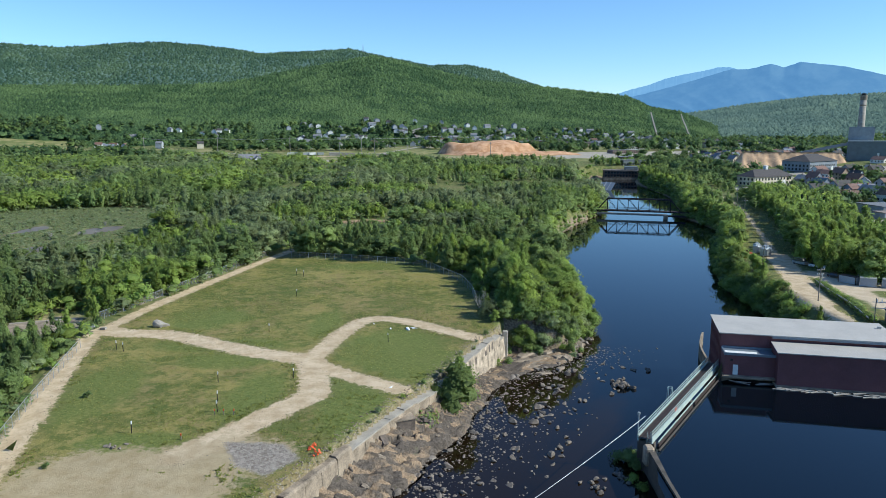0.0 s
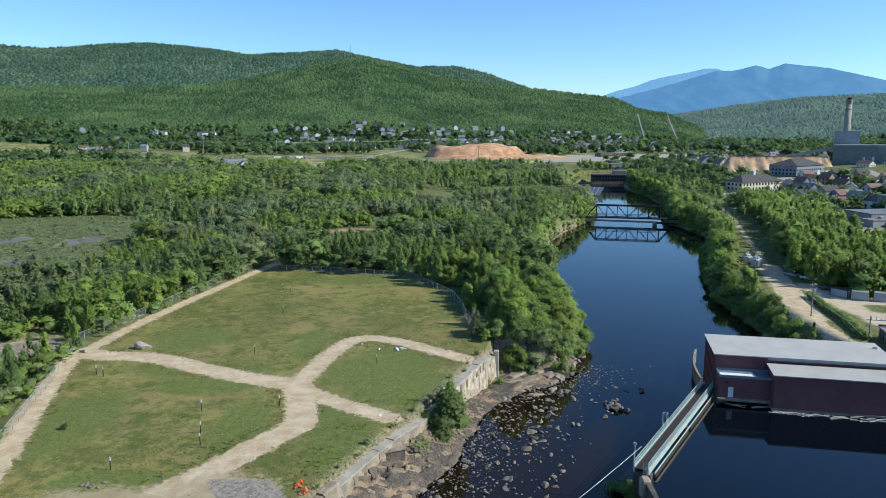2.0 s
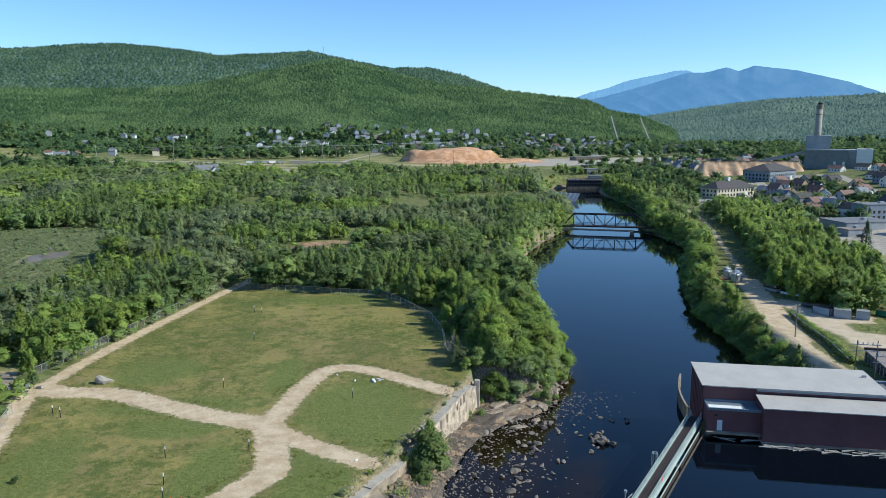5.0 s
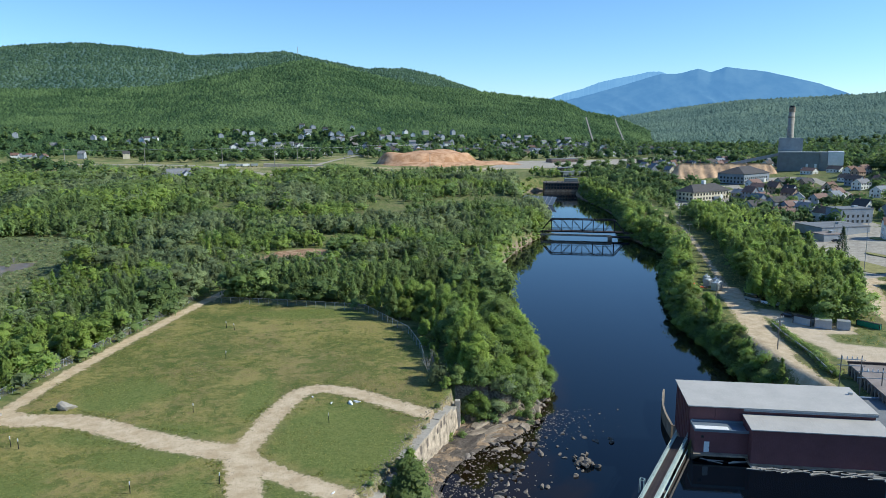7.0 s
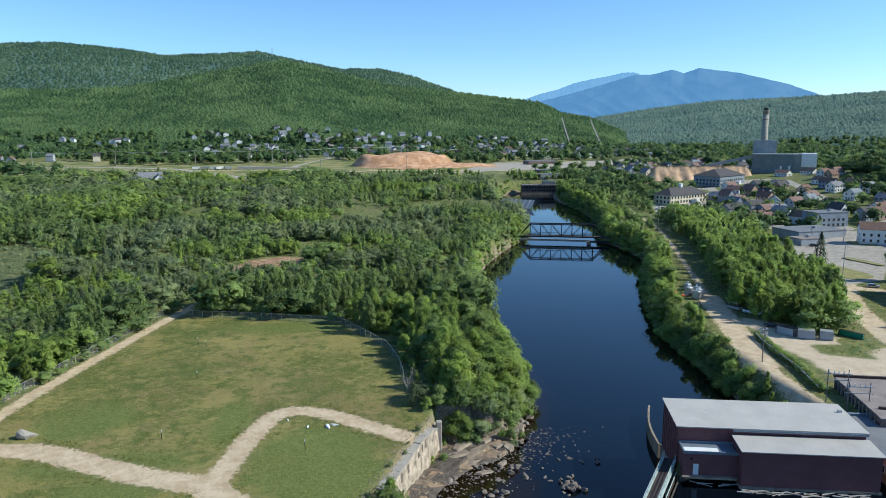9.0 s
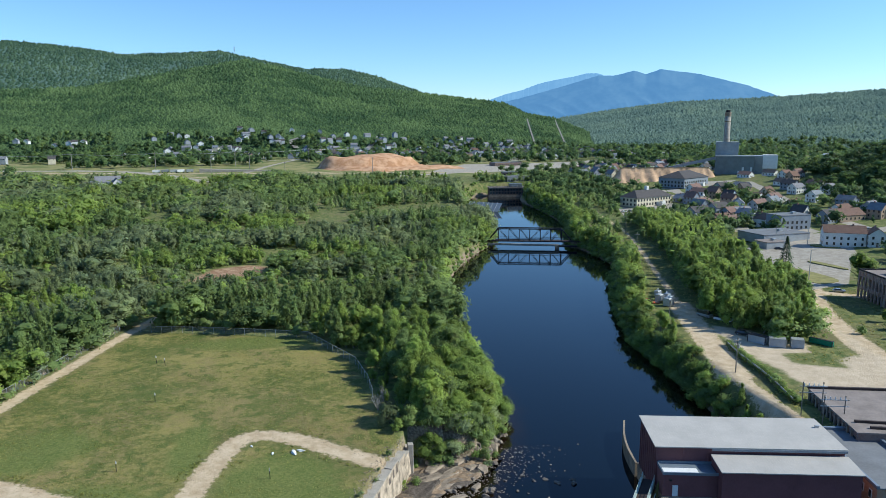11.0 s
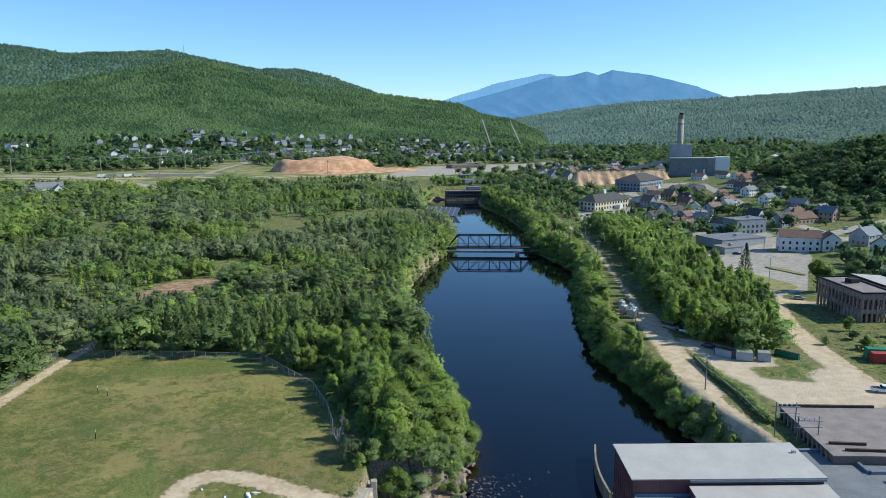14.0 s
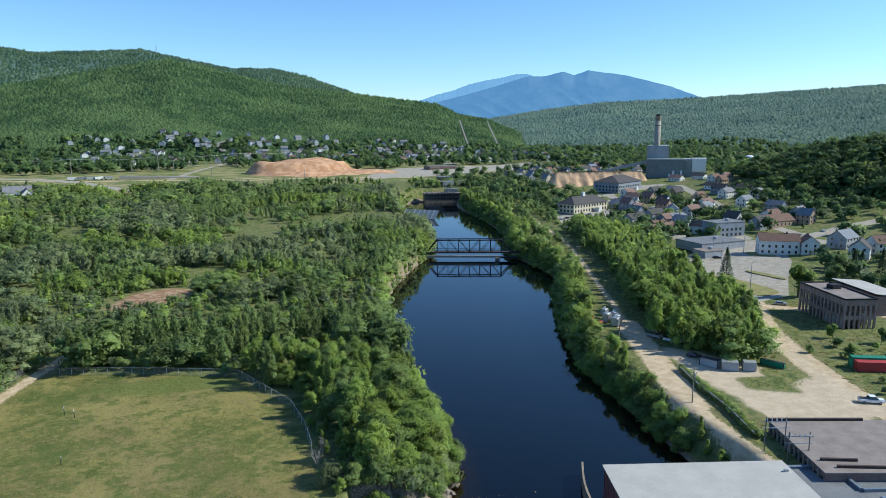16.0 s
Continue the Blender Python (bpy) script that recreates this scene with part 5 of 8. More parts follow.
# ---- mill buildings beside the powerhouse ----
def window_row(parent, n, x0, step, y, z0, z1, w, frame=M["white"], glass=M["glass"], side=-1):
    for i in range(n):
        x = x0 + i * step
        f = part("window", boxes((x - w / 2 - 0.08, x + w / 2 + 0.08, y, y + side * 0.06, z0 - 0.08, z1 + 0.08)), frame, parent)
        part("pane", boxes((x - w / 2, x + w / 2, y + side * 0.06, y + side * 0.09, z0, z1)), glass, f)


def flat_mill():
    t = thing("flat_roofed_mill", pose(107.9, 168, 0, 0, 0, -15.5), "low brown mill building with a flat gravelled roof", "building")
    part("wall", boxes((0, 27, -24, 0, 3, 10.3)), M["brick_brown"], t)
    roof = part("roof", boxes((-0.2, 27.2, -24.2, 0.2, 10.3, 10.6)), M["tar_roof"], t)
    part("parapet", boxes((-0.3, 20.5, -0.25, 0.35, 10.6, 11.15)), M["steel_rust"], roof)
    for i in range(12):
        part("pilaster", boxes((-0.35, 0, -1.2 - i * 1.9, -0.6 - i * 1.9, 3, 10.2)), M["wood"], t)
        f = part("window", boxes((-0.08, 0, -2.35 - i * 1.9, -1.35 - i * 1.9, 5.5, 9.2)), M["glass"], t)
    for i, (x, y, n) in enumerate(((1.5, -19, 7), (3.2, -22, 9))):
        bm = bmesh.new()
        bar(bm, (x, y, 10.85), (x + n, y - 0.4, 10.85), 0.5)
        part("roof_beam", bm, M["steel_rust"], t)


flat_mill()


def substation():
    """Switchgear frames with insulators between the mill and the powerhouse."""
    for i, (x, y) in enumerate(((100.2, 160.0), (101.2, 154.5))):
        t = thing("switch_frame", pose(x, y, gz(x, y), 0, 0, -15), "galvanised switchgear frame with insulators and cross arms", "switchgear", "switchgear frames")
        for dx in (0, 4.2):
            part("post", bars([((dx, 0, -0.4), (dx, 0, 7.6 - i))], 0.16), M["wood"], t)
        for z in (5.2, 6.6):
            part("cross_arm", bars([((-0.8, 0, z - i), (5.0, 0, z - i))], 0.14), M["galv"], t)
        for k in range(5):
            bm = bmesh.new()
            stick(bm, (0.2 + k, 0, 6.65 - i), (0.2 + k, 0, 7.3 - i), 0.15, 0.08, 6)
            part("insulator", bm, M["white"], t)


substation()


def lean_mill():
    t = thing("brick_annex_mill", pose(57.3, 141.5, 0, 0, 0, -12.6), "orange-tan brick mill wing with a grey membrane roof", "building")
    part("wall", boxes((36.2, 60, -6, 18.5, 0, 8.6)), M["brick_tan"], t)
    part("roof", boxes((36.0, 60.2, -6.2, 18.7, 8.6, 8.8)), M["grey_roof"], t)
    part("parapet", boxes((36.0, 36.5, -6.2, 18.7, 8.8, 9.2), (36.5, 47, 18.0, 18.7, 8.8, 9.3), (46.6, 47.2, 9, 18, 8.8, 9.4), (47.2, 60, 8.5, 9.0, 8.8, 9.4)), M["flashing"], t)
    part("skylight", boxes((48.5, 52, 3, 6, 8.8, 9.5)), M["flashing"], t)
    for i in range(8):
        f = part("window", boxes((36.1, 36.2, -4.6 + i * 2.6, -3.6 + i * 2.6, 6.0, 7.6)), M["white"], t)
        part("pane", boxes((36.04, 36.1, -4.45 + i * 2.6, -4.15 + i * 2.6, 6.15, 7.45), (36.04, 36.1, -4.05 + i * 2.6, -3.75 + i * 2.6, 6.15, 7.45)), M["glass"], f)


lean_mill()


# ---- truss bridge ----
def truss_bridge():
    a, b = Vector((94.5, 434.5, 0)), Vector((142, 421.5, 0))
    n, length = 8, (b - a).length
    t = thing("truss_bridge", pose(a.x, a.y, 0, 0, 0, math.degrees(math.atan2(b.y - a.y, b.x - a.x))), "dark rusted steel railway truss bridge over the river", "bridge")
    s = length / n
    low, top = 3.4, 10.6
    for y in (0.0, 5.2):
        part("bottom_chord", bars([((0, y, low), (length, y, low))], 0.55), M["black_steel"], t)
        part("top_chord", bars([((s, y, top), (length - s, y, top))], 0.55), M["black_steel"], t)
        part("end_post", bars([((0, y, low), (s, y, top))], 0.5), M["black_steel"], t)
        part("end_post", bars([((length, y, low), (length - s, y, top))], 0.5), M["black_steel"], t)
        for i in range(1, n):
            part("vertical", bars([((i * s, y, low), (i * s, y, top))], 0.34), M["black_steel"], t)
        for i in range(1, n - 1):
            p, q = ((i * s, y, top), ((i + 1) * s, y, low)) if i < n / 2 else ((i * s, y, low), ((i + 1) * s, y, top))
            part("diagonal", bars([(p, q)], 0.22), M["black_steel"], t)
        part("side_rail", bars([((0, y, low + 1.6), (length, y, low + 1.6))], 0.16), M["black_steel"], t)
    for i in range(1, n):
        part("top_strut", bars([((i * s, 0, top), (i * s, 5.2, top))], 0.26), M["black_steel"], t)
    part("deck", boxes((-4, length + 6, 0.4, 4.8, low - 0.5, low + 0.1)), M["steel_rust"], t)
    for x in (-3, length + 1):
        part("abutment", boxes((x - 1.5, x + 3.5, -0.6, 5.8, -1.5, low - 0.5)), M["concrete_old"], t)
    g = thing("pipe_bridge", pose(95.5, 428.5, 0, 0, 0, -17.5), "low pale steel girder bridge in front of the truss", "bridge")
    part("girder", boxes((-2, 38.5, -0.3, 0.3, 1.7, 2.9)), M["concrete"], g, "pale grey girder")
    part("pier", boxes((36.5, 39, -1.2, 1.2, -1.5, 2.0)), M["concrete_old"], g)
    part("shelf", boxes((38.5, 49, -0.6, 0.8, 1.4, 2.4)), M["black_steel"], g)


truss_bridge()


# ---- lower works at the river's bend ----
def brick_station():
    """Old dark water-works across the river's bend, with tall windows and a gallery of hoists."""
    t = thing("brick_station", pose(163, 722, 0, 0, 0, -6), "long old dark brick water-works standing in the river", "building")
    length = 36
    part("wall", boxes((0, length, 0, 12, 2.2, 9.4)), M["brick_dark"], t)
    part("base", boxes((-0.4, length + 0.4, -0.5, 12.3, -1, 2.2)), M["concrete_old"], t)
    part("roof", boxes((-0.4, length + 0.4, -0.6, 12.5, 9.4, 9.9)), M["tar_roof"], t)
    for i in range(12):
        x = 1.8 + i * (length - 3.6) / 11
        for z in (3.0, 6.3):
            w = part("window", boxes((x - 0.9, x + 0.9, -0.06, -0.01, z, z + 2.2)), M["glass"], t)
            part("window_sill", boxes((x - 1.0, x + 1.0, -0.22, -0.065, z - 0.2, z)), M["concrete"], w)
    part("cornice", boxes((-0.2, length + 0.2, -0.3, -0.01, 8.8, 9.1)), M["concrete"], t)
    for i in range(6):
        x = 2 + i * 5.4
        part("hoist", boxes((x - 0.35, x + 0.35, 0.2, 1.0, 9.9, 11.6)), M["concrete"], t)
    part("gallery_rail", bars([((0, -0.4, 10.9), (length, -0.4, 10.9))], 0.18), M["black_steel"], t)
    part("penthouse", boxes((length - 15, length - 2, 3, 10, 9.9, 13.4)), M["mill_dark"], t)


brick_station()


def flood_boom():
    """Tilted sheet-steel flume and weir by the river's left bank."""
    t = thing("steel_weir", pose(118, 618, 0, 0, 0, -38), "tilted grey steel weir panels at the bank", "weir")
    for i in range(7):
        bm = bmesh.new()
        sheet(bm, [(i * 4.3, 0, 0.2), (i * 4.3 + 4.1, 0, 0.2), (i * 4.3 + 4.1, 9, 6.5), (i * 4.3, 9, 6.5)], 0.25)
        part("panel", bm, M["flashing"], t)
        part("rib", bars([((i * 4.3, -0.1, 0.1), (i * 4.3, 9.1, 6.8))], 0.4), M["galv"], t)


flood_boom()


# ---- quay wall, ledge and river rocks ----
def rock_mesh(name, seed, subdiv, flat, mat):
    rng = random.Random(seed)
    bm = bmesh.new()
    bmesh.ops.create_icosphere(bm, subdivisions=subdiv, radius=1)
    off = Vector((rng.uniform(0, 99), rng.uniform(0, 99), rng.uniform(0, 99)))
    cuts = [Vector((rng.gauss(0, 1), rng.gauss(0, 1), rng.gauss(0, 0.7))).normalized() for _ in range(6)]
    for v in bm.verts:
        p = v.co.copy()
        for c in cuts:
            over = p.dot(c) - 0.5
            if over > 0:
                p -= c * over * 0.9
        p *= 1 + 0.28 * noise.noise(p * 1.3 + off)
        v.co = Vector((p.x, p.y * 0.8, p.z * flat))
    return finish(bm, name, mat)


ROCKS = [rock_mesh("rock", i, 2, 0.55 + 0.06 * (i % 4), M["rock"]) for i in range(8)]


def slab_mesh(seed, mat):
    """A split plate of bedrock: an uneven many-sided block with a broken edge."""
    rng = random.Random(seed)
    bm = bmesh.new()
    n = rng.randint(6, 9)
    rings = []
    for z, grow in ((-0.45, 1.12), (-0.1, 1.05), (0.16, 1.0), (0.22, 0.88)):
        ring = []
        for i in range(n):
            rr = random.Random(seed * 100 + i)
            a = (i + rr.uniform(-0.3, 0.3)) * 6.283 / n
            r = rr.uniform(0.65, 1.15) * grow
            ring.append(bm.verts.new((r * math.cos(a), 0.72 * r * math.sin(a), z + rng.uniform(-0.05, 0.05) + 0.12 * math.cos(a + seed))))
        rings.append(ring)
    for p, q in zip(rings, rings[1:]):
        for i in range(n):
            j = (i + 1) % n
            bm.faces.new((p[i], p[j], q[j], q[i]))
    mid = bm.verts.new((0, 0, 0.24))
    for i in range(n):
        bm.faces.new((rings[-1][i], rings[-1][(i + 1) % n], mid))
    return finish(bm, "ledge", mat)


SLABS = [slab_mesh(40 + i, M["ledge"]) for i in range(8)]
DARKS = [slab_mesh(70 + i, M["ledge_dark"]) for i in range(6)]


LOOSE = []


def loose_stones():
    """Boulders past counting, joined."""
    verts, faces, n = [], [], 0
    tri = {}
    for me, m in LOOSE:
        co = np.empty(len(me.vertices) * 3, np.float32)
        me.vertices.foreach_get("co", co)
        ix = np.empty(len(me.loops), np.int32)
        me.loops.foreach_get("vertex_index", ix)
        a = np.array(m)
        v = co.reshape(-1, 3) @ a[:3, :3].T + a[:3, 3]
        verts.append(v)
        faces.append(ix.reshape(-1, 3) + n)
        n += len(v)
    tagged(new("stones", mesh_of("stones", np.vstack(verts), np.vstack(faces), M["rock"])), "grey-brown stones strewn through the shallow rapids", "stones", kind="stuff")


def put_rock(meshes, x, y, z, s, rng, name, label, category, group):
    ob = new(name, rng.choice(meshes))
    ob.matrix_basis = pose(x, y, z, rng.gauss(0, 13), rng.gauss(0, 13), rng.uniform(0, 360))
    ob.scale = (s, s * rng.uniform(0.75, 1.1), s * rng.uniform(0.7, 1.1))
    tagged(ob, label, category, group)


def river_rocks():
    rng = random.Random(21)
    bank_y, bank_x = [p[1] for p in LEFT_BANK], [p[0] for p in LEFT_BANK]
    for _ in range(620):
        y = rng.uniform(88, 160)
        off = rng.uniform(0, 1) ** 2.1 * (24 - 0.16 * max(0, y - 130))
        x = float(np.interp(y, bank_y, bank_x)) + off - 0.8
        s = rng.choice((0.25, 0.3, 0.36, 0.45, 0.6, 0.9)) * rng.uniform(0.7, 1.4)
        if s < 0.5:
            LOOSE.append((rng.choice(ROCKS), pose(x, y, -0.1 + 0.1 * s, rng.gauss(0, 13), rng.gauss(0, 13), rng.uniform(0, 360)) @ Matrix.Diagonal((s, s * 0.9, s * 0.9, 1))))
            continue
        put_rock(ROCKS, x, y, -0.12 + 0.12 * s, s, rng, "rock", "grey-brown boulder standing out of the shallow rapids", "rock", "rocks in the rapids")
    for cx, cy, n, r in ((38.2, 144.5, 30, 3.6), (46.5, 153.6, 7, 1.6), (43.2, 155, 5, 1.2), (27.9, 152, 9, 3.2), (24, 142, 14, 5), (29.3, 96, 16, 1.8), (28.6, 105.5, 12, 1.6), (23.5, 101.5, 14, 2.2)):
        for _ in range(n):
            a, d = rng.uniform(0, 6.28), r * abs(rng.gauss(0, 0.55))
            s = rng.uniform(0.35, 0.95) * (1.25 if r > 3 else 0.8)
            put_rock(ROCKS, cx + d * math.cos(a), cy + d * 1.5 * math.sin(a), rng.uniform(-0.1, 0.25) + (0.35 if d < r * 0.4 and r == 3.6 else 0), s, rng, "rock", "weathered boulder in a heap amid the river", "rock", "rocks in the rapids")


river_rocks()
loose_stones()


def pebbles(name, x, y, z, s, mat, label, seed):
    """Many small stones in one mesh."""
    rng = np.random.RandomState(seed)
    base = np.array([(1, 0, 0), (0, 1, 0), (-1, 0, 0), (0, -1, 0), (0, 0, 0.8), (0, 0, -0.8)], float)
    tri = np.array([(0, 1, 4), (1, 2, 4), (2, 3, 4), (3, 0, 4), (1, 0, 5), (2, 1, 5), (3, 2, 5), (0, 3, 5)])
    n = len(x)
    a = rng.uniform(0, 6.28, n)
    v = base[None] * rng.uniform(0.6, 1.3, (n, 6, 3)) * s[:, None, None]
    vx = v[..., 0] * np.cos(a)[:, None] - v[..., 1] * np.sin(a)[:, None] + x[:, None]
    vy = v[..., 0] * np.sin(a)[:, None] + v[..., 1] * np.cos(a)[:, None] + y[:, None]
    verts = np.stack([vx, vy, v[..., 2] * 0.8 + z[:, None]], 2).reshape(-1, 3)
    faces = (tri[None] + 6 * np.arange(n)[:, None, None]).reshape(-1, 3)
    tagged(new(name, mesh_of(name, verts, faces, mat)), label, "stones", kind="stuff")


def pebble_fields():
    """Small stones in the shallows, broken concrete behind the quay wall, gravel on the tracks' edges."""
    rng = np.random.RandomState(33)
    n = 3200
    y = rng.uniform(88, 172, n)
    x = np.interp(y, [p[1] for p in LEFT_BANK], [p[0] for p in LEFT_BANK]) + np.abs(rng.normal(0, 7.0, n)) - 1.8
    s = rng.uniform(0.09, 0.2, n) * np.where(rng.uniform(0, 1, n) < 0.22, 2.2, 1)
    pebbles("pebbles", x, y, np.maximum(ground_height(x, y), -0.06) + 0.02, s, M["rock"], "loose grey-brown stones in the shallows", 34)
    n = 800
    y = rng.uniform(80, 160, n)
    x = np.interp(y, [p[1] for p in WALL], [p[0] for p in WALL]) - 2.3 - np.abs(rng.normal(0, 0.9, n))
    pebbles("rubble_strip", x, y, ground_height(x, y) + 0.02, rng.uniform(0.06, 0.2, n), M["ledge"], "broken concrete and stones along the quay's edge", 35)
    n = 9000
    x, y = rng.uniform(-82, 14, n), rng.uniform(84, 185, n)
    tr = np.min([line_distance(x, y, rounded(p, 2)) - w for w, p in TRACKS[:6]], 0)
    keep = (tr > -1.3) & (tr < 0.7) & (area_distance(x, y, FIELD) < 2)
    pebbles("track_gravel", x[keep], y[keep], ground_height(x[keep], y[keep]) + 0.02, rng.uniform(0.04, 0.12, int(keep.sum())), M["ledge"], "pale gravel and clods along the dirt tracks", 36)


pebble_fields()


def rock_top(y, u):
    """Height of the bedrock between wall (u = 0) and water (u = 1)."""
    wall = np.interp(y, [78, 92, 104, 122, 130, 138, 150, 158], [3.9, 4.1, 4.6, 4.5, 3.8, 2.5, 0.9, 0.3])
    return wall * (1 - u) ** np.interp(y, [120, 135, 155], [0.95, 1.1, 0.6]) + np.interp(y, [78, 135, 155], [0.0, 0.1, 0.22]) - 0.45 * ease(u, 0.86, 1.0)


def bedrock_material():
    k = Nodes("bedrock")
    cell = k.attr("cell")
    n1, n2 = k.noise(0.35, 5, 0.65), k.noise(3.0, 4, 0.7)
    seam = k.noise(1.2, 5, 0.7, stretch=(0.5, 0.5, 4.0))
    tan = k.mix(k.step(n2, 0.3, 0.7), (0.185, 0.122, 0.070), (0.350, 0.255, 0.165))
    grey = k.mix(k.step(n2, 0.3, 0.7), (0.050, 0.040, 0.032), (0.150, 0.122, 0.096))
    col = k.mix(k.step(k.math("ADD", k.math("MULTIPLY", cell, 0.6), k.math("MULTIPLY", n1, 0.8)), 0.44, 0.74), tan, grey)
    col = k.mix(k.math("MULTIPLY", k.step(seam, 0.54, 0.64), 0.45), col, (0.062, 0.050, 0.040))
    col = k.mix(k.math("MULTIPLY", k.step(k.noise(0.5, 5, 0.7), 0.62, 0.7), 0.6), col, (0.12, 0.135, 0.055))
    col = k.mix(k.math("MULTIPLY", k.step(k.attr("crack"), 0.3, 0.9), 0.8), col, (0.055, 0.045, 0.035))
    relief = k.math("ADD", k.math("MULTIPLY", seam, 0.6), k.math("MULTIPLY", n2, 0.4))
    return k.done(col, 0.85, 0, k.bump(relief, 0.6, 0.1), 0.3)


def bedrock():
    """One sheet of split bedrock from the quay wall down to the water, in tilted plates."""
    rng = np.random.RandomState(77)
    ys, us = np.arange(79, 166.5, 0.2), np.linspace(-0.03, 1.06, 58)
    Y, U = np.meshgrid(ys, us, indexing="ij")
    Y = Y + rng.uniform(-0.07, 0.07, Y.shape)
    w = np.interp(Y, [p[1] for p in WALL], [p[0] for p in WALL]) + 0.25
    b = np.interp(Y, [p[1] for p in LEFT_BANK], [p[0] for p in LEFT_BANK]) + 0.8 + 0.7 * lumps(Y, Y * 0, 3.5, 61)
    X = w + (b - w) * U
    n = 1250
    sy = rng.uniform(77, 168, n)
    su = rng.uniform(-0.05, 1.1, n)
    sx = np.interp(sy, [p[1] for p in WALL], [p[0] for p in WALL]) + su * (np.interp(sy, [p[1] for p in LEFT_BANK], [p[0] for p in LEFT_BANK]) - np.interp(sy, [p[1] for p in WALL], [p[0] for p in WALL]))
    flat = np.where(sy > 146, 0.42, np.where(sy > 133, 0.7, 1.1))
    keep = np.where(sy < 128, rng.uniform(0, 1, n) < 0.42, (sy < 146) | (rng.uniform(0, 1, n) < 0.16))
    sx, sy, flat = sx[keep], sy[keep], flat[keep]
    lift, gx, gy = rng.normal(0, 0.14, len(sx)) * flat, rng.normal(0.10, 0.22, len(sx)) * flat, rng.normal(0.05, 0.24, len(sx)) * flat
    x, y = X.ravel(), Y.ravel()
    # plates are longer than wide, turned a little against the wall
    best, next_, pick = np.full(x.shape, 1e9), np.full(x.shape, 1e9), np.zeros(x.shape, int)
    for i in range(len(sx)):
        m = np.abs(y - sy[i]) < 9
        dx, dy = x[m] - sx[i], y[m] - sy[i]
        d = (0.9 * dx + 0.45 * dy) ** 2 * 0.45 + (0.45 * dx - 0.9 * dy) ** 2 * 3.4
        old = best[m]
        near_ = d < old
        at = np.flatnonzero(m)
        next_[at] = np.where(near_, old, np.minimum(next_[at], d))
        best[at], pick[at] = np.minimum(old, d), np.where(near_, i, pick[at])
    crack = ease(np.sqrt(next_) - np.sqrt(best), 0.12, 0.01)
    z = rock_top(y, U.ravel()) + lift[pick] + gx[pick] * (x - sx[pick]) + gy[pick] * (y - sy[pick])
    grain = (0.45 * x - 0.9 * y) + 0.5 * lumps(x, y, 3.0, 65)
    z += 0.16 * np.abs(lumps(grain * 3.2, (0.9 * x + 0.45 * y) * 0.35, 1.0, 64)) * np.where(y > 149, 0.3, 1)
    z += 0.06 * lumps(x, y, 0.7, 62) - 0.1 * crack + 0.25 * lumps(x, y, 2.4, 63) * np.where(y > 149, 0.3, 1)
    z = np.maximum(z, -0.6)
    me = mesh_of("bedrock", np.stack([x, y, z], 1), grid_faces(len(ys), len(us)), bedrock_material())
    put_attr(me, "cell", rng.uniform(0, 1, len(sx))[pick])
    put_attr(me, "crack", crack)
    tagged(new("bedrock", me), "split tan and grey bedrock between quay wall and water", "bedrock", kind="structure")


bedrock()


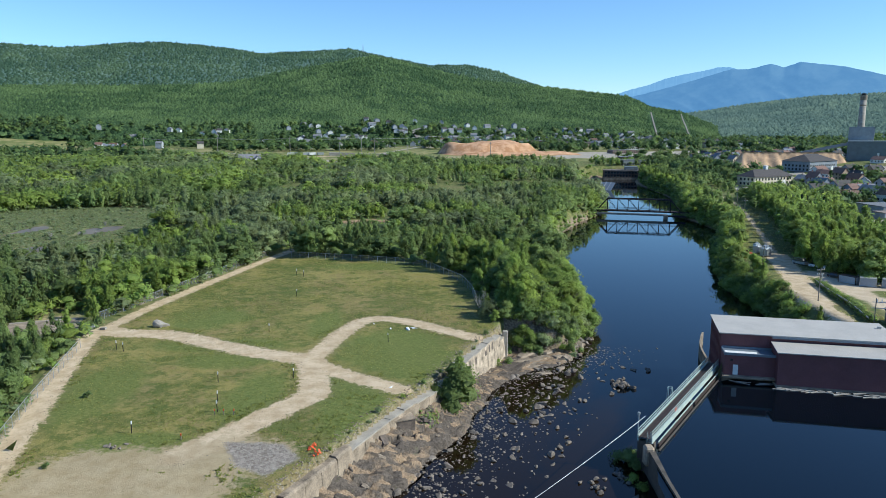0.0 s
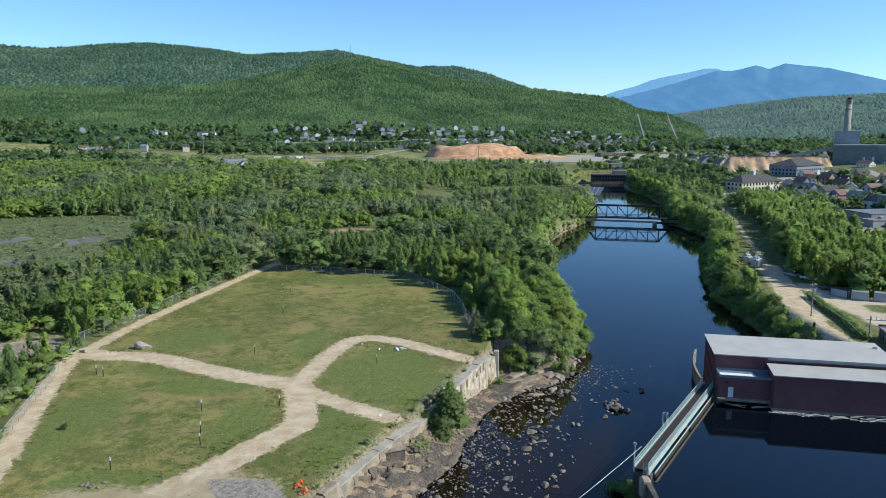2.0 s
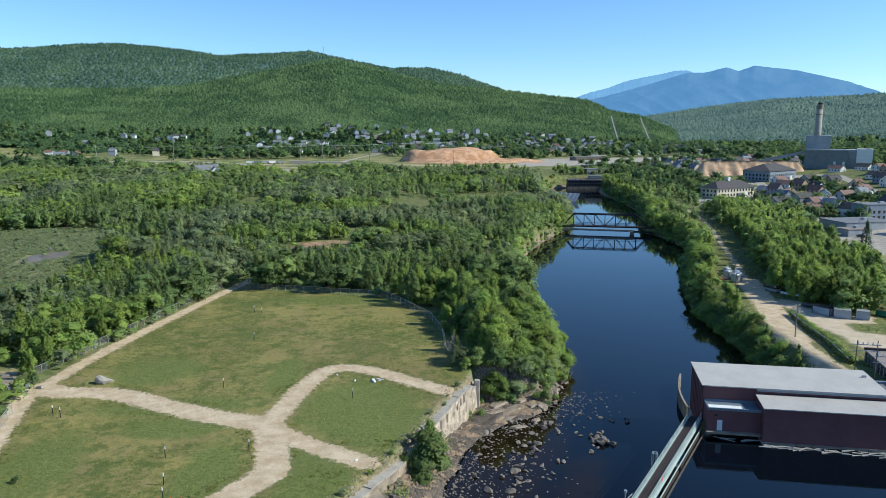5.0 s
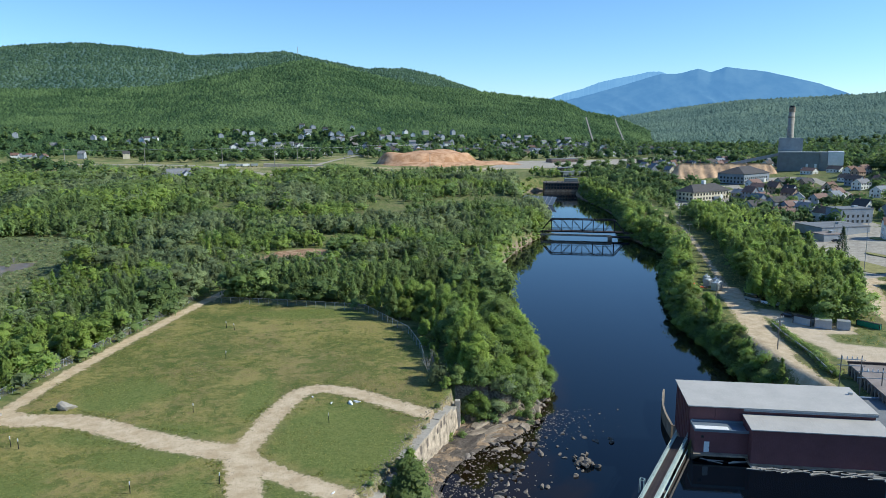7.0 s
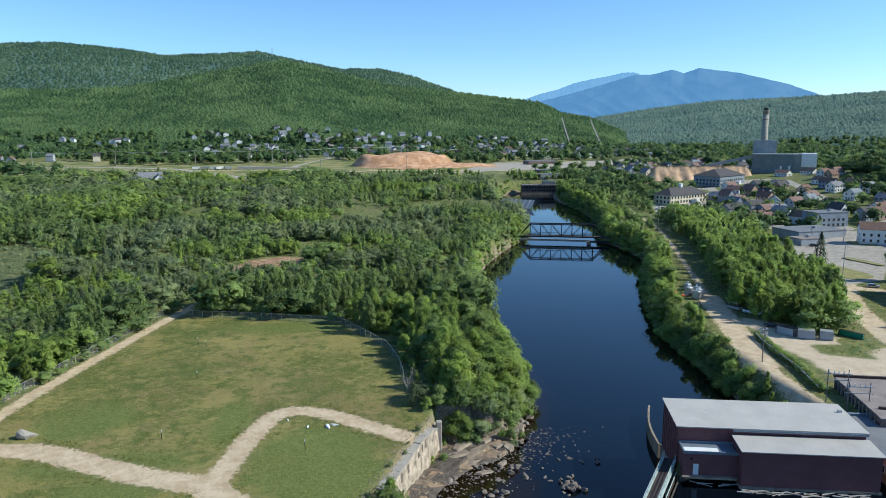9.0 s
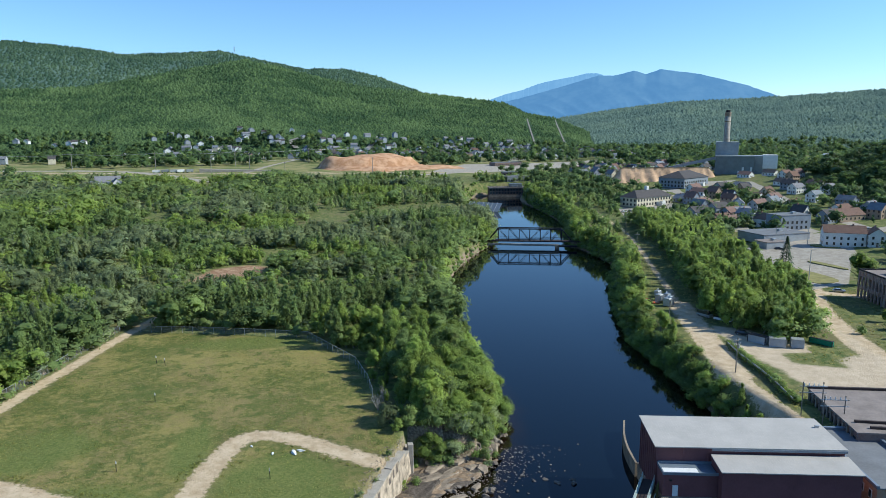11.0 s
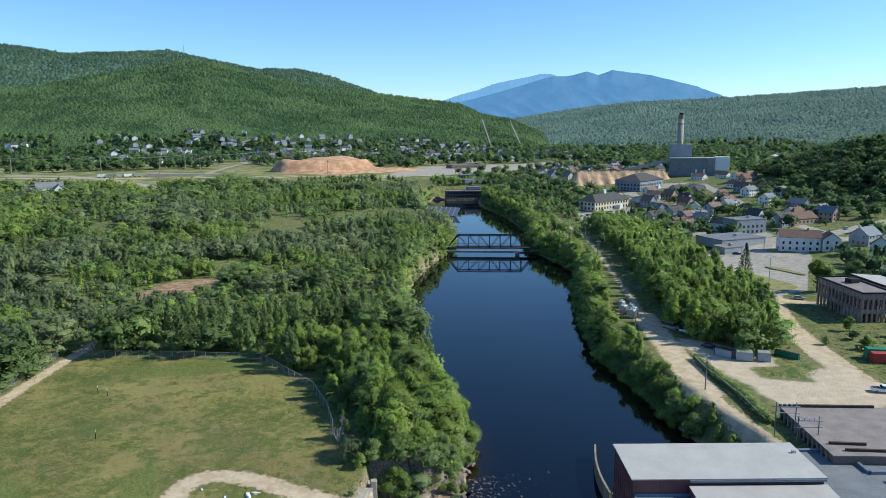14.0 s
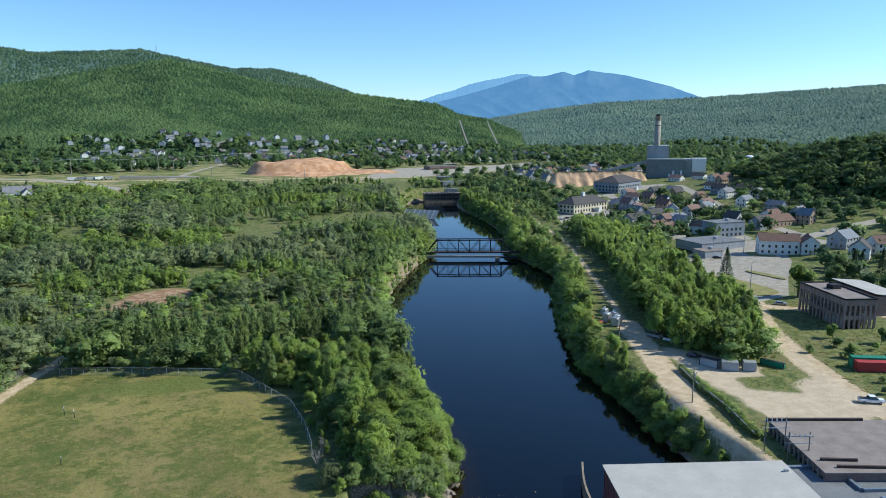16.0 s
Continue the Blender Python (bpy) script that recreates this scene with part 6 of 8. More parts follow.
def ledges():
    rng = random.Random(8)
    wy, wx = [p[1] for p in WALL], [p[0] for p in WALL]
    for i in range(44):
        y = rng.uniform(82, 152)
        w, b = float(np.interp(y, wy, wx)), float(np.interp(y, [p[1] for p in LEFT_BANK], [p[0] for p in LEFT_BANK]))
        u = rng.uniform(0.02, 0.98) ** 1.2
        x = w + 0.6 + (b - w) * u
        s = rng.uniform(0.3, 0.9) * rng.choice((0.8, 1, 1.3))
        dark = rng.random() < 0.5
        put_rock(DARKS if dark else SLABS, x, y, rock_top(y, u) + 0.1 * s, s, rng, "ledge", "dark split bedrock below the quay wall" if dark else "pale tan bedrock slab below the quay wall", "rock", "bedrock ledges")
    for x, y, s in ((31, 168, 2.2), (33.5, 171, 2.6), (35.5, 175, 2.6), (37.5, 178.5, 2.3), (30, 173, 2.4), (38.5, 183, 2.0), (19, 166, 1.8), (24, 167.5, 2.0), (28, 168.5, 1.8), (32, 165, 1.8), (22.5, 165, 1.8), (34, 180, 2.4), (36.5, 185, 2.2), (30, 162.5, 2.2)):
        put_rock(SLABS if s > 2.05 or x < 25 else DARKS, x, y, 0.1 + max(0, gz(x, y)) * 0.7, s * 0.8, rng, "ledge", "broad pale bedrock shelf at the water's edge", "rock", "bedrock ledges")
    for x, y, z, sx, sy, turn in ((17, 156, 0.25, 3.4, 2.0, 30), (21.5, 157.5, 0.3, 3.8, 2.1, 38), (26, 160, 0.22, 3.6, 1.9, 34), (18.5, 160, 0.55, 3.4, 2.0, 25), (23.5, 162, 0.5, 4.0, 2.2, 40), (28, 164.5, 0.35, 3.2, 1.8, 50), (20, 164, 0.9, 3.6, 2.2, 32), (26, 167, 0.75, 3.8, 2.2, 45), (30.5, 170, 0.5, 3.2, 2.0, 55), (23, 152.5, 0.1, 2.2, 1.1, 20), (27, 156, 0.08, 2.0, 1.2, 60), (32.5, 173.5, 0.6, 2.8, 1.8, 62)):
        ob = new("ledge", rng.choice(SLABS))
        ob.matrix_basis = pose(x, y, z - 0.05, rng.gauss(0, 2.5), rng.gauss(0, 2.5), turn + rng.uniform(-10, 10))
        ob.scale = (sx, sy, 0.75)
        tagged(ob, "flat pale bedrock shelf stepping into the water", "rock", "bedrock ledges")
    for i in range(36):
        x = rng.uniform(15, 36)
        y = 165.2 + max(0, x - 29) * 1.1 + rng.uniform(0, 4.2)
        put_rock(DARKS if rng.random() < 0.45 else SLABS, x, y, max(0.4, gz(x, y)) - 0.1, rng.uniform(0.5, 1.4), rng, "ledge", "broken tan bedrock stepping up to the trees", "rock", "bedrock ledges")
    for i in range(22):
        y = rng.uniform(166, 192)
        x = float(np.interp(y, [p[1] for p in LEFT_BANK], [p[0] for p in LEFT_BANK])) - rng.uniform(-0.8, 3.0)
        put_rock(ROCKS, x, y, 0.3 + rng.uniform(0, 0.8), rng.uniform(0.5, 1.2), rng, "rock", "broken grey rock on the wooded point", "rock", "rocks on the point")
    for i in range(40):
        y = rng.uniform(250, 440)
        x = float(np.interp(y, [p[1] for p in LEFT_BANK], [p[0] for p in LEFT_BANK])) + rng.uniform(-1.2, 0.8)
        put_rock(ROCKS, x, y, 0.15, rng.uniform(0.4, 1.0), rng, "rock", "pale stone along the river bank", "rock", "bank stones")


ledges()


def quay_wall():
    """Old concrete wall, cracked and stained; its northern half has a row of arched bays."""
    t = thing("quay_wall", pose(0, 0, 0), "old stained concrete quay wall with arched bays and a rubble top", "wall")
    pts = [Vector((x, y, 0)) for x, y in spaced(WALL, 3.6)]
    rng = random.Random(2)
    for i, (a, b) in enumerate(zip(pts, pts[1:])):
        d = (b - a).normalized()
        n = Vector((d.y, -d.x, 0))
        top = gz(a.x - 4 * n.x, a.y - 4 * n.y) - 0.1 + rng.uniform(-0.5, 0.0)
        if 97 < a.y < 131:
            top -= rng.uniform(1.0, 1.4)
        elif a.y <= 97:
            top -= 0.6
        elif a.y > 134:
            top -= rng.uniform(0.6, 0.75) + max(0, a.y - 154) * 0.22
        slope = 0.5
        low = -0.5
        lo_out, lo_in = 0.55, -1.3
        bm = bmesh.new()
        gap = d * 0.03
        q = [a + gap, b - gap]
        ring = []
        for p in q:
            ring.append([bm.verts.new(p + n * w + Vector((0, 0, z))) for w, z in ((lo_out, low), (0.0 + rng.uniform(-0.06, 0.06), top - 0.3), (-0.3, top), (lo_in, top + 0.05), (lo_in, low))])
        for k in range(5):
            j = (k + 1) % 5
            bm.faces.new((ring[0][k], ring[0][j], ring[1][j], ring[1][k]))
        bm.faces.new(ring[0][::-1]), bm.faces.new(ring[1])
        part("wall_section", bm, M["concrete_white"] if a.y > 134 else M["concrete_old"], t)
        if a.y > 97:
            bm = bmesh.new()
            sheet(bm, [a + n * 0.12 + Vector((0, 0, top + 0.22)), b + n * 0.12 + Vector((0, 0, top + 0.22)), b - n * 1.7 + Vector((0, 0, top + 0.3)), a - n * 1.7 + Vector((0, 0, top + 0.3))], 0.3)
            part("cap", bm, M["concrete"], t, "broad worn concrete cap")
        if 134 < a.y < 162:
            # dark panels just proud of the wall paint the bays' shade
            for u in (0.25, 0.75):
                p = a.lerp(b, u)
                bm = bmesh.new()
                crown = top - 0.45
                arch = [(-0.52, crown - 1.7), (0.52, crown - 1.7), (0.52, crown - 0.5), (0.36, crown - 0.14), (0, crown), (-0.36, crown - 0.14), (-0.52, crown - 0.5)]
                lean_out = 0.6 / (top + 0.2)
                vs = [bm.verts.new(p + d * w + n * (0.60 - lean_out * (z + 0.5)) + Vector((0, 0, z))) for w, z in arch]
                ws = [bm.verts.new(v.co - n * 0.9) for v in vs]
                bm.faces.new(vs)
                for k in range(len(vs)):
                    j = (k + 1) % len(vs)
                    bm.faces.new((vs[k], ws[k], ws[j], vs[j]))
                part("arched_bay", bm, M["ledge_dark"], t, "arched bay, the shade in its recess a dark panel")
    o = thing("ruined_intake", pose(-7.6, 115.2, 0, 0, 0, 25), "ruined concrete intake, the shade in its mouth a black panel", "ruin")
    part("block", boxes((-2.2, 2.4, -1.7, 1.7, 0.3, 5.6)), M["ledge_dark"], o)
    # flat black panel paints the shade inside the opening
    part("mouth", boxes((2.4, 2.46, -1.35, 1.35, 2.0, 5.2)), M["black"], o)
    part("slab", boxes((-2.4, 2.6, -1.9, 1.9, 5.6, 5.8)), M["concrete_old"], o)
    p = thing("concrete_post", pose(14.8, 163.2, 0), "broken concrete gate post on the quay's end", "post")
    bm = boxes((-0.6, 0.6, -0.6, 0.6, 0, 6.8))
    bmesh.ops.bevel(bm, geom=bm.edges[:], offset=0.12, segments=1, affect="EDGES")
    part("post", bm, M["concrete"], p)


quay_wall()


# ---- field: fences, stakes, stones, weeds ----
def wire_material():
    k = Nodes("chain_link")
    p, tr, mx = k.n("BsdfPrincipled"), k.n("BsdfTransparent"), k.n("MixShader")
    p.inputs["Base Color"].default_value, p.inputs["Metallic"].default_value, p.inputs["Roughness"].default_value = (0.5, 0.51, 0.5, 1), 0.4, 0.5
    w = k.n("TexChecker")
    m = k.n("Mapping")
    m.inputs["Rotation"].default_value = (0, radians(45), 0)
    k.put(m.inputs["Vector"], k.coord())
    k.put(w.inputs["Vector"], m.outputs[0])
    w.inputs["Scale"].default_value = 16
    k.put(mx.inputs[0], k.math("ADD", k.math("MULTIPLY", w.outputs["Fac"], 0.08), 0.82))
    k.t.links.new(p.outputs[0], mx.inputs[1])
    k.t.links.new(tr.outputs[0], mx.inputs[2])
    k.t.links.new(mx.outputs[0], k.out.inputs["Surface"])
    return k.mat


M["wire"] = wire_material()


def fence(line, label, step=3.0, height=2.1):
    pts = [Vector((x, y, gz(x, y))) for x, y in spaced(line, step)]
    t = thing("chain_link_fence", Matrix.Translation(pts[0]), label, "fence", "field fences")
    o = pts[0]
    posts = {}
    for a, b in zip(pts, pts[1:]):
        bm = bmesh.new()
        up = Vector((0, 0, height))
        bm.faces.new([bm.verts.new(p - o) for p in (a + Vector((0, 0, 0.08)), b + Vector((0, 0, 0.08)), b + up, a + up)])
        ob = part("wire_mesh", bm, M["wire"], t)
        part("top_rail", bars([(a + up - o, b + up - o)], 0.07), M["galv"], t)
    bm = bmesh.new()
    stick(bm, (0, 0, -0.3), (0, 0, height + 0.12), 0.055, 0.05, 6)
    me = finish(bm, "fence_post", M["galv"])
    for p in pts:
        q = child("fence_post", me, t)
        q.location = p - o


fence([(-60.5, 84), (-65.8, 98.7), (-70.1, 115), (-77.3, 146)], "galvanised chain-link fence beside the dirt track")
fence([(-84, 166), (-79.8, 183), (-72.6, 214), (-63.5, 257)], "galvanised chain-link fence along the dirt track")
fence([(-57.5, 252), (-32, 245.5), (-7, 237), (6, 210.5), (8.4, 196), (8.9, 186)], "galvanised chain-link fence round the grass field")
fence([(3.2, 137.5), (9.2, 150.5), (13.6, 161.5)], "low galvanised rail fence on the quay wall", 2.4, 1.1)


def stakes():
    rng = random.Random(4)
    spots_ = [(-69.1, 144.9), (-67.2, 143.8), (-41.6, 125.6), (-38.8, 116.2), (-37.4, 111.7), (-37.5, 110.6), (-36.0, 110.6), (-34.4, 110.6), (-48.1, 103.5), (-39.6, 101.2), (-40.0, 158.2), (-40.6, 192.5), (-43.6, 218.3), (-28.1, 127.6), (-12.0, 150.6), (-46.3, 220.8)]
    for i, (x, y) in enumerate(spots_):
        short = i in (5, 6, 7, 9)
        t = thing("survey_stake", pose(x, y, gz(x, y), rng.uniform(-3, 3), rng.uniform(-3, 3), 0), "short orange-tipped survey stake in the grass" if short else "thin survey stake with a white top in the grass", "stake", "survey stakes")
        h = 0.7 if short else 1.5
        part("shaft", bars([((0, 0, -0.2), (0, 0, h))], 0.11), M["wood"] if short else M["black"], t)
        part("tip", bars([((0, 0, h), (0, 0, h + (0.3 if short else 0.55)))], 0.14), M["orange"] if short else M["white"], t)


stakes()


def field_stones():
    rng = random.Random(14)
    put_rock([rock_mesh("boulder", 51, 2, 0.62, M["concrete"])], -66.3, 162.5, gz(-66, 162) + 0.5, 2.0, rng, "boulder", "large pale boulder at the track junction", "boulder", "")
    for i in range(9):
        x, y = -48.5 + rng.gauss(0, 1.3), 98.6 + rng.gauss(0, 0.8)
        put_rock(ROCKS, x, y, gz(x, y) + 0.1, rng.uniform(0.3, 0.6), rng, "stone", "grey stone in a small heap", "stone", "stone heap")
    for i in range(16):
        u = rng.random()
        x, y = -79 + 15.5 * u - 0.2, 183 + 72 * u
        put_rock(SLABS, x - 1.2, y, gz(x, y) + 0.1, rng.uniform(0.35, 0.8), rng, "stone", "pale concrete lump along the fence", "stone", "fence stones")
    for x, y, s in ((-8.2, 160.3, 1.2), (-6.9, 160.9, 0.9), (-12.2, 160.6, 0.6), (-16.5, 164.5, 0.5), (-9.4, 122.8, 0.5)):
        ob = new("white_bag", ROCKS[3].copy())
        ob.data.materials.clear()
        ob.data.materials.append(M["white"])
        ob.matrix_basis = pose(x, y, gz(x, y) + 0.12, 0, 0, rng.uniform(0, 360))
        ob.scale = (s * 1.2, s * 0.7, s * 0.3)
        tagged(ob, "crumpled white plastic sheeting on the grass", "sheeting", "plastic sheets")
    for x, y in ((-18.2, 96.5), (-16.3, 97.2), (-15.0, 99.0), (-19.4, 98.5)):
        bm = bmesh.new()
        for i in range(8):
            a = Vector((rng.gauss(0, 0.5), rng.gauss(0, 0.6), 0))
            bar(bm, a, a + Vector((rng.gauss(0, 0.5), rng.gauss(0, 0.5), rng.uniform(0.1, 0.7))), 0.22, 0.05)
        ob = new("orange_netting", finish(bm, "orange_netting", M["orange"]))
        ob.matrix_basis = pose(x, y, gz(x, y) + 0.1)
        tagged(ob, "torn orange plastic barrier netting", "netting", "barrier netting")
    # scrap by the old slab
    t = thing("scrap_heap", pose(-84.5, 160.5, gz(-84.5, 160.5)), "heap of pale concrete scrap and pipes by the track", "scrap")
    for i in range(9):
        bm = boxes((-0.7, 0.7, -0.4, 0.4, 0, 0.5))
        ob = part("chunk" if i < 6 else "pipe", bm, M["concrete"] if i < 6 else M["galv"], t)
        ob.matrix_basis = pose(rng.gauss(0, 2.2), rng.gauss(0, 1), rng.uniform(0, 0.3), rng.uniform(-20, 20), rng.uniform(-20, 20), rng.uniform(0, 180))
    # remains of a floor slab
    s = thing("concrete_slab", pose(-94, 161, gz(-94, 161) - 0.05, 0, 0, 18), "cracked brown concrete floor slab in rough ground", "slab")
    part("slab", boxes((-8, 8, -6, 6, -0.5, 0.14)), M["concrete_old"], s)
    part("kerb", boxes((-8, 8, 5.6, 6.2, 0.1, 0.4)), M["concrete"], s)


field_stones()


def rubble():
    rng = np.random.RandomState(6)
    n = 900
    x, y = rng.uniform(-34, -19, n), rng.uniform(88, 102, n)
    keep = area_distance(x, y, RUBBLE) < 0.3
    x, y = x[keep], y[keep]
    wx, wy = np.array(spaced(WALL, 0.12)).T
    side = rng.uniform(-2.2, -0.5, len(wx))
    keep = (wy > 84) & (wy < 163) & (rng.uniform(0, 1, len(wx)) < 0.55)
    x, y = np.concatenate([x, (wx + side)[keep]]), np.concatenate([y, (wy + rng.uniform(-1, 1, len(wx)))[keep]])
    z = np.concatenate([ground_height(x[: -keep.sum()], y[: -keep.sum()]), land(x[-keep.sum():] - 3, y[-keep.sum():]) + 0.02])
    s = rng.uniform(0.06, 0.16, len(x))
    base = np.array([(1, 0, 0), (0, 1, 0), (-1, 0, 0), (0, -1, 0), (0, 0, 0.8), (0, 0, -0.8)], float)
    tri = np.array([(0, 1, 4), (1, 2, 4), (2, 3, 4), (3, 0, 4), (1, 0, 5), (2, 1, 5), (3, 2, 5), (0, 3, 5)])
    v = base[None] * rng.uniform(0.6, 1.4, (len(x), 6, 3)) * s[:, None, None] + np.stack([x, y, z], 1)[:, None]
    faces = (tri[None] + 6 * np.arange(len(x))[:, None, None]).reshape(-1, 3)
    tagged(new("rubble", mesh_of("rubble", v.reshape(-1, 3), faces, M["concrete"])), "grey brick and concrete rubble", "rubble", kind="stuff")


rubble()


def blades(name, x, y, size, mat, label, per=3):
    """Tufts of a few leaning blades or leaves each."""
    rng = np.random.RandomState(len(x))
    n = len(x) * per
    X, Y, S = np.repeat(x, per) + rng.normal(0, 0.12, n), np.repeat(y, per) + rng.normal(0, 0.12, n), np.repeat(size, per) * rng.uniform(0.6, 1.3, n)
    Z = np.repeat(ground_height(x, y), per)
    a = rng.uniform(0, 6.28, n)
    w, lean = S * 0.5, S * rng.uniform(0.8, 1.7, n)
    ca, sa = np.cos(a), np.sin(a)
    p = np.stack([np.stack([X - sa * w, Y + ca * w, Z - 0.03], 1), np.stack([X + sa * w, Y - ca * w, Z - 0.03], 1), np.stack([X + ca * lean, Y + sa * lean, Z + S * 0.6], 1)], 1)
    me = mesh_of(name, p.reshape(-1, 3), leaves(n), mat)
    put_attr(me, "tint", np.repeat(rng.uniform(0, 1, n), 3))
    up = np.tile(np.array([0.0, 0.0, 1.0]), (3 * n, 1))
    put_puff(me, up, np.zeros(3))
    tagged(new(name, me), label, "plants", kind="stuff")


def grasses():
    rng = np.random.RandomState(9)
    n = 120000
    x, y = rng.uniform(-85, 16, n), rng.uniform(84, 252, n)
    tr = np.min([line_distance(x, y, rounded(p, 2)) - w for w, p in TRACKS[:6]], 0)
    keep = (area_distance(x, y, FIELD) < 1) & (tr > 0.3) & (area_distance(x, y, BARE) > -1) & (area_distance(x, y, RUBBLE) > 0)
    keep &= rng.uniform(0, 1, n) < 0.45 + 0.5 * lumps(x, y, 9, 31)
    green = lumps(x, y, 13, 35) + 0.7 * lumps(x, y, 4, 36) > 0.1
    for some, leaf, words in ((keep & ~green, "straw", "rough meadow grass with seed heads"), (keep & green, "weed", "green meadow grass and low weeds")):
        blades("grass", x[some], y[some], rng.uniform(0.09, 0.24, some.sum()) * (1.15 if leaf == "weed" else 1), M[leaf], words, 2)
    # taller weeds beside the tracks and the wall
    n = 14000
    x, y = rng.uniform(-80, 16, n), rng.uniform(84, 200, n)
    tr = np.min([line_distance(x, y, rounded(p, 2)) - w for w, p in TRACKS[:6]], 0)
    ws = wall_side(x, y)
    strip = (ws < -3) & (ws > -17) & (y < 131) & (lumps(x, y, 4.5, 32) > -0.15)
    verge = (tr > 0.2) & (tr < 2.6) & (lumps(x, y, 6, 33) > 0.15)
    keep = (area_distance(x, y, FIELD) < 0) & (tr > 0.4) & (strip | verge) & (area_distance(x, y, RUBBLE) > 0.3) & ((area_distance(x, y, BARE) > 0) | (lumps(x, y, 5, 34) > 0.5))
    blades("weeds", x[keep], y[keep], rng.uniform(0.16, 0.42, keep.sum()), M["weed"], "green weeds along the tracks", 4)
    # rough grass on the far bank
    n = 16000
    x, y = rng.uniform(85, 200, n), rng.uniform(150, 430, n)
    tr = np.min([line_distance(x, y, rounded(p, 2)) - w for w, p in TRACKS[6:]], 0)
    keep = (area_distance(x, y, RIVER) > 0.3) & (tr > -0.6) & (area_distance(x, y, LOT) > 0) & (area_distance(x, y, PARKING) > 0)
    blades("bank_grass", x[keep], y[keep], rng.uniform(0.25, 0.7, keep.sum()), M["straw"], "rough yellow-green grass on the bank", 2)
    # reeds of the marsh
    n = 22000
    x, y = rng.uniform(-255, -120, n), rng.uniform(222, 405, n)
    keep = (area_distance(x, y, WET) < 3) & (np.min([area_distance(x, y, p) for p in POOLS], 0) > 0.5)
    blades("reeds", x[keep], y[keep], rng.uniform(0.5, 1.3, keep.sum()), M["leaf_grey"], "pale marsh reeds and sedge", 2)


grasses()


def mill_scrub():
    """Bushes and tall weeds on the rough ground before the gutted mill."""
    rng = np.random.RandomState(81)
    x, y = rng.uniform(150, 215, 260), rng.uniform(178, 245, 260)
    lane = line_distance(x, y, TRACKS[8][1])
    keep = (lane > 5.5) & (area_distance(x, y, LOT) > 1) & (lumps(x, y, 12, 82) > -0.1) & (x > 0.55 * (y - 180) + 150) & ~((x > 172) & (y > 218))
    x, y = x[keep], y[keep]
    woods("bushes", np.stack([x, y, rng.uniform(0.9, 3.0, len(x)), np.full(len(x), 2.0), rng.randint(0, 3, len(x))], 1), "green bushes and tall weeds on rough ground", 200, 0.05)


mill_scrub()


def single_plants():
    """Trees that stand alone."""
    solo = np.array([(1.9, 128.6, 11.5, 1, 0), (3.2, 131.0, 11.5, 0, 1), (0.6, 127.0, 8.5, 0, 0), (15.5, 165.5, 3.0, 2, 1), (18.5, 167.5, 3.6, 2, 0), (21.5, 168.5, 3.2, 2, 1), (25, 169.5, 3.0, 2, 1), (28.5, 170.5, 3.4, 2, 0), (31.5, 172.5, 3.4, 2, 1), (34, 175, 3.2, 2, 0), (36.5, 179.5, 3.4, 2, 1), (38, 183, 3.4, 2, 1), (39.5, 188, 3.6, 2, 0), (40.2, 193, 3.4, 2, 1), (40.5, 199, 3.6, 2, 1), (40.5, 206, 3.4, 2, 0), (40.5, 213, 3.6, 2, 1), (40.8, 220, 3.4, 2, 0), (22, 178, 11, 1, 1), (29, 180, 11.5, 1, 1), (34, 190, 12, 1, 1), (30, 200, 12.5, 1, 0), (20, 195, 12, 1, 1), (36, 208, 11.5, 0, 1), (-4.2, 119.0, 6.0, 2, 0), (-2.6, 121.0, 5.0, 2, 1), (12.5, 157.5, 2.6, 2, 1), (15.5, 158.5, 2.4, 2, 0), (30.4, 101.0, 2.2, 2, 1), (29.9, 104.0, 2.2, 2, 1), (31.2, 108.6, 4.6, 2, 0), (30.8, 110.6, 3.8, 2, 0), (-62, 118, 1.4, 2, 0), (11.5, 170, 5.5, 2, 2), (17, 166.5, 3.2, 2, 1), (19.5, 168, 4.5, 2, 0), (23, 169, 5.0, 2, 1), (26.5, 168.5, 3.6, 2, 0), (15, 168, 5.0, 1, 0), (20, 171, 7.5, 1, 1), (26, 171.5, 7.0, 1, 1), (31, 172, 6.5, 1, 0), (34.5, 177, 6.0, 1, 1), (39, 184, 6.5, 1, 1), (-55, 92, 1.0, 2, 0), (206, 271, 13.5, 1, 1), (236, 284, 12.5, 1, 0), (228, 276, 11.0, 1, 0), (166, 205, 4.5, 1, 1), (158, 212, 3.0, 2, 0), (170, 214, 4.0, 2, 0), (176, 222, 5.0, 1, 1), (186, 213, 5.5, 1, 0)])
    near_trees(solo)
    rng = random.Random(61)
    low = []
    for i in range(48):
        x = rng.uniform(15, 38)
        y = 165.5 + max(0, x - 28) * 1.3 + rng.uniform(0, 6)
        low.append((x, y, rng.uniform(2.4, 5.2), 2, rng.randrange(3)))
    for i in range(34):
        x, y = rng.uniform(14, 36), rng.uniform(164.5, 178)
        if y > 160 + (x - 14) * 0.25 and wall_side(x, y) > 0.5:
            low.append((x, y, rng.uniform(1.4, 3.2), 2, rng.randrange(3)))
    for x, y in spaced(WALL, 2.2):
        if 86 < y < 160 and rng.random() < 0.45:
            low.append((x - rng.uniform(0.8, 2.0), y, rng.uniform(0.5, 1.2), 2, rng.randrange(3)))
    near_trees(np.array(low))
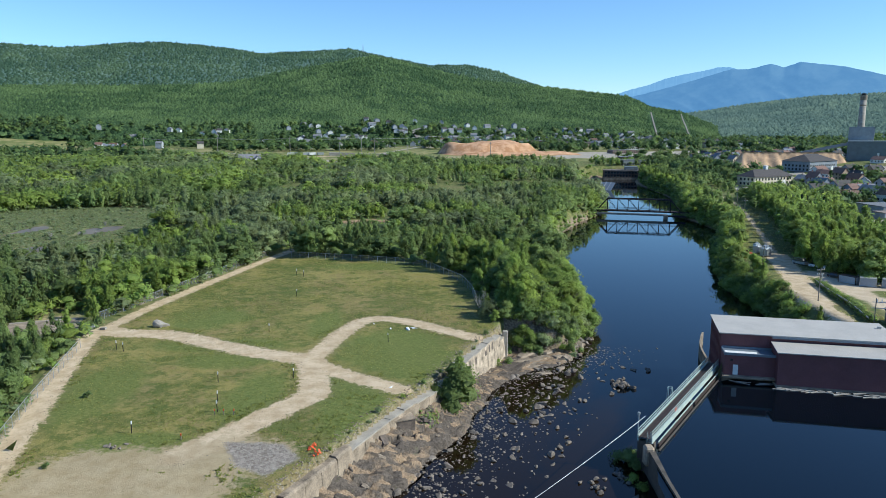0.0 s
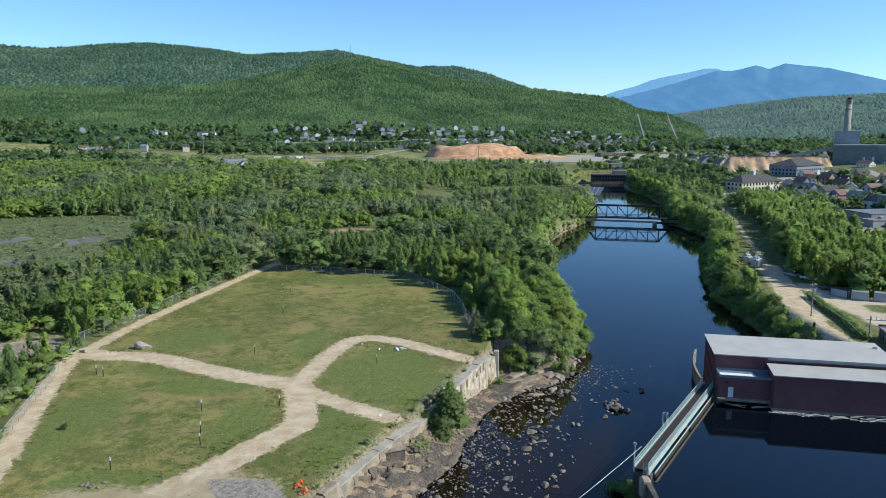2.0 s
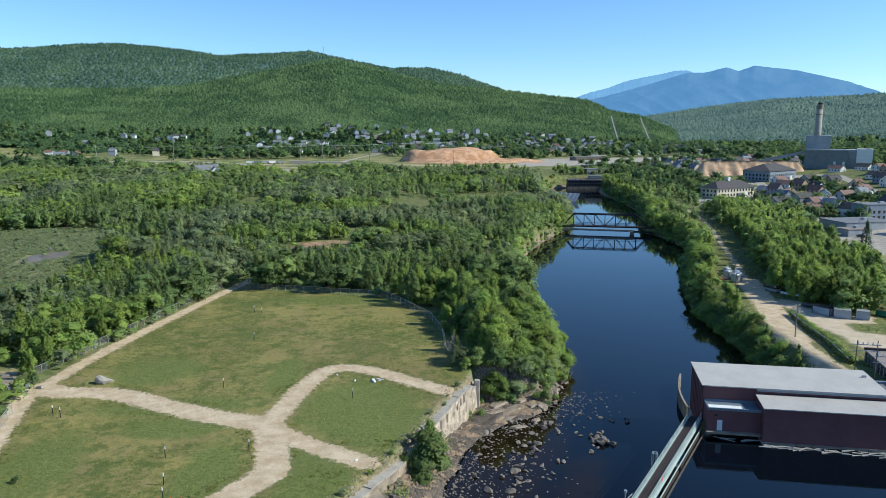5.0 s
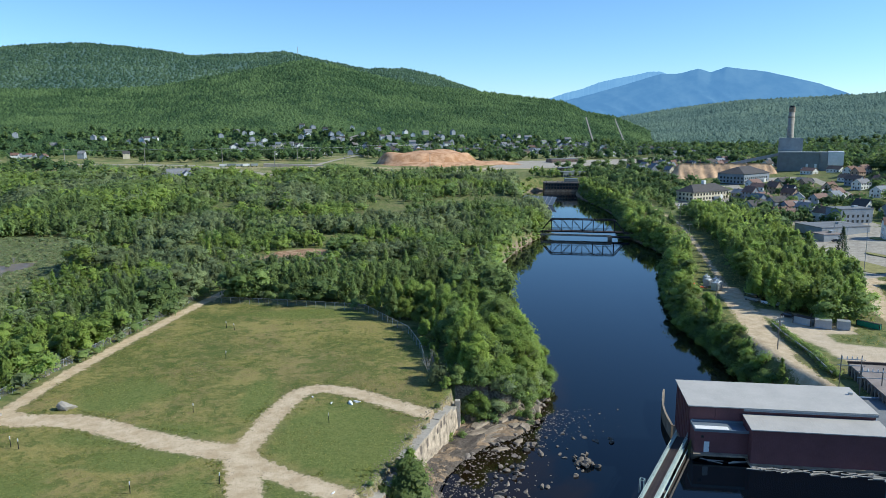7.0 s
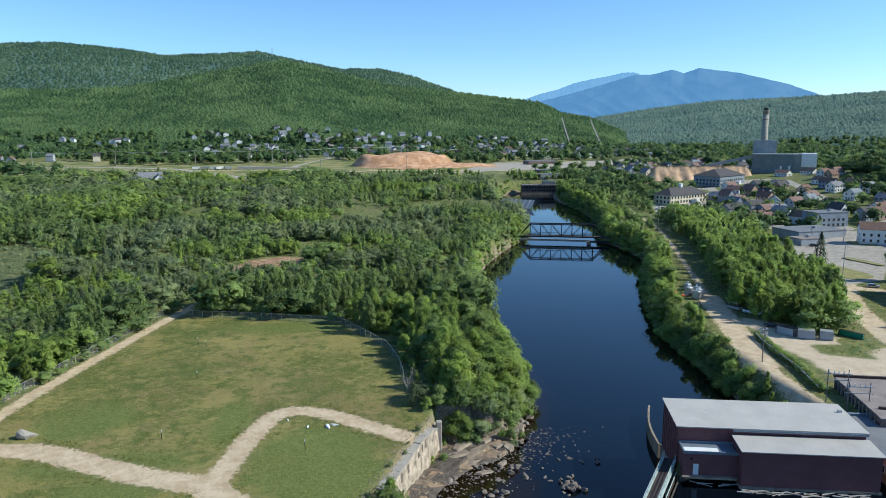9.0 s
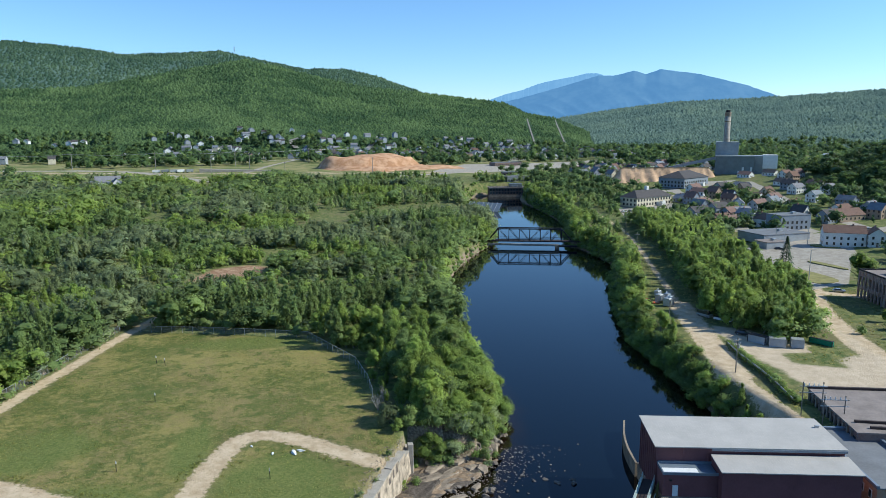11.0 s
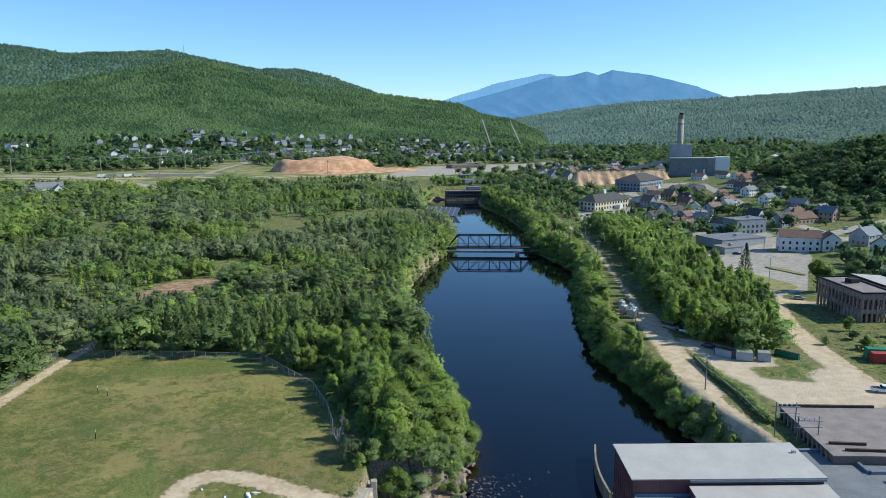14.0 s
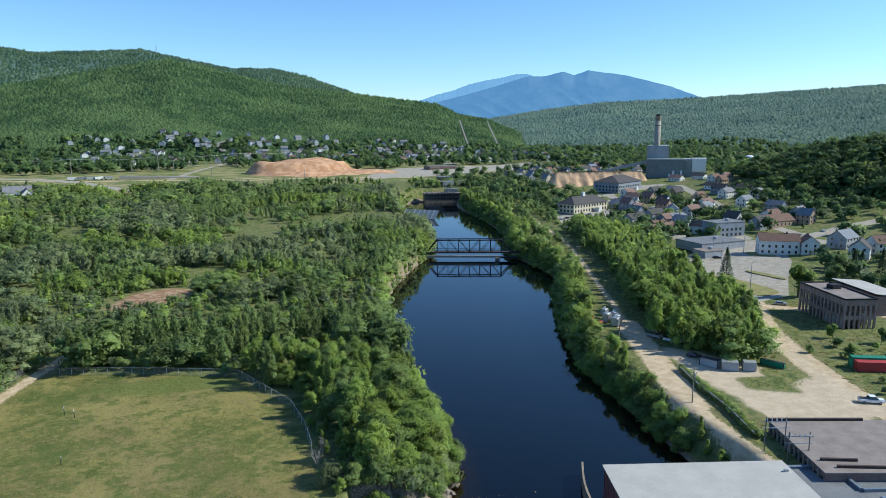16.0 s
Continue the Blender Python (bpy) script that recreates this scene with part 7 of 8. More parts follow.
    for x, y, h in ((198.5, 306, 15.0), (244, 292, 12.0), (250, 289, 13.0), (256, 291, 11.5), (262, 286, 12.5), (178, 352, 13.5), (183, 356, 12.5), (188, 350, 13.0), (193, 362, 12), (199, 372, 13.5), (206, 380, 12.5), (203, 366, 11.5), (176, 364, 12), (236, 420, 11)):
        t = thing("spruce", pose(x, y, gz(x, y)), "dark green spruce with a narrow pointed crown", "tree", "spruces")
        q = leaf_cloud(int(x), "spruce", 1500, 0.020) * h
        crown = mesh_of("crown", q, leaves(len(q) // 3), M["needle"])
        put_puff(crown, q, np.array((0, 0, 0.3 * h)))
        child("trunk", trunk_mesh(3, "spruce", h), t)
        child("crown", crown, t)


single_plants()


def bare_snags():
    """Leafless grey bushes at the field's corner and in the marsh."""
    rng = random.Random(12)
    for x, y, h in ((9.5, 178, 4.5), (11.0, 183, 4.0), (-150, 252, 3.5), (-163, 292, 3.8), (-148, 300, 2.6), (31, 182, 6.5), (-158, 330, 3.0)):
        t = thing("bare_bush", pose(x, y, gz(x, y)), "leafless grey bush with fine twigs", "bush", "bare bushes")
        for i in range(14):
            a, r = rng.uniform(0, 6.28), rng.uniform(0.1, 0.4) * h
            bm = bmesh.new()
            top = Vector((math.cos(a) * r, math.sin(a) * r, h * rng.uniform(0.6, 1)))
            stick(bm, (0, 0, 0), top, 0.05, 0.015, 4)
            for k in range(4):
                m = top * rng.uniform(0.4, 0.9)
                stick(bm, m, m + Vector((rng.gauss(0, 0.4), rng.gauss(0, 0.4), rng.uniform(0.2, 0.7))), 0.025, 0.01, 4)
            part("twig", bm, M["bare_twig"], t)


bare_snags()


def cable(name, a, b, sag, label, radius=0.05):
    c = bpy.data.curves.new(name, "CURVE")
    c.dimensions, c.bevel_depth, c.bevel_resolution = "3D", radius, 1
    s = c.splines.new("POLY")
    n = 14
    s.points.add(n)
    a, b = Vector(a), Vector(b)
    for i in range(n + 1):
        u = i / n
        p = a.lerp(b, u) - Vector((0, 0, 4 * sag * u * (1 - u)))
        s.points[i].co = (*p, 1)
    c.materials.append(M["galv"])
    return tagged(new(name, c), label, "cable")


cable("safety_cable", (32.6, 108.2, 8.8), (-2, 79, 1.2), 0.6, "long steel safety cable strung over the rapids", 0.055)


# ---- right bank: yards, vehicles, poles ----
def car(kind, x, y, yaw, paint, label, group="parked vehicles"):
    """A parked vehicle: body, cabin glass, wheels. kind: car, pickup, van."""
    t = thing({"car": "car", "pickup": "pickup_truck", "van": "van"}[kind], pose(x, y, gz(x, y), 0, 0, yaw), label, "vehicle", group)
    L, W = {"car": (4.5, 1.8), "pickup": (5.8, 2.0), "van": (5.4, 2.0)}[kind]
    H = {"car": 1.42, "pickup": 1.85, "van": 2.3}[kind]
    belt = {"car": 0.92, "pickup": 1.15, "van": 1.25}[kind]
    bm = boxes((-L / 2, L / 2, -W / 2, W / 2, 0.35, belt))
    bmesh.ops.bevel(bm, geom=bm.edges[:], offset=0.14, segments=2, affect="EDGES")
    part("body", bm, paint, t)
    lo, hi = {"car": ((-1.9, 1.0), (-1.3, 0.35)), "pickup": ((-0.9, 1.5), (-0.6, 0.8)), "van": ((-2.6, 1.9), (-2.5, 1.2))}[kind]
    bm = bmesh.new()
    v = [bm.verts.new(p) for p in ((lo[0], -W / 2 + 0.08, belt - 0.05), (lo[1], -W / 2 + 0.08, belt - 0.05), (lo[1], W / 2 - 0.08, belt - 0.05), (lo[0], W / 2 - 0.08, belt - 0.05), (hi[0], -W / 2 + 0.25, H - 0.06), (hi[1], -W / 2 + 0.25, H - 0.06), (hi[1], W / 2 - 0.25, H - 0.06), (hi[0], W / 2 - 0.25, H - 0.06))]
    for f in ((0, 1, 5, 4), (1, 2, 6, 5), (2, 3, 7, 6), (3, 0, 4, 7), (4, 5, 6, 7)):
        bm.faces.new([v[i] for i in f])
    part("cabin_glass", bm, M["glass"], t)
    part("roof", boxes((hi[0] - 0.05, hi[1] + 0.05, -W / 2 + 0.2, W / 2 - 0.2, H - 0.06, H)), paint, t)
    if kind == "pickup":
        part("load_bed", boxes((-L / 2 + 0.15, lo[0] - 0.1, -W / 2 + 0.15, W / 2 - 0.15, belt - 0.1, belt + 0.012)), M["black"], t)
    for sx in (-1, 1):
        for sy in (-1, 1):
            bm = bmesh.new()
            stick(bm, (sx * L * 0.31, sy * (W / 2 - 0.2), 0.34), (sx * L * 0.31, sy * (W / 2 + 0.02), 0.34), 0.34, 0.34, 12)
            w = part("wheel", bm, M["black"], t)
            bm = bmesh.new()
            stick(bm, (sx * L * 0.31, sy * (W / 2 + 0.02), 0.34), (sx * L * 0.31, sy * (W / 2 + 0.035), 0.34), 0.2, 0.2, 8)
            part("rim", bm, M["galv"], w)
    for sy in (-0.6, 0.6):
        part("headlight", boxes((L / 2 - 0.02, L / 2 + 0.02, sy - 0.18, sy + 0.18, 0.62, 0.78)), M["white"], t)


PAINTS = [plain("car_white", (0.75, 0.76, 0.77), 0.3, 0, 0.04), plain("car_black", (0.03, 0.03, 0.035), 0.25, 0, 0.1), plain("car_silver", (0.38, 0.40, 0.42), 0.3, 0.5, 0.05), plain("car_blue", (0.05, 0.09, 0.2), 0.3, 0, 0.1), plain("car_red", (0.3, 0.03, 0.025), 0.3, 0, 0.1)]
M["container_red"] = siding("container_red", (0.42, 0.05, 0.045), 0.3, 0.6)
M["container_green"] = siding("container_green", (0.03, 0.22, 0.12), 0.3, 0.6)
M["container_grey"] = siding("container_grey", (0.36, 0.38, 0.40), 0.3, 0.6)

car("pickup", 143.5, 175.4, -28, PAINTS[0], "white crew-cab pickup truck parked on the gravel lot")
car("car", 122.4, 217.2, -48, PAINTS[1], "black sedan parked in the trees' shade")
car("pickup", 125.0, 232.5, -55, PAINTS[0], "white flatbed pickup truck parked beside the track")
car("van", 122.0, 238.5, -68, PAINTS[2], "grey box van parked beside the track")
car("car", 127.6, 227.0, -50, PAINTS[1], "dark car parked behind a flatbed truck")
car("car", 190.5, 262.5, -30, PAINTS[2], "silver car parked in the yard")
car("car", 226.0, 350.5, -15, PAINTS[1], "black car on the asphalt parking lot")
for i, (x, y, p) in enumerate(((214, 512, 0), (219, 514, 1), (226, 516, 2), (233, 519, 0), (240, 521, 3), (330, 648, 0), (338, 651, 1), (345, 655, 2), (258, 520, 4), (262, 470, 0), (300, 378, 2), (322, 384, 0))):
    car("car", x, y, 20 + 15 * (i % 3), PAINTS[p], ("white", "black", "silver", "dark blue", "red")[p] + " car parked on the town's asphalt")


def container(x, y, yaw, size, mat, roof, label):
    L, W, H = size
    t = thing("shipping_container", pose(x, y, gz(x, y), 0, 0, yaw), label, "container", "containers")
    part("box", boxes((-L / 2, L / 2, -W / 2, W / 2, 0.12, H)), mat, t)
    part("roof", boxes((-L / 2 - 0.04, L / 2 + 0.04, -W / 2 - 0.04, W / 2 + 0.04, H, H + 0.08)), roof, t)
    for s in (-1, 1):
        for q in (-1, 1):
            part("corner_post", boxes((s * L / 2 - 0.1, s * L / 2 + 0.1, q * W / 2 - 0.1, q * W / 2 + 0.1, 0, H + 0.02)), roof, t)
    for q in (-0.25, 0.25):
        part("door", boxes((q * W * 2 * 0.5 - 0.5, q * W * 2 * 0.5 + 0.5, 0, 0, 0, 0)) if False else boxes((L / 2, L / 2 + 0.05, q * W - W * 0.22, q * W + W * 0.22, 0.2, H - 0.1)), mat, t)


container(125.6, 205.4, -30, (4.2, 2.6, 2.5), M["container_grey"], M["galv"], "grey steel storage container under the trees")
container(130.6, 203.6, -30, (3.2, 2.6, 2.5), M["container_grey"], M["galv"], "grey steel storage container beside another")
container(122.4, 209.6, -60, (5.2, 2.4, 2.2), M["container_grey"], M["steel_rust"], "dull grey trailer box under the trees")
container(164.5, 193.2, -22, (12.2, 2.5, 2.7), M["container_red"], M["container_red"], "red shipping container in long grass")
container(165.4, 196.0, -22, (12.2, 2.5, 3.1), M["container_green"], M["container_green"], "green-roofed shipping container behind a red one")
container(139.0, 204.6, -62, (6.5, 0.9, 1.6), M["container_green"], M["black"], "dark green trough along the lane")


def transformers():
    """Grey tanks and switchgear stored by the track."""
    for x, y, s in ((116.8, 254.0, 1.0), (119.4, 258.0, 0.85), (117.0, 261.0, 0.9), (121.0, 263.0, 0.8), (119.6, 267.5, 0.8)):
        t = thing("transformer", pose(x, y, gz(x, y), 0, 0, 35), "grey steel transformer stored on bare ground", "transformer", "stored transformers")
        bm = boxes((-1.5 * s, 1.5 * s, -1.1 * s, 1.1 * s, 0.2, 3.0 * s))
        bmesh.ops.bevel(bm, geom=bm.edges[:], offset=0.12, segments=1, affect="EDGES")
        part("tank", bm, M["galv"], t)
        for i in range(5):
            part("fin", boxes((-1.2 * s + i * 0.55 * s, -1.0 * s + i * 0.55 * s, -1.6 * s, -1.1 * s, 0.4, 2.6 * s)), M["galv"], t)
        for i in range(3):
            bm = bmesh.new()
            stick(bm, (-0.8 * s + i * 0.8 * s, 0, 3.0 * s), (-0.8 * s + i * 0.8 * s, 0, 4.0 * s), 0.16 * s, 0.08 * s, 6)
            part("bushing", bm, M["white"], t)
    rng = random.Random(9)
    for i in range(9):
        x, y = 113.5 + rng.uniform(-2, 2.5), 264 + rng.uniform(-6, 10)
        t = thing("scrap_bundle", pose(x, y, gz(x, y), 0, 0, rng.uniform(0, 180)), "bundle of rusty and orange scrap metal on the ground", "scrap", "scrap bundles")
        part("bundle", bars([((-1.2, k * 0.2, 0.2 + 0.1 * (k % 3)), (1.2, k * 0.22, 0.3)) for k in range(5)], 0.16), (M["orange"], M["steel_rust"], M["galv"])[i % 3], t)


transformers()


def pole(x, y, h, arms, label, lean=0.0, mat=None, name="utility_pole", yaw=0):
    t = thing(name, pose(x, y, gz(x, y), lean, lean, yaw), label, "pole", "poles")
    bm = bmesh.new()
    stick(bm, (0, 0, -0.5), (0, 0, h), 0.17, 0.11, 7)
    part("shaft", bm, mat or M["wood"], t)
    for z in arms:
        part("cross_arm", bars([((-1.3, 0, z), (1.3, 0, z))], 0.16), M["wood"], t)
        for k in (-1.1, -0.5, 0.5, 1.1):
            bm = bmesh.new()
            stick(bm, (k, 0, z + 0.08), (k, 0, z + 0.35), 0.08, 0.05, 5)
            part("insulator", bm, M["white"], t)
    return t


p = pole(101.6, 187.4, 9.4, (7.4, 8.6), "weathered wooden utility pole with a transformer drum", yaw=20)
bm = bmesh.new()
stick(bm, (0.45, 0, 6.4), (0.45, 0, 7.4), 0.28, 0.28, 8)
part("drum", bm, M["galv"], p)
pole(107.2, 234.6, 7.2, (), "short leaning wooden pole beside the track", 2)
pole(129.3, 217.5, 6.0, (), "slanting wooden prop pole by the lot", 16)
pole(173, 417, 11, (9.8,), "wooden utility pole by the old rail bed")
pole(150, 352, 11, (9.8,), "wooden utility pole by the old rail bed")
pole(164, 248, 8, (7,), "wooden utility pole at the lane's end")
pole(30, 520, 11, (10,), "lone wooden utility pole in the scrub")
for x, y, h in ((193, 283, 12.5), (217, 330, 11), (224, 344, 10.5), (232, 362, 10.5), (246, 356, 9)):
    t = pole(x, y, h, (), "grey steel lamp pole on the parking lot", 0, M["galv"], "street_lamp")
    part("lamp_arm", bars([((0, 0, h - 0.1), (1.4, 0, h + 0.15))], 0.1), M["galv"], t)
    part("lamp_head", boxes((1.2, 2.0, -0.15, 0.15, h + 0.1, h + 0.25)), M["galv"], t)


def islands():
    """Grass islands with kerbs in the parking lot."""
    for shape in ([(197.5, 319), (204.4, 307), (207, 281), (199, 276.5), (191, 275.5), (192.5, 296), (192, 309)], [(217.5, 319), (222, 298), (225.5, 299.5), (222, 320)], [(243, 352), (252, 340), (258, 346), (250, 356)]):
        q = [Vector((x, y, 0)) for x, y in rounded(shape, 2, True)]
        z = max(gz(p.x, p.y) for p in q) + 0.16
        bm = bmesh.new()
        top, low = [bm.verts.new((p.x, p.y, z)) for p in q], [bm.verts.new((p.x, p.y, z - 1.2)) for p in q]
        bm.faces.new(top)
        for i in range(len(q)):
            j = (i + 1) % len(q)
            bm.faces.new((low[i], low[j], top[j], top[i]))
        tagged(new("grass_island", finish(bm, "grass_island", M["dry_grass"])), "dry yellow-green grass island in the parking lot", "island", kind="structure")


M["dry_grass"] = plain("dry_grass", (0.24, 0.22, 0.075), 0.95, vary=0.4, scale=0.25, bump=0.05)
islands()


def hedge_rail():
    """Overgrown guard rail between the track and the lot."""
    line = [(112.6, 208.5), (110.0, 197), (107.4, 181), (103.4, 166)]
    rows = []
    rng = np.random.RandomState(3)
    for x, y in spaced(line, 0.45):
        rows.append((x + rng.uniform(-0.6, 0.6), y, rng.uniform(1.2, 2.3), 2, rng.choice((0, 1))))
    woods("hedge", np.array(rows), "overgrown green hedge along a guard rail", 130, 0.085)
    t = thing("guard_rail", pose(0, 0, 0), "long grey guard rail half hidden in a hedge", "rail")
    pts = [Vector((x - 0.9, y, gz(x, y) + 1.2)) for x, y in spaced(line, 4)]
    for a, b in zip(pts, pts[1:]):
        part("rail", bars([(a, b)], 0.12, 0.4), M["galv"], t)
        part("rail_post", bars([(a - Vector((0, 0, 1.3)), a)], 0.16), M["wood"], t)


hedge_rail()


# ---- the gutted brick mill ----
M["brick_pale"] = brick_material("weathered_brick", (0.225, 0.135, 0.112), (0.28, 0.18, 0.152), (0.36, 0.31, 0.28))
def ruin():
    t = thing("gutted_mill", pose(187.5, 229.7, 6.3, 0, 0, 0), "two-storey gutted brick mill with empty window openings", "building")
    a = Vector((0, 0, 0))
    u = Vector((5.1, 25.3, 0)).normalized()
    v = Vector((u.y, -u.x, 0))
    L, W, H = 25.8, 10.5, 11.4

    def wall(o, d, n, length, bays, name):
        """Brick piers, sills and lintels round open bays, with dark depth behind."""
        step = length / bays
        rot = math.degrees(math.atan2(d.y, d.x))
        for i in range(bays + 1):
            q = part("pier", boxes((i * step - 0.35, i * step + 0.35, -0.45, 0.05, -0.6, H)), M["brick_pale"], t)
            q.matrix_basis = Matrix.Translation(o) @ pose(0, 0, 0, 0, 0, rot)
        for z0, z1 in ((-0.6, 0.5), (4.8, 6.2), (9.6, H)):
            q = part("brick_band", boxes((0, length, -0.3, 0.02, z0, z1)), M["brick_pale"], t)
            q.matrix_basis = Matrix.Translation(o) @ pose(0, 0, 0, 0, 0, rot)
        for i in range(bays):
            for z0, z1 in ((6.2, 9.6),):
                q = part("mullion", bars([((i * step + step / 2, -0.1, z0), (i * step + step / 2, -0.1, z1)), ((i * step, -0.1, (z0 + z1) / 2), (i * step + step, -0.1, (z0 + z1) / 2))], 0.14), M["brick_brown"], t)
                q.matrix_basis = Matrix.Translation(o) @ pose(0, 0, 0, 0, 0, rot)
            if i > bays * 0.55 and bays > 6:
                q = part("boarded_bay", boxes((i * step + 0.3, i * step + step - 0.3, -0.12, 0.0, 0.5, 4.8)), M["concrete"], t)
                q.matrix_basis = Matrix.Translation(o) @ pose(0, 0, 0, 0, 0, rot)

    wall(u * L, -u, -v, L, 12, "west")
    wall(Vector((0, 0, 0)), v, -u, W, 6, "south")
    wall(v * W, u, v, L, 12, "east")
    core = bmesh.new()
    for z0, z1 in ((0.0, 0.1), (5.4, 5.7)):
        c = [u * 0.3 + v * 0.3, u * (L - 0.3) + v * 0.3, u * (L - 0.3) + v * (W - 0.3), u * 0.3 + v * (W - 0.3)]
        sheet(core, [p + Vector((0, 0, z1)) for p in c], z1 - z0)
    part("floor_slab", core, M["concrete_old"], t)
    # dark shell added behind the bays for the shade of the interior
    bm = bmesh.new()
    c = [u * 2.5 + v * 2.5, u * (L - 2.5) + v * 2.5, u * (L - 2.5) + v * (W - 2.5), u * 2.5 + v * (W - 2.5)]
    lo, hi = [bm.verts.new(p) for p in c], [bm.verts.new(p + Vector((0, 0, H - 0.3))) for p in c]
    for i in range(4):
        bm.faces.new((lo[i], lo[(i + 1) % 4], hi[(i + 1) % 4], hi[i]))
    part("inner_wall", bm, M["ledge_dark"], t)
    bm = bmesh.new()
    c = [-u * 0.3 - v * 0.3, u * (L + 0.3) - v * 0.3, u * (L + 0.3) + v * (W + 0.3), -u * 0.3 + v * (W + 0.3)]
    sheet(bm, [p + Vector((0, 0, H + 0.25)) for p in c], 0.25)
    roof = part("roof", bm, M["tar_roof"], t)
    bm = bmesh.new()
    for i in range(4):
        p, q = c[i] + Vector((0, 0, H + 0.45)), c[(i + 1) % 4] + Vector((0, 0, H + 0.45))
        bar(bm, p, q, 0.4, 0.5)
    part("parapet", bm, M["black_steel"], roof)
    bm = bmesh.new()
    o = u * 15 + v * 5
    box(bm, o.x, o.x + 3.5, o.y, o.y + 3, H + 0.3, H + 1.8)
    part("stair_head", bm, M["black_steel"], roof)
    s = thing("long_shed", pose(210, 238, 6.5, 0, 0, math.degrees(math.atan2(u.y, u.x)) - 0), "long brick shed with a pale metal roof behind the mill", "building")
    part("wall", boxes((2, 28, -12, -1, -0.5, 8.6)), M["brick_brown"], s)
    bm = bmesh.new()
    sheet(bm, [(1.5, -12.5, 8.7), (28.5, -12.5, 8.7), (28.5, -0.5, 9.6), (1.5, -0.5, 9.6)], 0.25)
    part("roof", bm, M["metal_roof"], s)


ruin()


# ---- houses ----
WALLS = [siding("clapboard_white", (0.70, 0.70, 0.67), 0.2, 0.7, False), siding("clapboard_grey", (0.36, 0.38, 0.40), 0.2, 0.7, False), siding("clapboard_blue", (0.24, 0.27, 0.31), 0.2, 0.7, False), siding("clapboard_cream", (0.60, 0.54, 0.40), 0.2, 0.7, False), siding("clapboard_tan", (0.38, 0.28, 0.2), 0.2, 0.7, False)]
ROOFS = [plain("shingle_dark", (0.075, 0.068, 0.066), 0.9, vary=0.3, scale=0.7), plain("shingle_brown", (0.16, 0.095, 0.07), 0.9, vary=0.3, scale=0.7), plain("shingle_grey", (0.20, 0.20, 0.21), 0.9, vary=0.3, scale=0.7), plain("shingle_blue", (0.17, 0.19, 0.215), 0.8, vary=0.25, scale=0.7), plain("shingle_red", (0.20, 0.125, 0.10), 0.9, vary=0.3, scale=0.7)]
WALL_WORDS, ROOF_WORDS = ["white", "grey", "slate-blue", "cream", "tan"], ["dark", "brown", "grey", "blue-grey", "red-brown"]
HOUSES = {}


def house(x, y, yaw, w, d, h, rise, wall, roof, z=None, group="town houses", chimney=True):
    """A gabled clapboard house with its windows, door and roof."""
    base = pose(x, y, gz(x, y) - 0.3 if z is None else z, 0, 0, yaw)
    key = (w, d, h, rise, wall, roof, chimney)
    if key in HOUSES:
        return copy_thing(HOUSES[key], base)
    storeys = "two-storey" if h > 4.5 else "low"
    t = thing("house", base, f"{WALL_WORDS[wall]} clapboard {storeys} house with a {ROOF_WORDS[roof]} gabled roof", "house", group)
    HOUSES[key] = t
    bm = bmesh.new()
    gable_walls(bm, w, d, h, rise)
    part("wall", bm, WALLS[wall], t)
    o = 0.4
    bm = bmesh.new()
    k = rise / (d / 2)
    for s in (-1, 1):
        sheet(bm, [(-w / 2 - o, s * (d / 2 + o), h - o * k + 0.12), (w / 2 + o, s * (d / 2 + o), h - o * k + 0.12), (w / 2 + o, 0, h + rise + 0.14), (-w / 2 - o, 0, h + rise + 0.14)], 0.16)
    roof_ob = part("roof", bm, ROOFS[roof], t)
    if chimney:
        part("chimney", boxes((w * 0.2, w * 0.2 + 0.7, -0.3, 0.4, h + rise * 0.6, h + rise + 0.9)), M["brick"], roof_ob)
    levels = [1.2] if h < 4.5 else [1.2, 4.0] if h < 7.4 else [1.2, 4.0, 6.8]
    n = max(2, int(w / 3)) if chimney else 2
    for z0 in levels if chimney else levels[-1:]:
        if z0 + 1.3 > h:
            continue
        for i in range(n):
            px = -w / 2 + (i + 0.5) * w / n
            for s in (-1, 1) if chimney else (-1,):
                f = part("window", boxes((px - 0.5, px + 0.5, min(s * d / 2, s * (d / 2 + 0.05)), max(s * d / 2, s * (d / 2 + 0.05)), z0, z0 + 1.4)), M["glass"], t)
        for s in (-1, 1) if chimney else ():
            for q in (-d / 4, d / 4):
                part("window", boxes((min(s * w / 2, s * (w / 2 + 0.05)), max(s * w / 2, s * (w / 2 + 0.05)), q - 0.5, q + 0.5, z0, z0 + 1.4)), M["glass"], t)
    if chimney:
        part("door", boxes((-w / 2 - 0.06, -w / 2, -0.5, 0.5, 0.3, 2.3)), M["wood"], t)
    return t


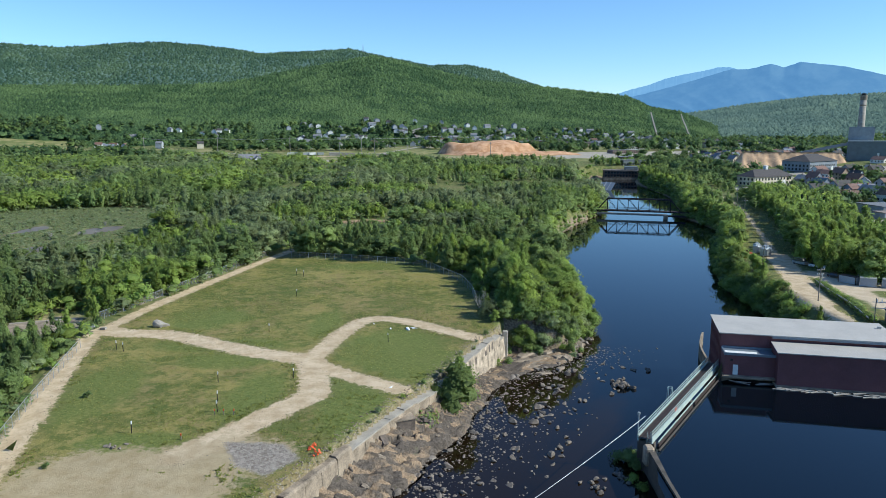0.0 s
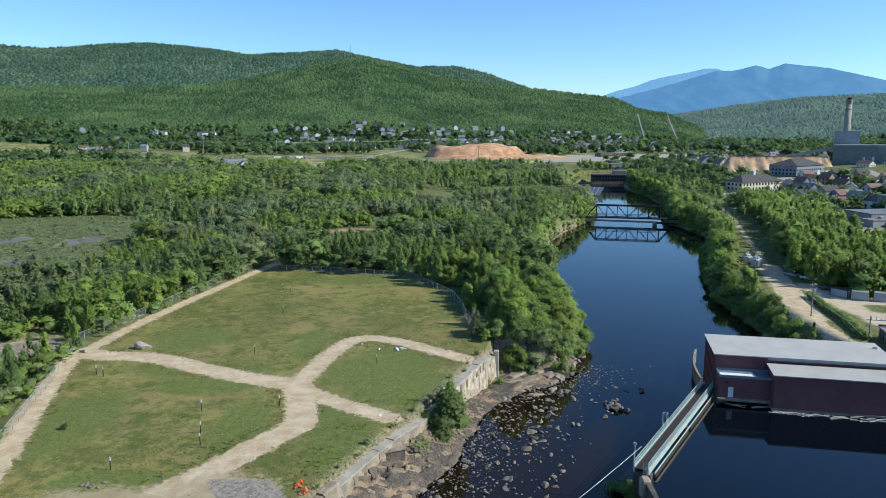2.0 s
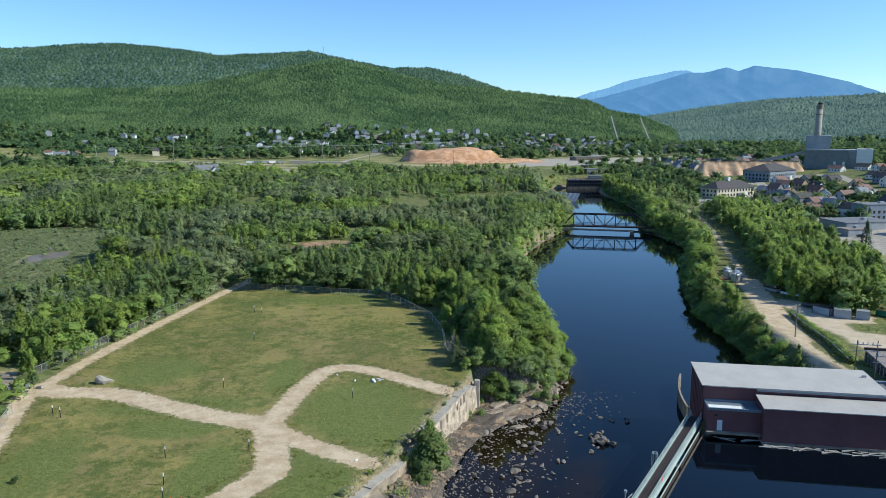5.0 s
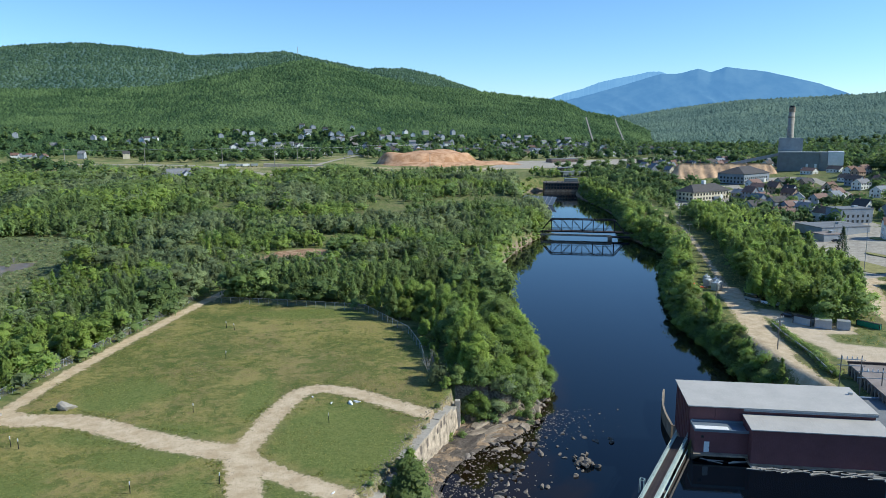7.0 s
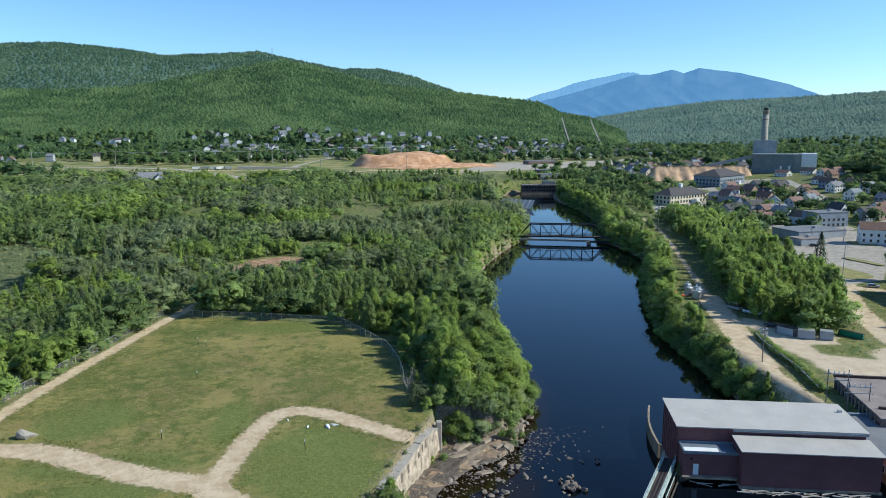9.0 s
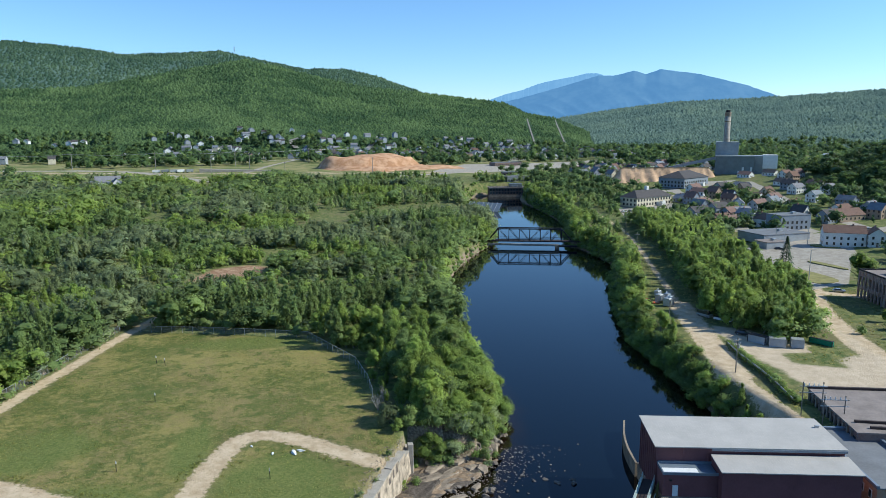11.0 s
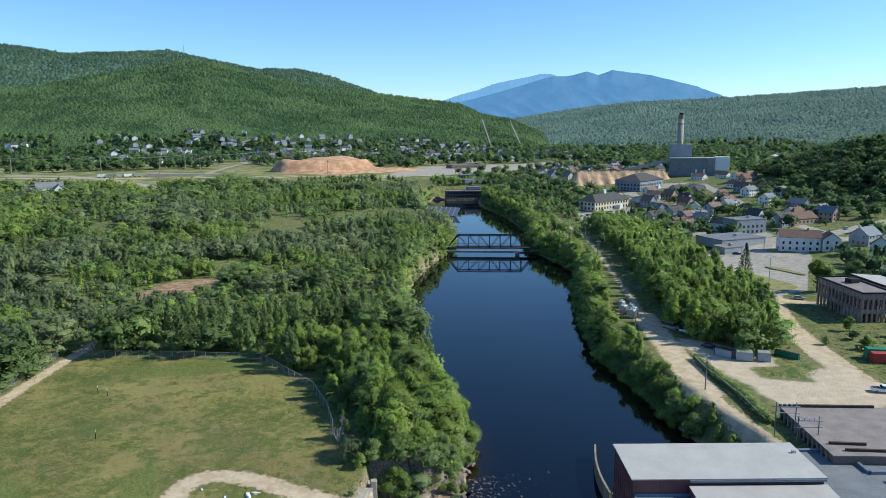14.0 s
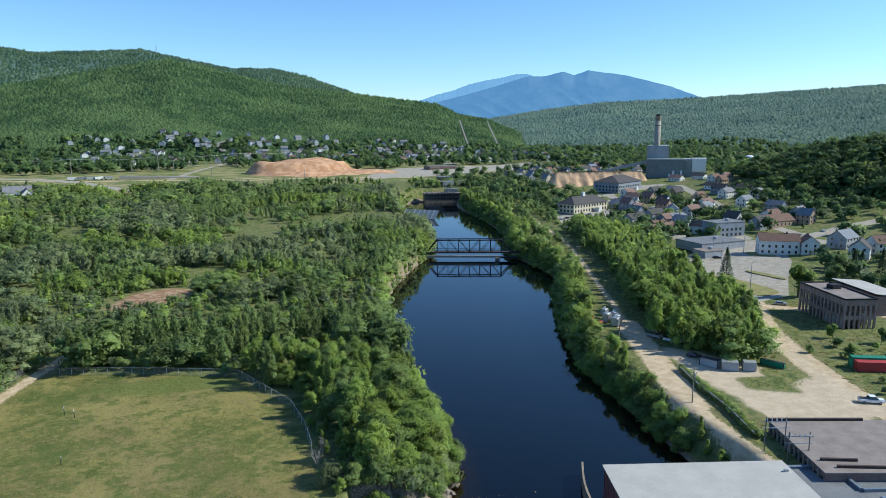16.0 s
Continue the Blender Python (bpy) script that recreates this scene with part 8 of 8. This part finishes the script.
def flat_block(name, x, y, yaw, w, d, h, wall, roof, label, windows=True):
    t = thing(name, pose(x, y, gz(x, y) - 0.3, 0, 0, yaw), label, "building", "town blocks")
    part("wall", boxes((-w / 2, w / 2, -d / 2, d / 2, 0, h)), wall, t)
    part("roof", boxes((-w / 2 - 0.2, w / 2 + 0.2, -d / 2 - 0.2, d / 2 + 0.2, h, h + 0.35)), roof, t)
    part("roof_unit", boxes((w * 0.1, w * 0.1 + 2.5, -1, 1.2, h + 0.35, h + 1.4)), M["galv"], t)
    if windows:
        for s in range(int(h // 3)):
            for i in range(int(w // 3.2)):
                px = -w / 2 + 1.8 + i * 3.2
                part("window", boxes((px - 0.7, px + 0.7, -d / 2 - 0.05, -d / 2, 1 + s * 3, 2.6 + s * 3)), M["glass"], t)
            for i in range(int(d // 3.2)):
                py = -d / 2 + 1.8 + i * 3.2
                part("window", boxes((-w / 2 - 0.05, -w / 2, py - 0.7, py + 0.7, 1 + s * 3, 2.6 + s * 3)), M["glass"], t)
    return t


def hip_hall(x, y, yaw, w, d, h, rise, wall, roof, label, cupola=False):
    t = thing("hall", pose(x, y, gz(x, y) - 0.3, 0, 0, yaw), label, "building", "large halls")
    part("wall", boxes((-w / 2, w / 2, -d / 2, d / 2, 0, h)), wall, t)
    bm = bmesh.new()
    o, r = 0.8, d / 2 * 0.9
    b = [bm.verts.new(q) for q in ((-w / 2 - o, -d / 2 - o, h), (w / 2 + o, -d / 2 - o, h), (w / 2 + o, d / 2 + o, h), (-w / 2 - o, d / 2 + o, h), (-w / 2 + r, 0, h + rise), (w / 2 - r, 0, h + rise))]
    for f in ((0, 1, 5, 4), (1, 2, 5), (2, 3, 4, 5), (3, 0, 4), (3, 2, 1, 0)):
        bm.faces.new([b[i] for i in f])
    roof_ob = part("roof", bm, roof, t)
    if cupola:
        part("cupola", boxes((-1.2, 1.2, -1.2, 1.2, h + rise - 0.4, h + rise + 2.6)), WALLS[0], roof_ob)
    for s in range(int(h // 3.2)):
        for i in range(int(w // 3.4)):
            px = -w / 2 + 2 + i * 3.4
            part("window", boxes((px - 0.8, px + 0.8, -d / 2 - 0.06, -d / 2, 1.1 + s * 3.2, 2.9 + s * 3.2)), M["glass"], t)
        for i in range(int(d // 3.4)):
            py = -d / 2 + 2 + i * 3.4
            part("window", boxes((-w / 2 - 0.06, -w / 2, py - 0.8, py + 0.8, 1.1 + s * 3.2, 2.9 + s * 3.2)), M["glass"], t)
    bm = bmesh.new()
    gable_walls(bm, 6, 4, 3.2, 2)
    q = part("porch", bm, WALLS[0], t)
    q.matrix_basis = pose(w * 0.12, -d / 2 - 2, 0, 0, 0, 90)
    return t


def town():
    hip_hall(246, 545, 27, 42, 16, 7.0, 5.2, WALLS[3], ROOFS[0], "long cream hall with a dark hipped roof and white cupola", True)
    hip_hall(334, 652, 33, 44, 26, 9.0, 6.0, WALLS[2], ROOFS[0], "large blue-grey hall with a dark hipped roof and porch")
    house(242, 429, 25, 26, 11, 3.6, 3.0, 4, 4)
    house(289, 489, 60, 10, 8, 5.4, 3.2, 0, 2)
    house(262, 417, 115, 10, 9, 5.0, 3.4, 0, 0)
    flat_block("apartment_block", 267, 402, 6, 21, 12, 8.8, WALLS[2], M["grey_roof"], "slate-blue three-storey apartment block with a flat roof")
    flat_block("store", 240, 376, 8, 30, 20, 4.6, WALLS[1], M["grey_roof"], "long low grey store with a flat roof", False)
    flat_block("store", 226, 358, 8, 12, 9, 3.6, WALLS[1], M["tar_roof"], "small flat-roofed brick shop beside the lot", False)
    house(314, 414, 10, 20, 11, 4.0, 3.6, 4, 1)
    house(259, 347, -28, 19, 10, 7.6, 3.2, 0, 1)
    house(270, 338, 62, 9, 8, 6.4, 3.0, 0, 1)
    house(296, 343, 20, 13, 10, 5.6, 3.8, 1, 3)
    house(283, 319, 40, 11, 9, 5.4, 3.8, 0, 0)
    house(299, 321, -10, 13, 10, 6.0, 3.2, 0, 1)
    house(247, 468, 20, 16, 9, 5.0, 3.0, 1, 0)
    house(266, 476, 20, 14, 9, 5.2, 3.0, 2, 0)
    house(270, 455, 20, 14, 10, 4.6, 2.6, 0, 2)
    house(252, 446, 20, 15, 8, 3.4, 2.4, 4, 1)
    rng = random.Random(17)
    sizes = [(10, 8, 5.4, 3.4), (12, 8, 5.4, 3.0), (9, 8, 5.8, 4.0), (13, 9, 3.6, 2.8)]
    placed = [(242, 429), (289, 489), (262, 417), (267, 402), (240, 376), (314, 414), (259, 347), (296, 343), (283, 319), (299, 321), (247, 468), (266, 476), (246, 545), (334, 652), (334, 640), (350, 660), (230, 538), (262, 552)]
    streets = [p for w, p in STREETS[:3]]
    for _ in range(2600):
        x, y = rng.uniform(235, 520), rng.uniform(400, 900)
        if x > 262 + 0.42 * (y - 400) + 70 or x < 250 + 0.12 * (y - 400) or gz(x, y) > 25:
            continue
        if min(math.hypot(x - a, y - b) for a, b in placed) < 13 or min(float(line_distance(np.array([x]), np.array([y]), s)[0]) for s in streets) < 9:
            continue
        if math.hypot(x - 432, y - 735) < 55 or (270 < x < 410 and 600 < y < 760):
            continue
        placed.append((x, y))
        house(x, y, rng.choice((20, 110, 25, 115)), *rng.choice(sizes), rng.choice((0, 0, 0, 1, 2, 3, 4)), rng.randrange(5))
        if len(placed) > 112:
            break


town()


# ---- the power mill with its stack ----
def power_mill():
    t = thing("power_mill", pose(421, 742, 14, 0, 0, -31), "tall grey power mill with stepped blocks", "building")
    part("boiler_block", boxes((-3, 20, 0, 22, 0, 39)), M["mill_grey"], t)
    part("boiler_top", boxes((-1, 18, -0.6, 21, 24, 38.6)), M["mill_grey"], t)
    part("turbine_block", boxes((-2, 36, -14, 0, 0, 24)), M["mill_dark"], t)
    part("turbine_roof", boxes((-2.5, 36.5, -14.6, 0.2, 24, 25.2)), M["mill_grey"], t)
    part("side_block", boxes((36, 56, -8, 14, 0, 25)), M["mill_grey"], t)
    part("bag_house", boxes((44, 58, -12, 4, 12, 26)), M["white"], t)
    part("conveyor", bars([((-60, -6, 8), (-2, -4, 22))], 3.0), M["mill_grey"], t)
    for i in range(4):
        part("duct", boxes((20 + i * 4, 22 + i * 4, -15.2, -14, 3, 9 + 4 * (i % 2))), M["white"], t)
    for i in range(6):
        part("louvre", boxes((2 + i * 5.2, 5 + i * 5.2, -14.15, -14, 15, 19)), M["mill_dark"], t)
    s = thing("smoke_stack", pose(429, 741, 14), "tall pale concrete chimney with dark bands near its top", "chimney")
    bm = bmesh.new()
    stick(bm, (0, 0, 0), (0, 0, 66), 3.9, 2.9, 16)
    part("shaft", bm, M["concrete"], s, "", True)
    for z0, z1 in ((60, 61.2), (66, 70.5)):
        bm = bmesh.new()
        stick(bm, (0, 0, z0), (0, 0, z1), 3.2, 3.2, 16)
        part("band", bm, M["concrete_old"], s)
    bm = bmesh.new()
    stick(bm, (0, 0, 70.5), (0, 0, 72.5), 2.2, 2.2, 12)
    part("flue", bm, M["black_steel"], s)
    w = thing("water_tower", pose(677, 905, gz(677, 905)), "white steel water tower above the roofs", "tower")
    bm = bmesh.new()
    stick(bm, (0, 0, 0), (0, 0, 9), 2.0, 2.0, 10)
    part("leg", bm, M["white"], w)
    bm = bmesh.new()
    bmesh.ops.create_icosphere(bm, subdivisions=3, radius=7)
    bmesh.ops.scale(bm, vec=(1, 1, 0.55), verts=bm.verts)
    bmesh.ops.translate(bm, vec=(0, 0, 10), verts=bm.verts)
    part("tank", bm, M["white"], w, "", True)


power_mill()


def sand_cut():
    """Eroded orange cliff of a gravel pit."""
    a, b = Vector((290, 724, 0)), Vector((406, 712, 0))
    n, m = 60, 9
    verts = []
    for i in range(n):
        p = a.lerp(b, i / (n - 1))
        for j in range(m):
            u = j / (m - 1)
            out = 14 * (1 - u) ** 1.3 + 3.0 * noise.noise(Vector((i * 0.37, 1.5, 9))) * (1 - u) + 1.2 * noise.noise(Vector((i * 1.3, u, 5))) + 1.5 * noise.noise(Vector((i * 0.5, j * 0.9, 3)))
            end = min(1, i / 6, (n - 1 - i) / 6)
            verts.append((p.x - 0.06 * out, p.y - out, 13 + 15 * u * end + 0.8 * noise.noise(Vector((i * 0.3, 0, 7)))))
    for i in range(n):
        p = a.lerp(b, i / (n - 1))
        verts.append((p.x + 20, p.y + 40, 12))
    faces = [tuple(f) for f in grid_faces(n, m)]
    faces += [(i * m + m - 1, (i + 1) * m + m - 1, n * m + i + 1, n * m + i) for i in range(n - 1)]
    me = mesh_of("sand_cliff", verts, faces, M["sandstone"])
    tagged(new("sand_cliff", me), "eroded orange sand cliff at the gravel pit", "cliff", kind="structure")


sand_cut()


# ---- open land and the hillside town ----
def far_town():
    rng = random.Random(23)
    sizes = [(11, 9, 5.6, 3.6), (13, 9, 5.6, 3.2), (10, 9, 8.2, 3.4), (15, 10, 5.4, 3.0)]
    spots_, lots = [], []
    while len(spots_) < 290:
        b = rng.uniform(-31, 24)
        r = rng.triangular(1190, 1600, 1270)
        x, y = r * math.sin(radians(b)), r * math.cos(radians(b))
        crowd = float(lumps(x, y, 75, 96)) + 0.6 * float(lumps(x, y, 30, 97)) + 0.035 * b
        if crowd < rng.uniform(-0.35, 0.5) or float(area_distance(np.array([x]), np.array([y]), MEADOW)[0]) < 10:
            continue
        if spots_ and min(math.hypot(x - p, y - q) for p, q in spots_) < 13:
            continue
        if min(float(line_distance(np.array([x]), np.array([y]), p)[0]) for p in HILL_STREETS) < 12:
            continue
        spots_.append((x, y))
        z = float(land(np.array([x]), np.array([y]))[0])
        yaw, size = rng.choice((0, 90, 20, 110)), rng.choice(sizes)
        wall, roof = rng.choice((0, 0, 0, 1, 1, 2, 3, 4)), rng.choice((0, 0, 1, 2, 2, 3))
        lots.append((math.hypot(x, y), x, y, z - 0.5 + (4.0 if z > 30 else 0.8), yaw, size, wall, roof))
    lots.sort()
    for r, x, y, z, yaw, size, wall, roof in lots[:165]:
        house(x, y, yaw, *size, wall, roof, z, "hillside houses", False)
    for pick, mat in ((0, WALLS[0]), (1, WALLS[1])):
        walls, roofs = bmesh.new(), bmesh.new()
        for r, x, y, z, yaw, (w, d, h, rise), wall, roof in lots[165:]:
            if (wall == 0) != (pick == 0):
                continue
            m = pose(x, y, z, 0, 0, yaw)
            one = bmesh.new()
            gable_walls(one, w, d, h, rise)
            one.transform(m)
            for f in one.faces:
                walls.faces.new([walls.verts.new(v.co) for v in f.verts])
            one.free()
            k = rise / (d / 2)
            for q in (-1, 1):
                sheet(roofs, [m @ Vector(p) for p in ((-w / 2 - 0.4, q * (d / 2 + 0.4), h - 0.4 * k + 0.12), (w / 2 + 0.4, q * (d / 2 + 0.4), h - 0.4 * k + 0.12), (w / 2 + 0.4, 0, h + rise + 0.14), (-w / 2 - 0.4, 0, h + rise + 0.14))], 0.16)
        words = ("white", "grey")[pick] + " gabled houses far up the wooded hillside"
        t = thing("hillside_settlement", pose(0, 0, 0), words, "houses", "", "stuff")
        part("walls", walls, mat, t)
        part("roofs", roofs, ROOFS[2 * pick], t)
    for x, y, w, d, h, mat, label in ((180, 1240, 34, 14, 10, M["brick_brown"], "brown brick apartment block at the hill's foot"), (86, 1290, 22, 12, 9, WALLS[0], "white three-storey block at the hill's foot"), (300, 1130, 34, 16, 5, WALLS[0], "low white warehouse on the open lot"), (255, 1010, 44, 16, 4.5, M["brick_brown"], "low brown works building on open ground"), (480, 1120, 40, 20, 8, WALLS[2], "blue-grey warehouse by the yards"), (200, 760, 26, 14, 5.5, M["mill_dark"], "dark flat-roofed works by the lower dam"), (205, 800, 18, 12, 7, M["brick_brown"], "brown flat-roofed pump house"), (560, 1180, 46, 18, 6, WALLS[1], "long grey warehouse among the trees"), (700, 1240, 60, 20, 6, WALLS[0], "long white warehouse among the trees")):
        flat_block("works", x, y, rng.uniform(-6, 20), w, d, h, mat, M["grey_roof"], label)
    # grey farmhouse by the woods
    house(-200, 742, 20, 22, 10, 7.6, 5.0, 0, 2)
    house(-190, 733, 110, 13, 9, 6.4, 4.6, 0, 2)
    house(-213, 735, 20, 12, 8, 5.0, 3.4, 1, 2)


far_town()


def ramp_walls():
    for x, y, yaw, n in ((-150, 945, 4, 90), (-30, 1185, 35, 70)):
        t = thing("retaining_wall", pose(x, y, gz(x, y), 0, 0, yaw), "long pale concrete highway ramp wall", "wall", "ramp walls")
        bm = bmesh.new()
        v = [bm.verts.new(p) for p in ((0, 0, -1), (n, 0, -1), (n, 0, 1.0), (0, 0, 4.0), (0, 9, -1), (n, 9, -1), (n, 9, 1.0), (0, 9, 4.0))]
        for f in ((0, 1, 2, 3), (5, 4, 7, 6), (3, 2, 6, 7), (1, 5, 6, 2), (4, 0, 3, 7)):
            bm.faces.new([v[i] for i in f])
        part("ramp", bm, M["concrete"], t)
    for i, (x, y) in enumerate(((-200, 944), (-190, 944), (-180, 945), (-172, 946), (-162, 948))):
        t = thing("truck_trailer", pose(x, y, gz(x, y), 0, 0, 10 + 6 * i), "parked box trailer by the highway", "trailer", "parked trailers")
        part("box", boxes((-4.5, 4.5, -1.3, 1.3, 1.1, 4.0)), (WALLS[0], M["mill_dark"], M["mill_grey"])[i % 3], t)
        for s in (-3, 3):
            bm = bmesh.new()
            stick(bm, (s, -1.3, 0.5), (s, 1.3, 0.5), 0.5, 0.5, 10)
            part("wheel", bm, M["black"], t)


ramp_walls()


def power_line():
    """Tall wooden line poles along the highway with sagging wires."""
    rows = [(-420, 1010), (-318, 1015), (-217, 1020), (-120, 1060), (-20, 1120), (80, 1180)]
    tops = []
    for x, y in rows:
        z = gz(x, y)
        t = thing("line_pole", pose(x, y, z, 0, 0, 10), "tall wooden line pole with cross arms by the highway", "pole", "line poles")
        bm = bmesh.new()
        stick(bm, (0, 0, -1), (0, 0, 22), 0.5, 0.3, 7)
        part("shaft", bm, M["bare_twig"], t)
        part("cross_arm", bars([((-3, 0, 20), (3, 0, 20))], 0.4), M["bare_twig"], t)
        tops.append(Vector((x, y, z + 20.4)))
    for a, b in zip(tops, tops[1:]):
        for k in (-2.4, 2.4):
            cable("wire", a + Vector((k, 0, 0)), b + Vector((k, 0, 0)), 2.4, "thin sagging overhead power wire", 0.09)
    for x, y in ((-130, 905), (-41, 828), (60, 905), (-95, 1000)):
        t = thing("line_pole", pose(x, y, gz(x, y)), "wooden line pole on open ground", "pole", "line poles")
        bm = bmesh.new()
        stick(bm, (0, 0, -1), (0, 0, 19), 0.4, 0.25, 7)
        part("shaft", bm, M["bare_twig"], t)
        part("cross_arm", bars([((-2, 0, 17.5), (2, 0, 17.5))], 0.35), M["bare_twig"], t)


power_line()


def hill_streets():
    """Pale streets climbing the wooded hill."""
    for line in HILL_STREETS:
        q = [Vector((x, y, 0)) for x, y in spaced(line, 14)]
        bm = bmesh.new()
        prev = None
        for i, p in enumerate(q):
            d = (q[min(i + 1, len(q) - 1)] - q[max(i - 1, 0)]).normalized()
            n = Vector((d.y, -d.x, 0)) * (5.0 if line[0][0] < 200 else 1.7)
            z = float(hills(np.array([p.x]), np.array([p.y]))[0]) + 7.5
            z = max(z, gz(p.x, p.y) + 0.5) if p.length < 1290 else z
            row = [bm.verts.new(p - n + Vector((0, 0, z))), bm.verts.new(p + n + Vector((0, 0, z)))]
            if prev:
                bm.faces.new((prev[0], prev[1], row[1], row[0]))
            prev = row
        tagged(new("road", finish(bm, "road", M["street"])), "pale street climbing the wooded hill", "road", kind="structure")


M["street"] = plain("worn_street", (0.24, 0.22, 0.195), 0.95, vary=0.15, scale=0.05)
hill_streets()


def mast():
    b, r = radians(-6.2), 3690
    x, y = r * math.sin(b), r * math.cos(b)
    z = float(hills(np.array([x]), np.array([y]))[0]) + 4
    t = thing("radio_mast", pose(x, y, z), "slim lattice radio mast on the hilltop", "mast")
    for k in range(3):
        a = k * 2.094
        part("leg", bars([((3 * math.cos(a), 3 * math.sin(a), 0), (0.5 * math.cos(a), 0.5 * math.sin(a), 42))], 1.1), M["galv"], t)


mast()
